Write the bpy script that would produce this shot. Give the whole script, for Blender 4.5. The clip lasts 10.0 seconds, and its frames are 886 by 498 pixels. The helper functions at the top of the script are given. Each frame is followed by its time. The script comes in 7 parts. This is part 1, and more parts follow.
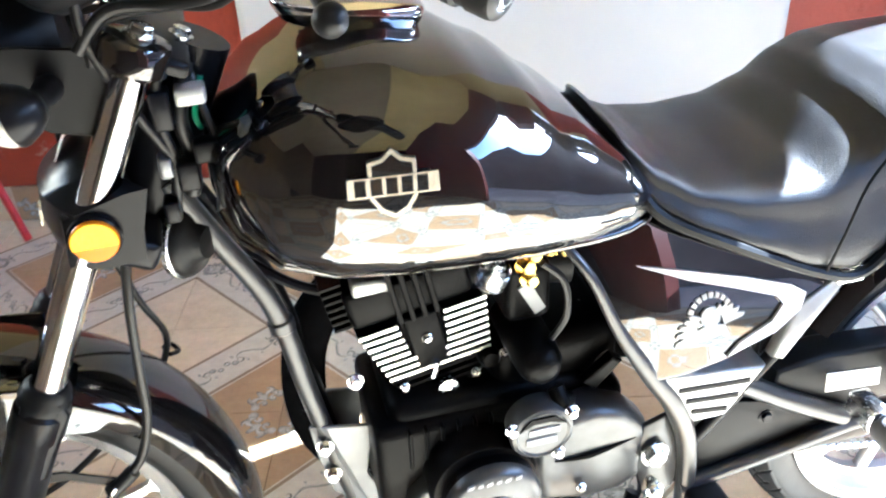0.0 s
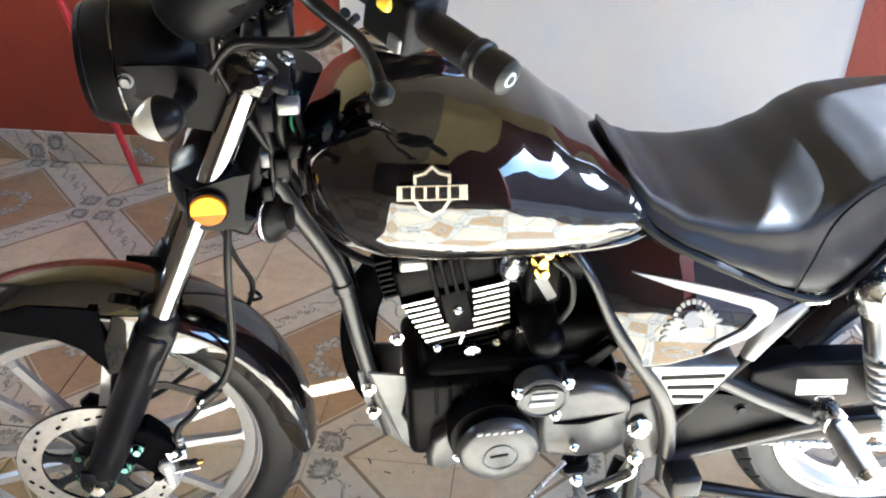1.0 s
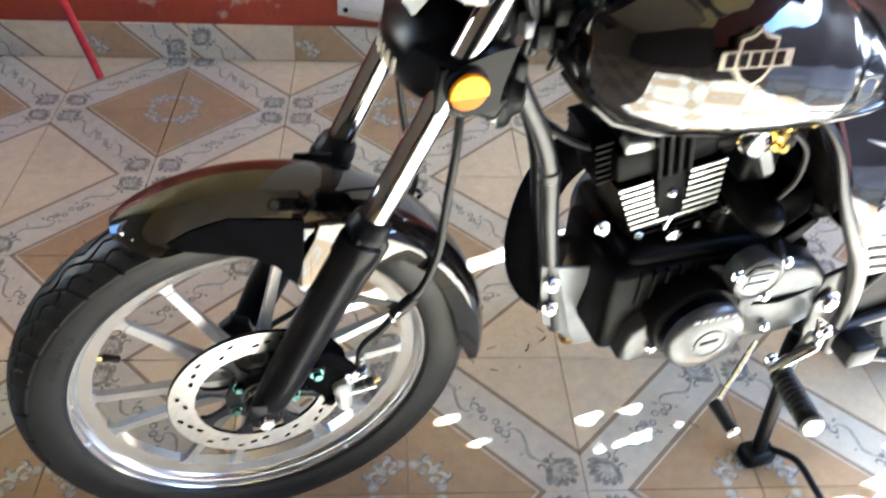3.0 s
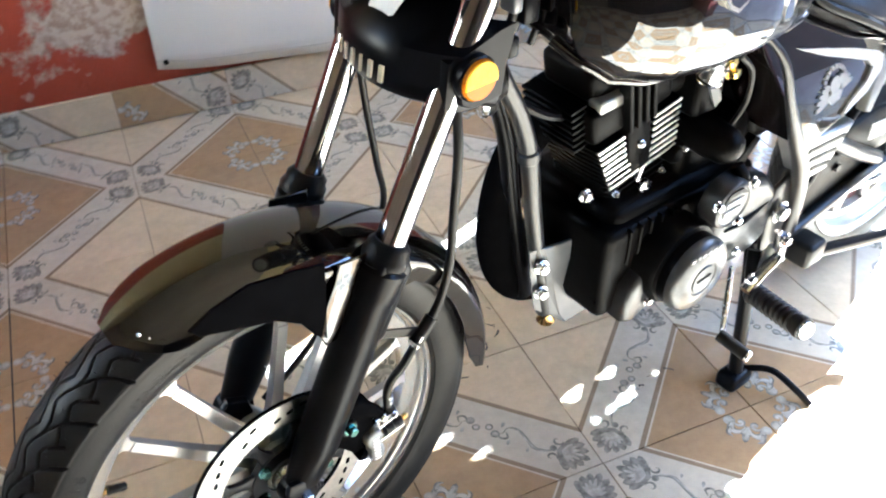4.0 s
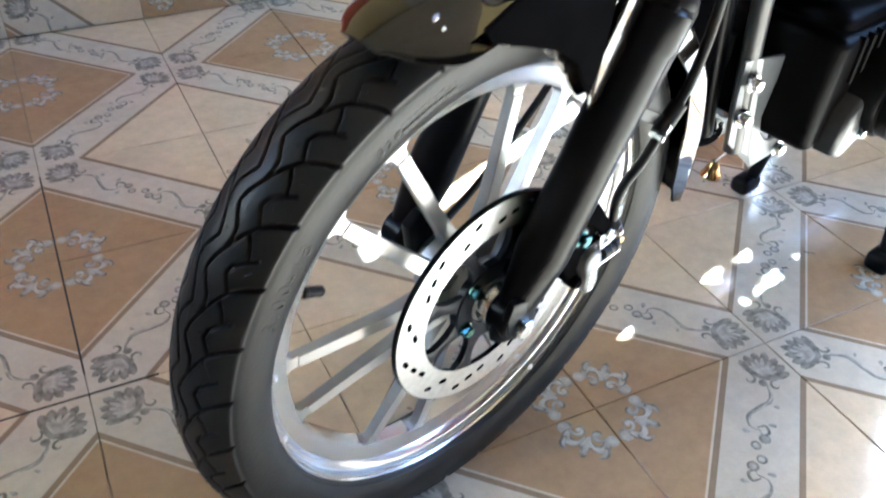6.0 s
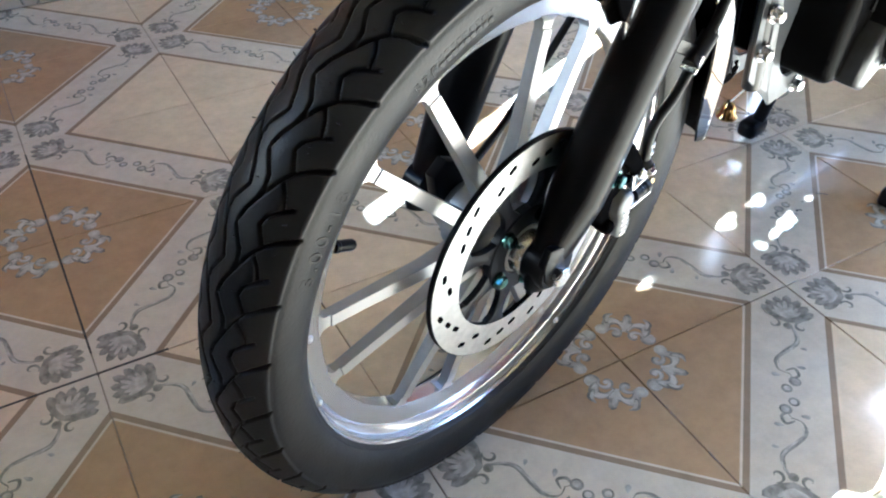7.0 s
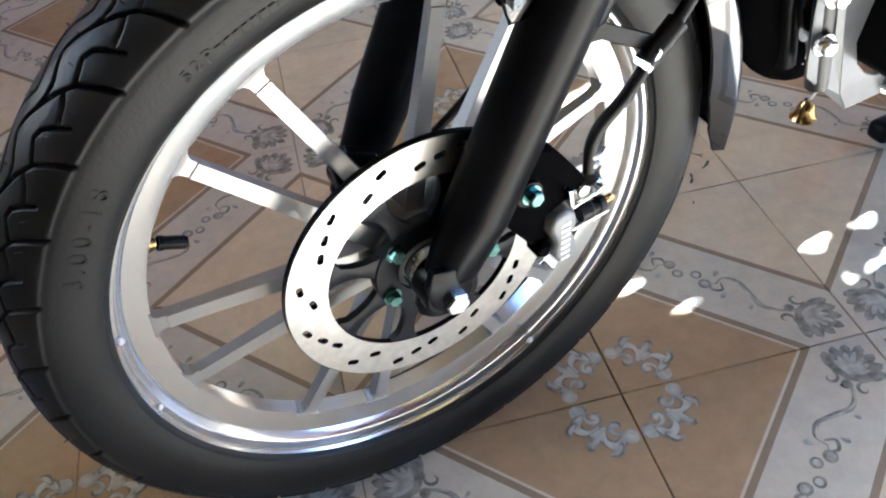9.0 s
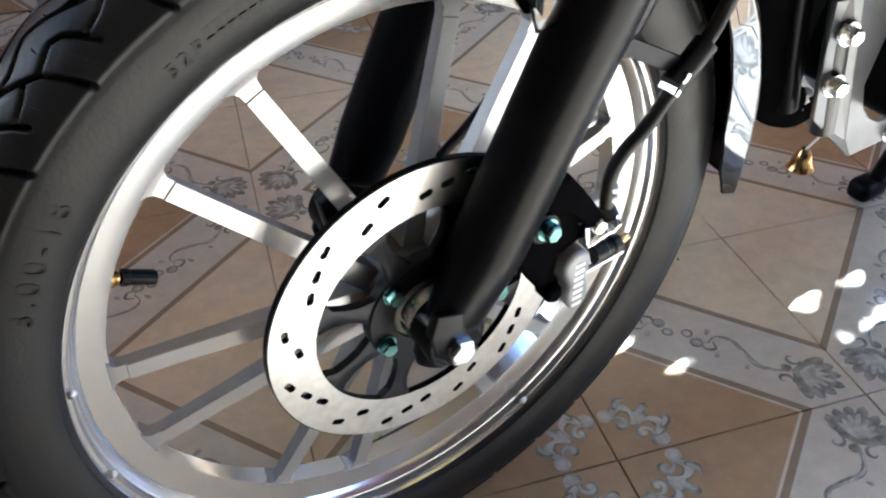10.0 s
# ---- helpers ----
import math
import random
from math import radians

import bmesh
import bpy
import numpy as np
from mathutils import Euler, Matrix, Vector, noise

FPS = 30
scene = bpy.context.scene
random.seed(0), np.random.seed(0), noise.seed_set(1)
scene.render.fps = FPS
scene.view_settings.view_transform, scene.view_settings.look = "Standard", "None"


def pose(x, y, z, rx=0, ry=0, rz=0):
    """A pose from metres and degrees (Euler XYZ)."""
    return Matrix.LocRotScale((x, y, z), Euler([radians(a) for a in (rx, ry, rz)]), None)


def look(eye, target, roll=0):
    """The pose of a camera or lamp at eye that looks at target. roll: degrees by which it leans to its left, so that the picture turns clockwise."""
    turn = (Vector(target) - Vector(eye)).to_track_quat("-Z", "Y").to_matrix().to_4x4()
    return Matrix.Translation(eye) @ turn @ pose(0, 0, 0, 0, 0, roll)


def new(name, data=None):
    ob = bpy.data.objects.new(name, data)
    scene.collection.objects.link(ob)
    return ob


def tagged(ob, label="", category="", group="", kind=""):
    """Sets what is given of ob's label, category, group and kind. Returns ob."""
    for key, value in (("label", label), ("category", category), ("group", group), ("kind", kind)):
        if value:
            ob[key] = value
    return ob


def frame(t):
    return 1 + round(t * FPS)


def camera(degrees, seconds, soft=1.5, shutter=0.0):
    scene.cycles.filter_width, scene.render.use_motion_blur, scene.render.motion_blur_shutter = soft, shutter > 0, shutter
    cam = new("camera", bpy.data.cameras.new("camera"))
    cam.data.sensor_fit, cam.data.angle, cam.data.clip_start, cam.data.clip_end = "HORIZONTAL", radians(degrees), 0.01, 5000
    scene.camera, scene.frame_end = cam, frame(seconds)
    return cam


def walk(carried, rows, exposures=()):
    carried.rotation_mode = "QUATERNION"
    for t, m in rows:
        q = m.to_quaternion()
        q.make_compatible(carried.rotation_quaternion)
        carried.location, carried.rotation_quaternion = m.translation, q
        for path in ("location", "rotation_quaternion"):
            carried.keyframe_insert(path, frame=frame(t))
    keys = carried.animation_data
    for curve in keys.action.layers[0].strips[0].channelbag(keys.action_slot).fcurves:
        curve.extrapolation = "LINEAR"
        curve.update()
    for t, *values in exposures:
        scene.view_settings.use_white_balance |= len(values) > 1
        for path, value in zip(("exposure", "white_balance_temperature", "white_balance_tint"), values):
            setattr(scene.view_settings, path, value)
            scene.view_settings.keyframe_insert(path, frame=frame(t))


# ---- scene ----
cam = camera(54.9, 10.0, soft=2.0, shutter=0.3)
PATH = [
    (0, (-0.055, -0.058, 1.111), (-0.089, 1.657, 0.083), -3.1),
    (0.5, (-0.029, -0.147, 1.163), (-0.18, 1.528, 0.08), -1.5),
    (1, (0.011, -0.223, 1.243), (-0.212, 1.442, 0.157), -0.5),
    (1.5, (-0.041, -0.236, 1.266), (-0.121, 1.45, 0.193), 0.9),
    (2, (-0.209, -0.246, 1.302), (-0.071, 1.43, 0.219), 1.4),
    (2.5, (-0.346, -0.231, 1.248), (-0.249, 1.392, 0.085), 3.0),
    (3, (-0.45, -0.147, 1.168), (-0.311, 1.375, -0.122), 3.5),
    (3.1, (-0.485, -0.133, 1.15), (-0.316, 1.359, -0.17), 3.7),
    (3.2, (-0.493, -0.113, 1.144), (-0.317, 1.358, -0.199), 3.2),
    (4.3, (-0.739, -0.054, 1.106), (-0.012, 1.398, -0.062), -2.6),
    (4.5, (-0.766, -0.049, 1.097), (-0.007, 1.42, -0.028), -2.5),
    (5, (-0.789, 0.004, 1.025), (-0.043, 1.44, -0.151), -1.5),
    (5.5, (-0.839, 0.047, 0.939), (-0.238, 1.48, -0.32), -2.0),
    (6, (-0.936, 0.077, 0.831), (-0.201, 1.463, -0.41), 2.6),
    (6.2, (-0.979, 0.086, 0.794), (-0.155, 1.422, -0.446), 3.3),
    (7.3, (-0.953, 0.113, 0.791), (-0.254, 1.453, -0.519), -1.2),
    (7.5, (-0.906, 0.108, 0.805), (-0.291, 1.476, -0.518), -1.8),
    (8, (-0.793, 0.093, 0.794), (-0.414, 1.515, -0.561), -4.6),
    (8.5, (-0.719, 0.106, 0.754), (-0.438, 1.517, -0.636), -5.4),
    (9, (-0.68, 0.116, 0.749), (-0.425, 1.562, -0.609), -5.6),
    (9.5, (-0.679, 0.134, 0.71), (-0.335, 1.636, -0.565), -3.4),
    (10, (-0.716, 0.163, 0.687), (-0.291, 1.682, -0.544), -1.5),
]
walk(cam, [(t, look(eye, target, roll)) for t, eye, target, roll in PATH], [(0, 5.54, 5050, 5.4), (1, 5.14, 5140, 6.0), (2, 5.27, 5120, 6.2), (3, 5.35, 5090, 5), (4.5, 5.15, 5090, 6.2), (5, 5.05, 5100, 6.2), (5.5, 5.2, 4980, 5), (6, 5.35, 4870, 4), (7.5, 4.97, 4840, 4), (9, 4.88, 4930, 8), (10, 4.63, 4990, 8)])

# ---------- world, sun, large lights ----------
SUN_AZ, SUN_EL = radians(25), radians(37)
sun = new("sun", bpy.data.lights.new("sun", "SUN"))
sun.data.energy, sun.data.angle, sun.data.color = 4.3, radians(0.3), (1.0, 0.97, 0.93)
sun.matrix_world = look((math.cos(SUN_AZ) * 6, math.sin(SUN_AZ) * 6, 6 * math.tan(SUN_EL)), (0, 0, 0))
world = bpy.data.worlds.new("sky")
scene.world = world
world.use_nodes = True
wn = world.node_tree.nodes
sky = wn.new("ShaderNodeTexSky")
sky.sky_type, sky.sun_disc = "NISHITA", False
sky.sun_elevation, sky.sun_rotation = SUN_EL, radians(65)
world.node_tree.links.new(sky.outputs[0], wn["Background"].inputs[0])
wn["Background"].inputs[1].default_value = 0.08


# ---------- materials ----------
def mat(name, color, rough=0.5, metal=0.0, coat=0.0, vary=0.0, scale=20.0, bump=0.0, bump_scale=200.0, rough_vary=0.0, spec=0.5, color2=None, detail=4.0):
    m = bpy.data.materials.new(name)
    m.use_nodes = True
    nt = m.node_tree
    b = nt.nodes["Principled BSDF"]
    b.inputs["Roughness"].default_value = rough
    b.inputs["Metallic"].default_value = metal
    b.inputs["Coat Weight"].default_value = coat
    b.inputs["Coat Roughness"].default_value = 0.02
    b.inputs["Coat IOR"].default_value = 1.68
    b.inputs["Specular IOR Level"].default_value = spec
    b.inputs["Base Color"].default_value = (*color, 1)
    tc = nt.nodes.new("ShaderNodeTexCoord")
    if vary or color2:
        n1 = nt.nodes.new("ShaderNodeTexNoise")
        n1.inputs["Scale"].default_value, n1.inputs["Detail"].default_value = scale, detail
        nt.links.new(tc.outputs["Object"], n1.inputs["Vector"])
        mix = nt.nodes.new("ShaderNodeMix")
        mix.data_type = "RGBA"
        c2 = color2 or tuple(max(0, c * (1 - vary)) for c in color)
        c1 = color if color2 else tuple(min(1, c * (1 + vary)) for c in color)
        mix.inputs["A"].default_value, mix.inputs["B"].default_value = (*c1, 1), (*c2, 1)
        ramp = nt.nodes.new("ShaderNodeMapRange")
        ramp.inputs["From Min"].default_value, ramp.inputs["From Max"].default_value = 0.35, 0.65
        nt.links.new(n1.outputs["Fac"], ramp.inputs["Value"])
        nt.links.new(ramp.outputs[0], mix.inputs["Factor"])
        nt.links.new(mix.outputs["Result"], b.inputs["Base Color"])
    if rough_vary:
        n2 = nt.nodes.new("ShaderNodeTexNoise")
        n2.inputs["Scale"].default_value, n2.inputs["Detail"].default_value = scale * 2.3, 3
        nt.links.new(tc.outputs["Object"], n2.inputs["Vector"])
        rr = nt.nodes.new("ShaderNodeMapRange")
        rr.inputs["To Min"].default_value, rr.inputs["To Max"].default_value = max(0, rough - rough_vary), min(1, rough + rough_vary)
        nt.links.new(n2.outputs["Fac"], rr.inputs["Value"])
        nt.links.new(rr.outputs[0], b.inputs["Roughness"])
    if bump:
        n3 = nt.nodes.new("ShaderNodeTexNoise")
        n3.inputs["Scale"].default_value, n3.inputs["Detail"].default_value = bump_scale, 3
        nt.links.new(tc.outputs["Object"], n3.inputs["Vector"])
        bp = nt.nodes.new("ShaderNodeBump")
        bp.inputs["Strength"].default_value, bp.inputs["Distance"].default_value = bump, 0.002
        nt.links.new(n3.outputs["Fac"], bp.inputs["Height"])
        nt.links.new(bp.outputs[0], b.inputs["Normal"])
    return m


def glass(name, color, rough=0.05, trans=1.0):
    m = mat(name, color, rough)
    m.node_tree.nodes["Principled BSDF"].inputs["Transmission Weight"].default_value = trans
    m.node_tree.nodes["Principled BSDF"].inputs["IOR"].default_value = 1.45
    return m


GLOSS_BLACK = mat("gloss_black_paint", (0.003, 0.0027, 0.003), 0.3, coat=1.0, spec=0.03, rough_vary=0.02, scale=60)
SATIN_BLACK = mat("satin_black_paint", (0.0033, 0.0034, 0.0046), 0.29, spec=0.105, vary=0.15, scale=40, rough_vary=0.02, bump=0.03, bump_scale=600)
MATTE_PLASTIC = mat("matte_black_plastic", (0.004, 0.0042, 0.0047), 0.40, spec=0.11, vary=0.15, scale=30, bump=0.12, bump_scale=900, rough_vary=0.06)
ENGINE_BLACK = mat("engine_black", (0.0022, 0.0022, 0.0024), 0.33, spec=0.045, vary=0.35, scale=25, bump=0.25, bump_scale=500, rough_vary=0.12)
VINYL = mat("seat_vinyl", (0.009, 0.0093, 0.0108), 0.32, spec=0.42, vary=0.12, scale=18, bump=0.35, bump_scale=700, rough_vary=0.06)
RUBBER = mat("tyre_rubber", (0.0092, 0.0094, 0.0098), 0.45, spec=0.25, vary=0.3, scale=14, bump=0.12, bump_scale=350, rough_vary=0.1)
HOSE = mat("hose_rubber", (0.007, 0.007, 0.007), 0.42, spec=0.22, vary=0.2, scale=60)
CHROME = mat("chrome", (0.44, 0.44, 0.45), 0.10, metal=1.0, rough_vary=0.03, scale=40)
STEEL = mat("zinc_steel", (0.70, 0.71, 0.72), 0.25, metal=1.0, vary=0.12, scale=90, rough_vary=0.1)
DISC_STEEL = mat("brushed_disc_steel", (0.62, 0.62, 0.61), 0.34, metal=1.0, vary=0.08, scale=120, rough_vary=0.06)
ALLOY = mat("machined_alloy", (0.53, 0.53, 0.53), 0.31, metal=0.75, vary=0.03, scale=8, rough_vary=0.015)
RIM_ALLOY = mat("polished_rim_alloy", (0.60, 0.60, 0.60), 0.20, metal=0.85, vary=0.03, scale=8, rough_vary=0.02)
SPOKE_SIDE = mat("unmachined_spoke_silver", (0.31, 0.31, 0.315), 0.42, metal=0.5, vary=0.1, scale=40, bump=0.1, bump_scale=500)
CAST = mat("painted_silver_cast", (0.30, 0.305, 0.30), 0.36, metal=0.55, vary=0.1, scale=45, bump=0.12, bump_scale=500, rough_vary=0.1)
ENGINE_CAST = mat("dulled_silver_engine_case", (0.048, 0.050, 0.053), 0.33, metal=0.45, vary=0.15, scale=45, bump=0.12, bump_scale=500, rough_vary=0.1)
FLAT_BLACK = mat("flat_black", (0.003, 0.003, 0.0034), 0.55, spec=0.0, vary=0.2, scale=40)
PLATE_GREY = mat("silver_grey_plate", (0.125, 0.131, 0.14), 0.36, metal=0.35, vary=0.1, scale=30, rough_vary=0.08)
SILVER_PAINT = mat("silver_paint", (0.62, 0.63, 0.64), 0.22, metal=0.4, coat=0.6, vary=0.05, scale=60)
BRASS = mat("brass", (0.52, 0.34, 0.13), 0.22, metal=1.0, vary=0.2, scale=60, rough_vary=0.1)
GOLD_ZINC = mat("gold_zinc", (0.80, 0.58, 0.16), 0.2, metal=1.0, vary=0.2, scale=80, rough_vary=0.1)
GREEN_BOLT = mat("green_threadlock_zinc", (0.12, 0.24, 0.225), 0.25, metal=0.95, vary=0.3, scale=120)
AMBER = mat("amber_lens", (0.95, 0.30, 0.006), 0.2, spec=0.2)
AMBER_GLINT = mat("amber_prism_glint", (0.95, 0.50, 0.006), 0.25, spec=0.12, bump=0.5, bump_scale=260)
AMBER.node_tree.nodes["Principled BSDF"].inputs["Specular IOR Level"].default_value = 0.12
AMBER.node_tree.nodes["Principled BSDF"].inputs["Base Color"].default_value = (0.46, 0.135, 0.0005, 1)
CLEAR = glass("clear_lens", (0.95, 0.96, 0.97), 0.03)
PRISM = glass("prismatic_clear_lens", (0.72, 0.72, 0.69), 0.10, 0.5)
YELLOW = mat("yellow_plastic", (0.85, 0.62, 0.03), 0.35)
WHITE_LABEL = mat("white_label", (0.78, 0.78, 0.76), 0.5, vary=0.04, scale=60)
PALE_PRINT = mat("pale_gold_print", (0.55, 0.50, 0.40), 0.4, metal=0.15)
GREY_PRINT = mat("grey_print", (0.22, 0.23, 0.24), 0.5)
RED_PAINT = mat("red_stick_paint", (0.55, 0.03, 0.035), 0.4, vary=0.2, scale=25, rough_vary=0.1)
WIRE_GREEN = mat("green_wire", (0.02, 0.22, 0.12), 0.4)
WIRE_RED = mat("red_wire", (0.45, 0.04, 0.02), 0.4)


# ---------- mesh helpers ----------
def part(name, bm, material, parent, label="", smooth=None, kind="", category="", m=None):
    """Links a bmesh as one mesh object under parent."""
    me = bpy.data.meshes.new(name)
    if smooth is not None:
        lim = math.cos(radians(smooth))
        for f in bm.faces:
            f.smooth = True
        for e in bm.edges:
            if len(e.link_faces) == 2:
                a, b = e.link_faces[0].normal, e.link_faces[1].normal
                e.smooth = a.dot(b) > lim
    bm.normal_update()
    bm.to_mesh(me)
    bm.free()
    for mm in (material if isinstance(material, (list, tuple)) else [material]):
        me.materials.append(mm)
    ob = new(name, me)
    if parent is not None:
        ob.parent = parent
    if m is not None:
        ob.matrix_local = m
    tagged(ob, label=label, kind=kind, category=category)
    return ob


def finish(bm):
    bmesh.ops.recalc_face_normals(bm, faces=bm.faces)
    bm.normal_update()
    return bm


def rings(bm, loops, closed_u=True, caps=True):
    """Skins rows of points into faces."""
    vs = [[bm.verts.new(p) for p in lp] for lp in loops]
    n = len(vs[0])
    for a, b in zip(vs[:-1], vs[1:]):
        for i in range(n if closed_u else n - 1):
            j = (i + 1) % n
            bm.faces.new((a[i], a[j], b[j], b[i]))
    if caps and closed_u:
        bm.faces.new(vs[0][::-1])
        bm.faces.new(vs[-1])
    return vs


def spline(pts, steps=6):
    """Smooth curve through points."""
    P = [Vector(p) for p in pts]
    out = []
    for i in range(len(P) - 1):
        p0, p1, p2, p3 = P[max(i - 1, 0)], P[i], P[i + 1], P[min(i + 2, len(P) - 1)]
        for k in range(steps):
            t = k / steps
            out.append(0.5 * ((2 * p1) + (p2 - p0) * t + (2 * p0 - 5 * p1 + 4 * p2 - p3) * t * t + (3 * p1 - p0 - 3 * p2 + p3) * t ** 3))
    out.append(P[-1])
    return out


def sweep(bm, pts, r, n=12, steps=6, squash=1.0):
    """A round bar along a smooth path; r a number or one per path point."""
    path = spline(pts, steps) if steps > 1 else [Vector(p) for p in pts]
    rad = r if isinstance(r, (list, tuple)) else [r] * len(pts)
    up = Vector((0, 1, 0))
    if abs((path[1] - path[0]).normalized().dot(up)) > 0.9:
        up = Vector((1, 0, 0))
    loops = []
    for i, p in enumerate(path):
        t = (path[min(i + 1, len(path) - 1)] - path[max(i - 1, 0)]).normalized()
        a = (up - t * up.dot(t)).normalized()
        up = a
        b = t.cross(a)
        u = i / (len(path) - 1) * (len(rad) - 1)
        k = min(int(u), len(rad) - 2)
        rr = rad[k] + (rad[k + 1] - rad[k]) * (u - k)
        loops.append([p + a * (rr * math.cos(q)) + b * (rr * squash * math.sin(q)) for q in (2 * math.pi * j / n for j in range(n))])
    rings(bm, loops)
    return bm


def tube(pts, r, n=12, steps=6, squash=1.0):
    return finish(sweep(bmesh.new(), pts, r, n, steps, squash))


def lathe(bm, profile, axis_at, axis, n=32, caps=True):
    """Turns (radius, along) pairs about an axis through axis_at."""
    ax = Vector(axis).normalized()
    a = ax.orthogonal().normalized()
    b = ax.cross(a)
    o = Vector(axis_at)
    loops = [[o + ax * h + (a * math.cos(q) + b * math.sin(q)) * max(r, 1e-4) for q in (2 * math.pi * j / n for j in range(n))] for r, h in profile]
    rings(bm, loops, True, caps)
    return bm


def turned(profile, axis_at, axis, n=32):
    return finish(lathe(bmesh.new(), profile, axis_at, axis, n))


def torus(bm, profile, center, n=96, close=True):
    """Turns a closed profile of (radius, y) about the y axis through center."""
    o = Vector(center)
    loops = [[o + Vector((r * math.cos(q), y, r * math.sin(q))) for r, y in profile] for q in (2 * math.pi * j / n for j in range(n))]
    vs = [[bm.verts.new(p) for p in lp] for lp in loops]
    m = len(profile)
    for j in range(n):
        A, B = vs[j], vs[(j + 1) % n]
        for i in range(m if close else m - 1):
            k = (i + 1) % m
            bm.faces.new((A[i], A[k], B[k], B[i]))
    return bm


def slab(bm, poly, y0, y1, bevel=0.0, seg=2):
    """A flat plate with an outline in x, z, between two depths y."""
    a = [bm.verts.new((x, y0, z)) for x, z in poly]
    b = [bm.verts.new((x, y1, z)) for x, z in poly]
    n = len(poly)
    fs = [bm.faces.new(a), bm.faces.new(b[::-1])]
    for i in range(n):
        j = (i + 1) % n
        fs.append(bm.faces.new((a[i], b[i], b[j], a[j])))
    if bevel:
        bmesh.ops.recalc_face_normals(bm, faces=fs)
        es = list({e for f in fs[:2] for e in f.edges})
        bmesh.ops.bevel(bm, geom=es, offset=bevel, segments=seg, profile=0.5, affect="EDGES")
    return bm


def plate(poly, y0, y1, bevel=0.0, seg=2, lean=0):
    bm = slab(bmesh.new(), poly, y0, y1, bevel, seg)
    for v in bm.verts:
        v.co.y -= lean * (v.co.z - 0.47) * 0.30
    return finish(bm)


def block(bm, x0, x1, y0, y1, z0, z1, bevel=0.0, seg=2, m=None):
    g = bmesh.ops.create_cube(bm, size=1.0)
    vs = g["verts"]
    for v in vs:
        v.co = Vector((x0 + (v.co.x + 0.5) * (x1 - x0), y0 + (v.co.y + 0.5) * (y1 - y0), z0 + (v.co.z + 0.5) * (z1 - z0)))
    if m is not None:
        bmesh.ops.transform(bm, matrix=m, verts=vs)
    if bevel:
        es = list({e for v in vs for e in v.link_edges})
        bmesh.ops.bevel(bm, geom=es, offset=bevel, segments=seg, profile=0.5, affect="EDGES")
    return bm


def box(x0, x1, y0, y1, z0, z1, bevel=0.0, seg=2, m=None):
    return finish(block(bmesh.new(), x0, x1, y0, y1, z0, z1, bevel, seg, m))


def hexbolt(at, axis, r=0.009, h=0.008, washer=1.35):
    bm = bmesh.new()
    lathe(bm, [(0.0, 0), (r * washer, 0), (r * washer, h * 0.25), (0.0, h * 0.25)], at, axis, 16, False)
    lathe(bm, [(0.0, h * 0.25), (r, h * 0.25), (r, h * 0.85), (r * 0.85, h), (0.0, h)], at, axis, 6, False)
    return finish(bm)


def dome(at, axis, r=0.006, h=0.005, n=12):
    return turned([(r * 1.25, 0), (r * 1.25, h * 0.2), (r, h * 0.4), (r * 0.7, h * 0.85), (0.0, h)], at, axis, n)


def arc(cx, cz, r, a0, a1, n):
    return [(cx + r * math.cos(radians(a0 + (a1 - a0) * i / n)), cz + r * math.sin(radians(a0 + (a1 - a0) * i / n))) for i in range(n + 1)]


# ---------- the room ----------
D = 0.288                      # side of one floor tile
TX, TY = -0.987, 0.92          # a corner where four tiles meet
WALL_Y, DOOR_X, LEFT_X, BACK_Y, CEIL = 2.06, 1.45, -2.5, -2.7, 2.75

WALL_RED = mat("red_wall_paint", (0.33, 0.050, 0.021), 0.45, vary=0.12, scale=3.0, bump=0.25, bump_scale=40, rough_vary=0.1)
WALL_CREAM = mat("cream_wall_paint", (0.62, 0.56, 0.42), 0.7, vary=0.1, scale=2.5, bump=0.2, bump_scale=30)
WALL_DIM = mat("dim_wall_tone", (0.026, 0.016, 0.013), 0.6, vary=0.15, scale=2.5, bump=0.2, bump_scale=30)
CEILING_DIM = mat("dim_ceiling_tone", (0.34, 0.295, 0.215), 0.8, vary=0.1, scale=2.0, bump=0.2, bump_scale=20)
CEILING_BRIGHT = mat("bright_ceiling_tone", (0.76, 0.65, 0.32), 0.8, vary=0.1, scale=2.0, bump=0.2, bump_scale=20)
YARD_SCREEN = mat("yard_screen_grey", (0.10, 0.095, 0.09), 0.85, vary=0.25, scale=1.2, bump=0.4, bump_scale=20)
GROUND = mat("dusty_concrete", (0.42, 0.38, 0.33), 0.85, vary=0.2, scale=1.5, bump=0.4, bump_scale=30)


def rect(x0, x1, y0, y1, z0, z1):
    return box(x0, x1, y0, y1, z0, z1)


tagged(part("ground", rect(-60, 60, -60, 60, -0.5, -0.21), GROUND, None), "pale dusty concrete yard round the house", "ground", kind="structure")
tagged(part("floor", rect(LEFT_X - 0.2, DOOR_X + 0.2, BACK_Y - 0.2, WALL_Y + 0.2, -0.2, -0.006), mat("tile_grout", (0.24, 0.195, 0.145), 0.9, vary=0.3, scale=12), None), "dark grout bed under the glazed floor tiles", "floor", kind="structure")
floor = bpy.data.objects["floor"]
tagged(part("wall_north", rect(LEFT_X - 0.2, DOOR_X + 0.01, WALL_Y, WALL_Y + 0.2, -0.01, CEIL), WALL_RED, None), "red painted plaster wall with peeling patches", "wall", kind="structure")
# opening added in this unseen wall to let daylight onto the far floor
bm = bmesh.new()
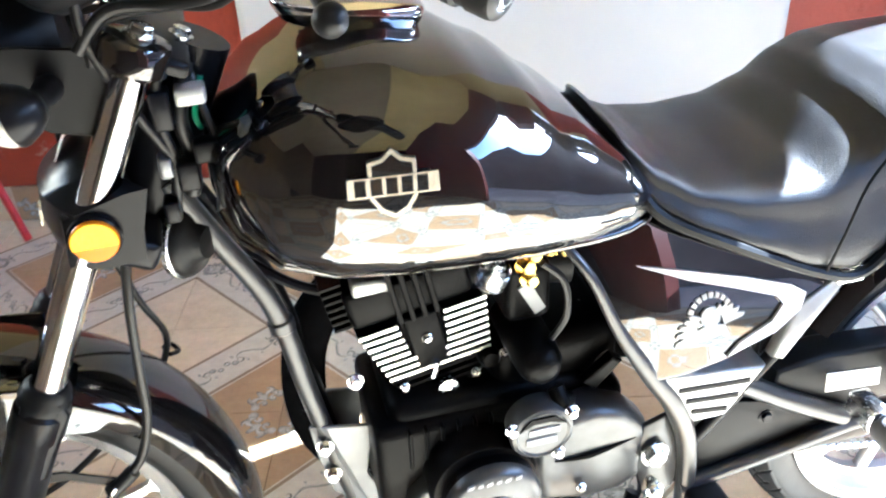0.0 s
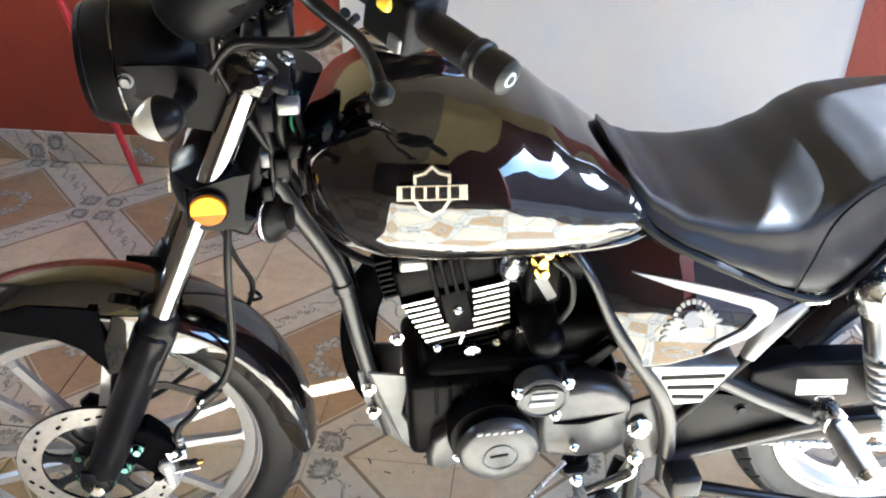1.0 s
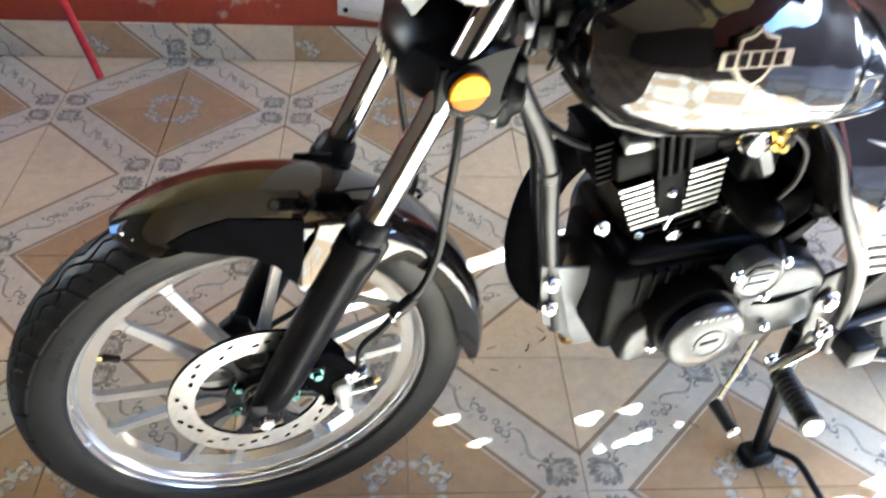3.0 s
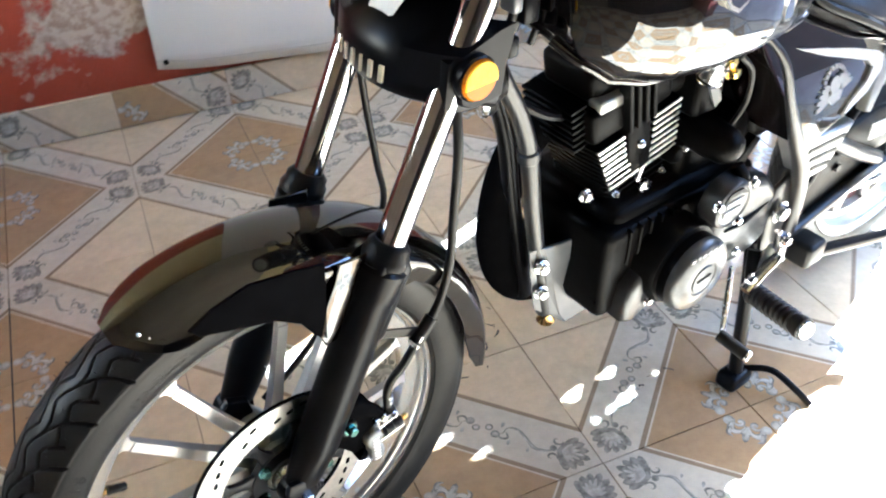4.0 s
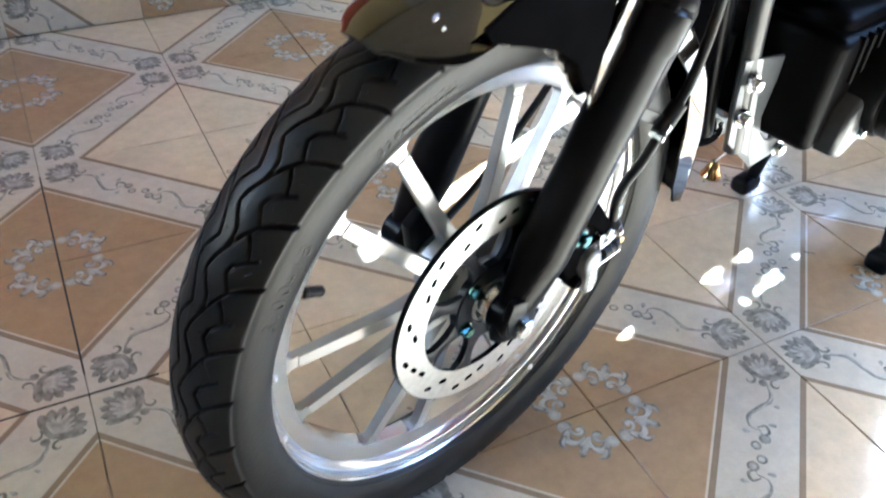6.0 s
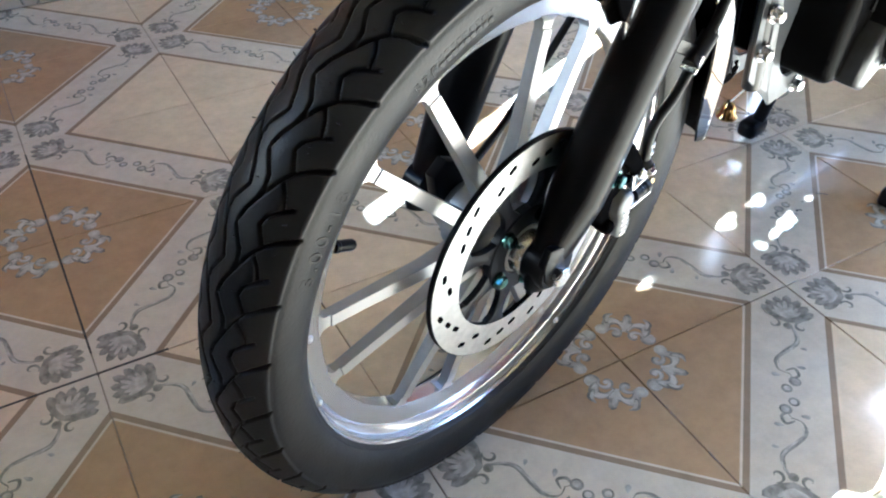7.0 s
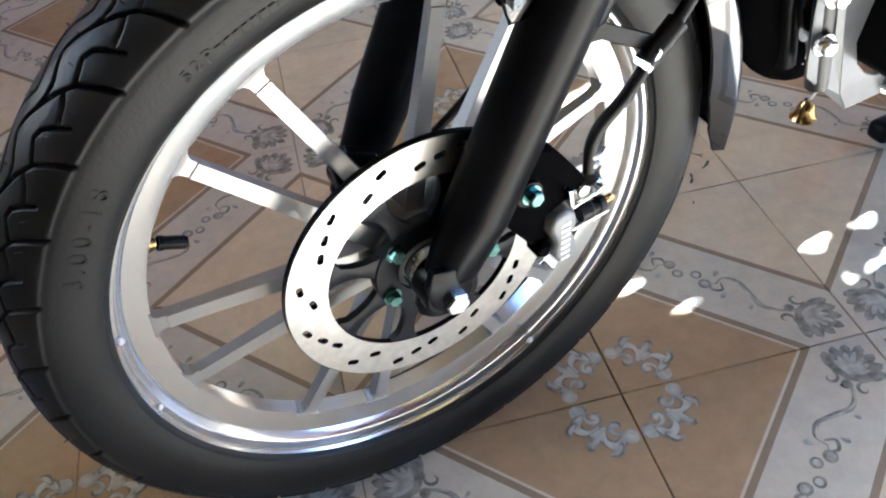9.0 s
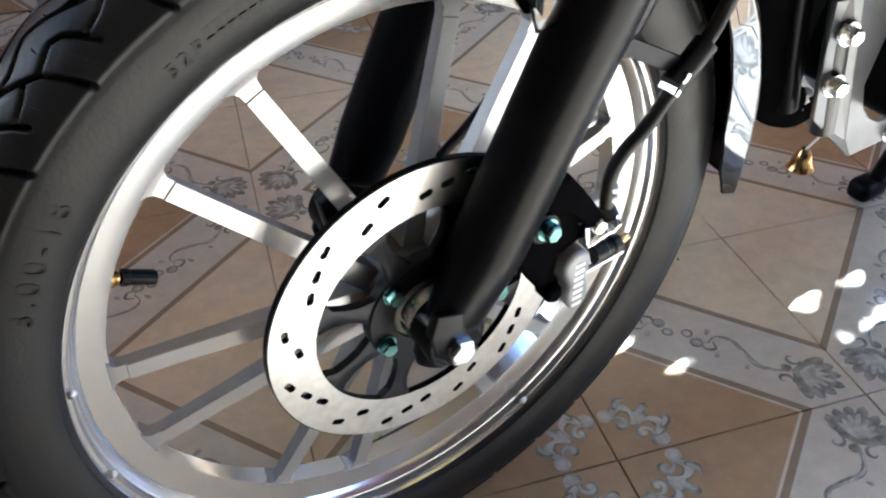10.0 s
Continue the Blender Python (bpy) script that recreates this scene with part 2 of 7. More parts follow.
for y0, y1, z0, z1 in ((BACK_Y, 0.95, -0.01, CEIL), (0.95, 1.85, -0.01, 1.0), (0.95, 1.85, 2.0, CEIL), (1.85, WALL_Y, -0.01, CEIL)):
    block(bm, LEFT_X - 0.2, LEFT_X, y0, y1, z0, z1)
tagged(part("wall_west", finish(bm), mat("tan_wall_paint", (0.22, 0.17, 0.115), 0.7, vary=0.12, scale=2.5, bump=0.2, bump_scale=30), None), "unseen tan wall with an opening added for fill light", "wall", kind="structure")
# unseen ceiling in two tones; the light near the door is in the colour
tagged(part("ceiling", rect(LEFT_X - 0.2, 0.2, BACK_Y - 0.2, WALL_Y + 0.2, CEIL, CEIL + 0.15), CEILING_DIM, None), "unseen ceiling, dim brown tone away from the door", "ceiling", kind="structure")
tagged(part("ceiling_2", rect(0.2, DOOR_X + 0.2, BACK_Y - 0.2, WALL_Y + 0.2, CEIL, CEIL + 0.15), CEILING_BRIGHT, None), "unseen ceiling, bright yellow tone by the door as if lit", "ceiling", kind="structure")
# the wall with the sunlit door opening, and the wall behind
LINTEL = 1.77
bm = bmesh.new()
for y0, y1, z0, z1 in ((BACK_Y, -0.75, -0.01, CEIL), (-0.75, WALL_Y, LINTEL, CEIL)):
    block(bm, DOOR_X, DOOR_X + 0.12, y0, y1, z0, z1)
tagged(part("wall_east", finish(bm), mat("maroon_wall_paint", (0.11, 0.022, 0.018), 0.55, vary=0.12, scale=2.5, bump=0.2, bump_scale=30), None), "maroon plaster wall with a wide door opening", "wall", kind="structure")
# unseen screen added in the doorway, pierced to shape the floor's sun patches
SUN_PATCHES = [(-0.346, 0.775, 0.046, 0.009, 4), (-0.290, 0.731, 0.021, 0.010, 5), (-0.092, 0.778, 0.031, 0.014, 15), (-0.012, 0.796, 0.025, 0.010, 15), (-0.020, 0.732, 0.043, 0.010, 20), (-0.084, 0.711, 0.009, 0.008, 0), (0.065, 0.765, 0.005, 0.012, 0), (0.09, 0.70, 0.018, 0.006, 25)]


def in_sun_patch(y, z):
    k = z / math.tan(SUN_EL)
    px, py = DOOR_X + 0.005 - k * math.cos(SUN_AZ), y - k * math.sin(SUN_AZ)
    for cx, cy, a, b, ang in SUN_PATCHES:
        c, q = math.cos(radians(ang)), math.sin(radians(ang))
        u, w = ((px - cx) * c + (py - cy) * q) / a, (-(px - cx) * q + (py - cy) * c) / b
        if u * u + w * w < 0.62 + 0.34 * math.sin(3 * math.atan2(w, u) + 60 * cx) + 0.18 * math.sin(7 * math.atan2(w, u) + 90 * cy):
            return True
    return False


bm = bmesh.new()
step, cells = 0.005, {}
for iy in range(int((1.965 - 1.30) / step)):
    for iz in range(int(LINTEL / step) + 1):
        y0, z0 = 1.30 + iy * step, iz * step
        if y0 < 1.42 and z0 > 1.42:
            continue
        if in_sun_patch(y0 + step / 2, z0 + step / 2):
            continue
        vs = []
        for dy, dz in ((0, 0), (1, 0), (1, 1), (0, 1)):
            key = (iy + dy, iz + dz)
            if key not in cells:
                cells[key] = bm.verts.new((DOOR_X + 0.005, y0 + dy * step, z0 + dz * step))
            vs.append(cells[key])
        bm.faces.new(vs)
sun_screen = part("sun_screen_1", finish(bm), mat("sun_screen_sheet", (0.10, 0.09, 0.085), 0.5, vary=0.3, scale=4, rough_vary=0.1), None, "unseen pierced grey screen added to shape the sun patches", kind="structure")
tagged(sun_screen, category="door")
sm = sun_screen.modifiers.new("thickness", "SOLIDIFY")
sm.thickness = 0.004
# unseen strip added; the slit beside it casts a sun line on the floor
tagged(part("trim", rect(DOOR_X, DOOR_X + 0.01, 2.001, WALL_Y, -0.01, LINTEL), WALL_CREAM, None), "unseen strip added beside the slit of sun", "trim", kind="structure")
# unseen dark wall, added to keep the bright yard out of reflections
tagged(part("wall_yard_screen", rect(3.6, 3.8, -12, 14, -0.22, 1.95), YARD_SCREEN, None), "unseen dark grey wall added to screen off the bright yard", "wall", kind="structure")
# unseen wall, added as a reflector of warm light into the west opening
tagged(part("wall_bounce", rect(-5.7, -5.5, -8, 10, -0.22, 2.8), WALL_CREAM, None), "unseen cream wall added to bounce warm light through the opening", "wall", kind="structure")
# unseen wall; nearly black so that gloss parts reflect darkness behind the camera
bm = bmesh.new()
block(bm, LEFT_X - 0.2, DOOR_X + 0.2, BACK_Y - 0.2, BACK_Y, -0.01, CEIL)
tagged(part("wall_south", finish(bm), WALL_DIM, None), "unseen wall, nearly black in place of a dim room", "wall", kind="structure")

# ---------- the motorcycle ----------
bike = new("motorcycle")
tagged(bike, "gloss black motorcycle with chrome forks parked on patterned floor tiles", "motorcycle")
AXLE = 0.30
bike.matrix_world = Matrix.Translation((-0.622, 0.634, 0.300)) @ Euler((radians(2), 0, radians(14))).to_matrix().to_4x4() @ Matrix.Translation((0, 0, -AXLE))
STEER = pose(0, 0, 0, 0.8, 0, 2)
MID = 0.0100                   # the middle of the fork, across
FY = 0.0770                    # half the distance between the fork legs
STEER_MID = STEER @ Matrix.Translation((0, MID, 0))
STEER_FAR = STEER @ Matrix.Translation((0, 2 * MID, 0))


def fork_at(z, y=0.0, ahead=0.0):
    """A point on the line of the fork."""
    return Vector((0.483 * (z - 0.292) - ahead * 0.9, y, z + ahead * 0.435))


FDIR = Vector((0.435, 0, 0.9)).normalized()

# --- front wheel ---
bm = bmesh.new()
lathe(bm, [(0.0, -0.052), (0.018, -0.052), (0.024, -0.049), (0.026, -0.044), (0.028, -0.036), (0.032, -0.026), (0.036, -0.020), (0.036, 0.022), (0.030, 0.028), (0.024, 0.045), (0.020, 0.056), (0.0, 0.056)], (0, 0, AXLE), (0, 1, 0), 40, False)
wheel = part("front_wheel", finish(bm), CAST, bike, "silver cast alloy front wheel", smooth=35, m=STEER @ Matrix.Translation((0.0, 0.0075, -0.0052)))


def make_rim(cz, w):
    half = [(0.2325, w), (0.2308, w - 0.0024), (0.2288, w - 0.0030), (0.2270, w - 0.0085), (0.2252, w - 0.0092), (0.2205, w - 0.0160), (0.2135, 0.0108), (0.2070, 0.0094), (0.2025, 0.0080)]
    prof = [(0.2325, -w), (0.239, -w + 0.002), (0.239, w - 0.002)] + half + [(r, -y) for r, y in half[:0:-1]]
    return finish(torus(bmesh.new(), prof, (0, 0, cz), 160))


rim = part("rim", make_rim(AXLE, 0.0285), RIM_ALLOY, wheel, "polished alloy rim", smooth=35)


TYRE_R = 0.2975


def tyre_profile(R, n):
    """Half section from the middle of the tread to the bead: radius, y."""
    ctrl = [(R, 0.0), (R - 0.0010, 0.010), (R - 0.0040, 0.020), (R - 0.0092, 0.0295), (R - 0.0165, 0.0375), (R - 0.0205, 0.0405), (R - 0.0225, 0.0402), (R - 0.028, 0.0412), (R - 0.037, 0.0412), (R - 0.047, 0.0397), (R - 0.055, 0.0372), (0.2358, 0.0335), (0.2352, 0.0322), (0.2318, 0.0290)]
    pts = spline([(r, y, 0) for r, y in ctrl], 8)
    acc = [0.0]
    for p, q in zip(pts[:-1], pts[1:]):
        acc.append(acc[-1] + (q - p).length)
    out = []
    for i in range(n + 1):
        # finer steps on the tread than on the wall
        f = i / n
        d = acc[-1] * f
        k = min(max(j for j in range(len(acc)) if acc[j] <= d + 1e-9), len(acc) - 2)
        u = (d - acc[k]) / max(acc[k + 1] - acc[k], 1e-9)
        q = pts[k].lerp(pts[k + 1], u)
        out.append((q.x, q.y, d))
    return out


PITCHES = 34
PITCH = 2 * math.pi * TYRE_R / PITCHES
GROOVES = [[(0.0, 0.0475), (0.0052, 0.0367), (0.013, 0.0259), (0.0247, 0.0179), (0.040, 0.0098)],
           [(0.0065, 0.0005), (0.0145, 0.0055), (0.0225, 0.0108), (0.031, 0.0115), (0.040, 0.0095), (0.0495, 0.0045), (0.0615, 0.0005)],
           [(-0.019, 0.0355), (-0.0145, 0.0285), (-0.008, 0.0212), (-0.0005, 0.0185), (0.012, 0.0245)],
           [(-0.034, 0.0215), (-0.027, 0.0258), (-0.0155, 0.0295)]]


def groove_depth(sv, v):
    """Depth of the tread's grooves at s along and v across the tyre."""
    best = np.full(sv.shape, 9.0)
    wide = 0.0012 + 0.0008 * np.clip((v - 0.026) / 0.015, 0, 1)
    for line in GROOVES:
        for (s0, v0), (s1, v1) in zip(line[:-1], line[1:]):
            for sh in (-PITCH, 0, PITCH):
                ds, dv = s1 - s0, v1 - v0
                t = np.clip(((sv - s0 - sh) * ds + (v - v0) * dv) / (ds * ds + dv * dv), 0, 1)
                best = np.minimum(best, np.hypot(sv - s0 - sh - t * ds, v - v0 - t * dv))
    return 0.0050 * np.clip((wide - best) / 0.0008 + 0.1, 0, 1)


def tyre_mesh(cz, R=TYRE_R, steps=2040, n=96, tread=True):
    half = tyre_profile(R, n)
    rows = [(r, -y, -d) for r, y, d in half[:0:-1]] + half
    rows = np.array(rows)
    ang = np.arange(steps) * 2 * math.pi / steps
    A, V = np.meshgrid(ang, rows[:, 2], indexing="ij")
    S = ((A / (2 * math.pi) * PITCHES - 0.05) % 1.0) * PITCH
    depth = np.zeros_like(A)
    if tread:
        shifted = (S + PITCH / 2) % PITCH
        depth = groove_depth(np.where(V < 0, S, shifted), np.abs(V))
    tr, ty = np.gradient(rows[:, 0]), np.gradient(rows[:, 1])
    ln = np.hypot(tr, ty)
    rad = rows[None, :, 0] - depth * (ty / ln)[None, :]
    yy = rows[None, :, 1] + depth * (tr / ln)[None, :]
    co = np.stack([rad * np.cos(A), yy, rad * np.sin(A) + cz], -1).reshape(-1, 3)
    m = len(rows)
    i, j = np.meshgrid(np.arange(steps), np.arange(m - 1), indexing="ij")
    i2 = (i + 1) % steps
    faces = np.stack([i * m + j, i * m + j + 1, i2 * m + j + 1, i2 * m + j], -1).reshape(-1, 4)
    me = bpy.data.meshes.new("tyre")
    me.from_pydata(co.tolist(), [], faces.tolist())
    me.polygons.foreach_set("use_smooth", [True] * len(me.polygons))
    me.update()
    return me


def mesh_part(name, me, material, parent, label=""):
    me.materials.append(material)
    ob = new(name, me)
    ob.parent = parent
    return tagged(ob, label=label)


tyre = mesh_part("tyre", tyre_mesh(AXLE), RUBBER, wheel, "black street tyre with a wavy block tread")

# twelve spokes in six pairs, each with a machined face and a square pad at the rim
SP0 = 126.6
for k in range(6):
    for sgn in (-1, 1):
        a_out, a_in = radians(SP0 + 60 * k + sgn * 10.4), radians(SP0 + 60 * k + sgn * 18.0)
        po = Vector((0.2045 * math.cos(a_out), 0, 0.2045 * math.sin(a_out)))
        pi = Vector((0.036 * math.cos(a_in), 0, 0.036 * math.sin(a_in)))
        d = (po - pi).normalized()
        s = Vector((-d.z, 0, d.x))
        bm = bmesh.new()
        loops = []
        for f, wd, y0, y1 in ((0, 0.0088, -0.026, -0.004), (0.35, 0.0072, -0.0195, -0.006), (0.7, 0.0064, -0.0140, -0.003), (0.93, 0.0062, -0.0112, -0.001), (0.932, 0.0062, -0.0098, -0.001), (0.965, 0.0066, -0.0098, 0.001), (0.985, 0.0090, -0.0093, 0.0060), (1.0, 0.0150, -0.0085, 0.0082)):
            c = pi.lerp(po, f) + Vector((0, 0, AXLE))
            loops.append([c + s * (wd * u) + Vector((0, y, 0)) for u, y in ((-0.94, y0), (0.94, y0), (1, y0 + 0.0006), (0.92, y1), (0.7, y1 + 0.0012), (-0.7, y1 + 0.0012), (-0.92, y1), (-1, y0 + 0.0006))])
        rings(bm, loops)
        finish(bm)
        for fc in bm.faces:
            fc.material_index = 0 if fc.normal.y < -0.6 else 1
        part("spoke", bm, [ALLOY, SPOKE_SIDE], wheel, smooth=25)
# small clamp balance nubs on the rim's inner edge
for a in (172.5, 193.0, 300.5):
    e = Vector((math.cos(radians(a)), 0, math.sin(radians(a))))
    part("rim_nub", dome(e * 0.2285 + Vector((0, -0.0262, AXLE)), (0, -1, 0), 0.0030, 0.003), ALLOY, rim, smooth=60)

# brake disc with slots cut through it, in threes and twos by turns
RO, RI = 0.1168, 0.0835
DISC_Y0, DISC_Y1 = -0.0482, -0.0428


def pierced(loops, y0, y1):
    """A flat plate with holes: the outer loop and the holes, in x, z."""
    bm = bmesh.new()
    edges = []
    for lp in loops:
        vs = [bm.verts.new((x, y0, z)) for x, z in lp]
        edges += [bm.edges.new((vs[i], vs[(i + 1) % len(vs)])) for i in range(len(vs))]
    fs = [g for g in bmesh.ops.triangle_fill(bm, use_beauty=True, use_dissolve=False, edges=edges, normal=(0, -1, 0))["geom"] if isinstance(g, bmesh.types.BMFace)]
    ext = bmesh.ops.extrude_face_region(bm, geom=fs)["geom"]
    for v in ext:
        if isinstance(v, bmesh.types.BMVert):
            v.co.y = y1
    finish(bm)
    # side faces take the black material, painting in shade inside the slots
    for fc in bm.faces:
        fc.material_index = 0 if abs(fc.normal.y) > 0.5 else 1
    return bm


def ring_loop(r, n):
    return [(r * math.cos(2 * math.pi * i / n), AXLE + r * math.sin(2 * math.pi * i / n)) for i in range(n)]


loops = [ring_loop(RO, 120), ring_loop(RI, 96)]
for k in range(6):
    for a0, spots in ((140.0, ((-9.3, 0.1068), (0.0, 0.1005), (9.3, 0.0962))), (110.5, ((-4.8, 0.1060), (4.8, 0.0955)))):
        for da, rr in spots:
            a = radians(a0 + 60 * k + da)
            e, tq = Vector((math.cos(a), math.sin(a))), Vector((-math.sin(a), math.cos(a)))
            sl = (tq * 0.94 - e * 0.30).normalized()
            pr = Vector((sl.y, -sl.x))
            c = e * rr
            lp = []
            for i in range(14):
                u = 2 * math.pi * i / 14
                q = c + sl * (0.0024 * (1 if math.cos(u) > 0 else -1) + 0.0027 * math.cos(u)) + pr * (0.0027 * math.sin(u))
                lp.append((q.x, AXLE + q.y))
            loops.append(lp)
disc = part("brake_disc", pierced(loops, DISC_Y0, DISC_Y1), [DISC_STEEL, ENGINE_BLACK], wheel, "brushed steel brake disc with slotted holes", smooth=30)
part("disc_edge", finish(torus(bmesh.new(), [(RO + 0.0009, DISC_Y0 + 0.0006), (RO + 0.0009, DISC_Y1), (RO - 0.0010, DISC_Y1 + 0.0004), (RO - 0.0002, DISC_Y0 + 0.0006)], (0, 0, AXLE), 120)), ENGINE_BLACK, disc, "dark outer edge of the disc", smooth=30)
# slate carrier of the disc: a hub ring and eight flared arms
CARRIER = mat("slate_satin_paint", (0.009, 0.010, 0.014), 0.34, spec=0.16, vary=0.15, scale=60, rough_vary=0.06)
bm = bmesh.new()
torus(bm, [(0.026, -0.0495), (0.044, -0.0495), (0.0452, -0.0480), (0.0452, -0.0400), (0.026, -0.0400)], (0, 0, AXLE), 64)
carrier = part("disc_carrier", finish(bm), CARRIER, wheel, "slate grey eight-armed disc carrier", smooth=30)
for k in range(8):
    a = radians(114.5 + 45 * k)
    poly = []
    for r, w, sw in ((0.040, -0.0140, 0), (0.0475, -0.0085, 0), (0.056, -0.0060, 1), (0.066, -0.0062, 2), (0.076, -0.0088, 3), (0.0815, -0.0135, 3), (0.087, -0.0150, 3), (0.087, 0.0110, 3), (0.0815, 0.0100, 3), (0.076, 0.0066, 3), (0.066, 0.0052, 2), (0.056, 0.0062, 1), (0.0475, 0.0095, 0), (0.040, 0.0140, 0)):
        q = a + radians(sw) + w / r
        poly.append((r * math.cos(q), AXLE + r * math.sin(q)))
    part("carrier_arm", finish(slab(bmesh.new(), poly, -0.0478, -0.0408, 0.0009, 2)), CARRIER, carrier, smooth=30)
for k in range(5):
    a = radians(135 + 72 * k)
    part("disc_bolt", hexbolt((0.0375 * math.cos(a), -0.0495, AXLE + 0.0375 * math.sin(a)), (0, -1, 0), 0.0062, 0.0085, 1.25), GREEN_BOLT, carrier)
part("hub_spacer", turned([(0.0, 0.0), (0.022, 0.0), (0.022, -0.012), (0.017, -0.018), (0.0, -0.018)], (0, -0.048, AXLE), (0, 1, 0), 32), STEEL, carrier, "bright steel hub spacer", smooth=40)
# valve stem
a = radians(156.6)
vo = Vector((0.202 * math.cos(a), 0.0, AXLE + 0.202 * math.sin(a)))
vd = Vector((-math.cos(a), -0.04, -math.sin(a))).normalized()
part("valve", turned([(0.0, 0), (0.0075, 0), (0.0062, 0.003), (0.0040, 0.006), (0.0040, 0.016), (0.0, 0.016)], vo, vd, 14), BRASS, wheel, smooth=40)
bm = bmesh.new()
lathe(bm, [(0.0, 0.0075), (0.0054, 0.0075), (0.0054, 0.011), (0.0049, 0.012), (0.0049, 0.026), (0.0040, 0.028), (0.0, 0.028)], vo, vd, 14, False)
part("valve_cap", finish(bm), MATTE_PLASTIC, wheel, smooth=25)

# --- fork ---
for sgn, side in ((-1, "left"), (1, "right")):
    y = MID + sgn * FY
    p0, p1 = fork_at(0.275, y), fork_at(0.565, y)
    bm = bmesh.new()
    L = (p1 - p0).length
    lathe(bm, [(0.0, -0.008), (0.014, -0.006), (0.021, 0.004), (0.0225, 0.03), (0.0250, 0.09), (0.0250, L - 0.035), (0.0275, L - 0.030), (0.0275, L), (0.024, L + 0.004), (0.0, L + 0.004)], p0, FDIR, 32, False)
    for v in bm.verts:
        h = max(0.0, (v.co - p0).dot(FDIR))
        v.co.y = y + (v.co.y - y) * (0.48 + 0.52 * min(1, h / 0.055) ** 1.5)
    leg = part("fork_leg", finish(bm), SATIN_BLACK, bike, "satin black lower fork leg", smooth=40, m=STEER)
    part("dust_seal", turned([(0.022, 0), (0.0255, 0.003), (0.0255, 0.012), (0.023, 0.015), (0.023, 0.022), (0.018, 0.028)], p1 + FDIR * 0.003, FDIR, 28), MATTE_PLASTIC, leg, smooth=40)
    a0, a1 = fork_at(0.58, y), fork_at(0.912, y)
    part("fork_tube", turned([(0.0165, 0), (0.0165, (a1 - a0).length)], a0, FDIR, 32), CHROME, bike, "chrome fork tube", smooth=40, m=STEER)
    ax = Vector((0, y, AXLE - 0.003))
    part("axle_clamp", turned([(0.0, -0.014), (0.021, -0.014), (0.023, -0.012), (0.023, 0.010), (0.021, 0.012), (0.0, 0.012)], ax, (0, 1, 0), 24), SATIN_BLACK, leg, smooth=40)
    part("axle_nut", hexbolt(ax + Vector((0, sgn * 0.011, -0.006)), (0, sgn, 0), 0.0105, 0.012, 1.3), STEEL, leg)

# --- front fender ---
def fender(cz, rows, thick=0.003, n=14):
    """rows: angle, radius, half width, drop of the edge, and the radius that a side skirt reaches."""
    bm = bmesh.new()
    out = []
    for a, r, w, drop, *low in rows:
        e = Vector((math.cos(radians(a)), 0, math.sin(radians(a))))
        lo, li = [], []
        for i in range(n + 1):
            u = -1 + 2 * i / n
            y = w * math.sin(u * 1.35) / math.sin(1.35)
            h = r - drop * (1 - math.cos(u * 1.35)) / (1 - math.cos(1.35))
            lo.append(e * h + Vector((0, y, cz)))
            li.append(e * (h - thick) + Vector((0, y * (1 - thick / w), cz)))
        if low:
            for k in (0.08, 0.5, 1.0):
                h = (r - drop) + (min(low[0], r - drop - 0.002) - (r - drop)) * k
                yy = w - k * (0.004 + 0.010 * max(0, min(1, (a - 60) / 10)) * min(1, w / 0.06))
                lo.append(e * h + Vector((0, yy, cz)))
                li.append(e * h + Vector((0, yy - thick, cz)))
                lo.insert(0, e * h + Vector((0, -yy, cz)))
                li.insert(0, e * h + Vector((0, thick - yy, cz)))
        out.append(lo + li[::-1])
    rings(bm, out)
    return finish(bm)


# how far down the side skirts of the fender reach, by the angle round the wheel
SKIRT = [(-9, 0.30), (-4, 0.292), (3, 0.276), (12, 0.269), (26, 0.273), (40, 0.279), (50, 0.277), (54, 0.264), (59, 0.255), (60, 0.222), (73, 0.207), (77.7, 0.2216), (82, 0.243), (88.5, 0.262), (95.4, 0.275), (103, 0.2945), (107.7, 0.307), (112.5, 0.321), (116, 0.33)]
fr = []
for i in range(121):
    t = i / 120
    a = 114.1 - t * 116.6
    r = 0.3184 + 0.0077 * math.sin(min(1, t * 1.6) * math.pi / 2) - 0.0101 * max(0, (t - 0.55) / 0.45)
    w = 0.063 * max(0.30, (1 - (1 - t / 0.10) ** 2) ** 0.5) if t < 0.10 else 0.063 - 0.012 * max(0, (t - 0.7) / 0.3)
    drop = 0.0238
    for (a0, s0), (a1, s1) in zip(SKIRT[:-1], SKIRT[1:]):
        if a0 <= a <= a1:
            low = s0 + (s1 - s0) * (a - a0) / (a1 - a0)
    drop *= min(1, w / 0.06) ** 1.6
    fr.append((a, r, w, drop, low + (0.0058 - 0.005 * (a > 80)) * math.sin(radians(a))))
front_fender = part("front_fender", fender(AXLE - 0.0058, fr), GLOSS_BLACK, bike, "gloss black front fender", smooth=50, m=STEER)

# --- tank ---
def interp(table, x):
    xs = [q[0] for q in table]
    if x <= xs[0]:
        return table[0][1:]
    for a, b in zip(table[:-1], table[1:]):
        if x <= b[0]:
            t = (x - a[0]) / (b[0] - a[0])
            t = t * t * (3 - 2 * t) * 0.5 + t * 0.5
            return [p + (q - p) * t for p, q in zip(a[1:], b[1:])]
    return table[-1][1:]


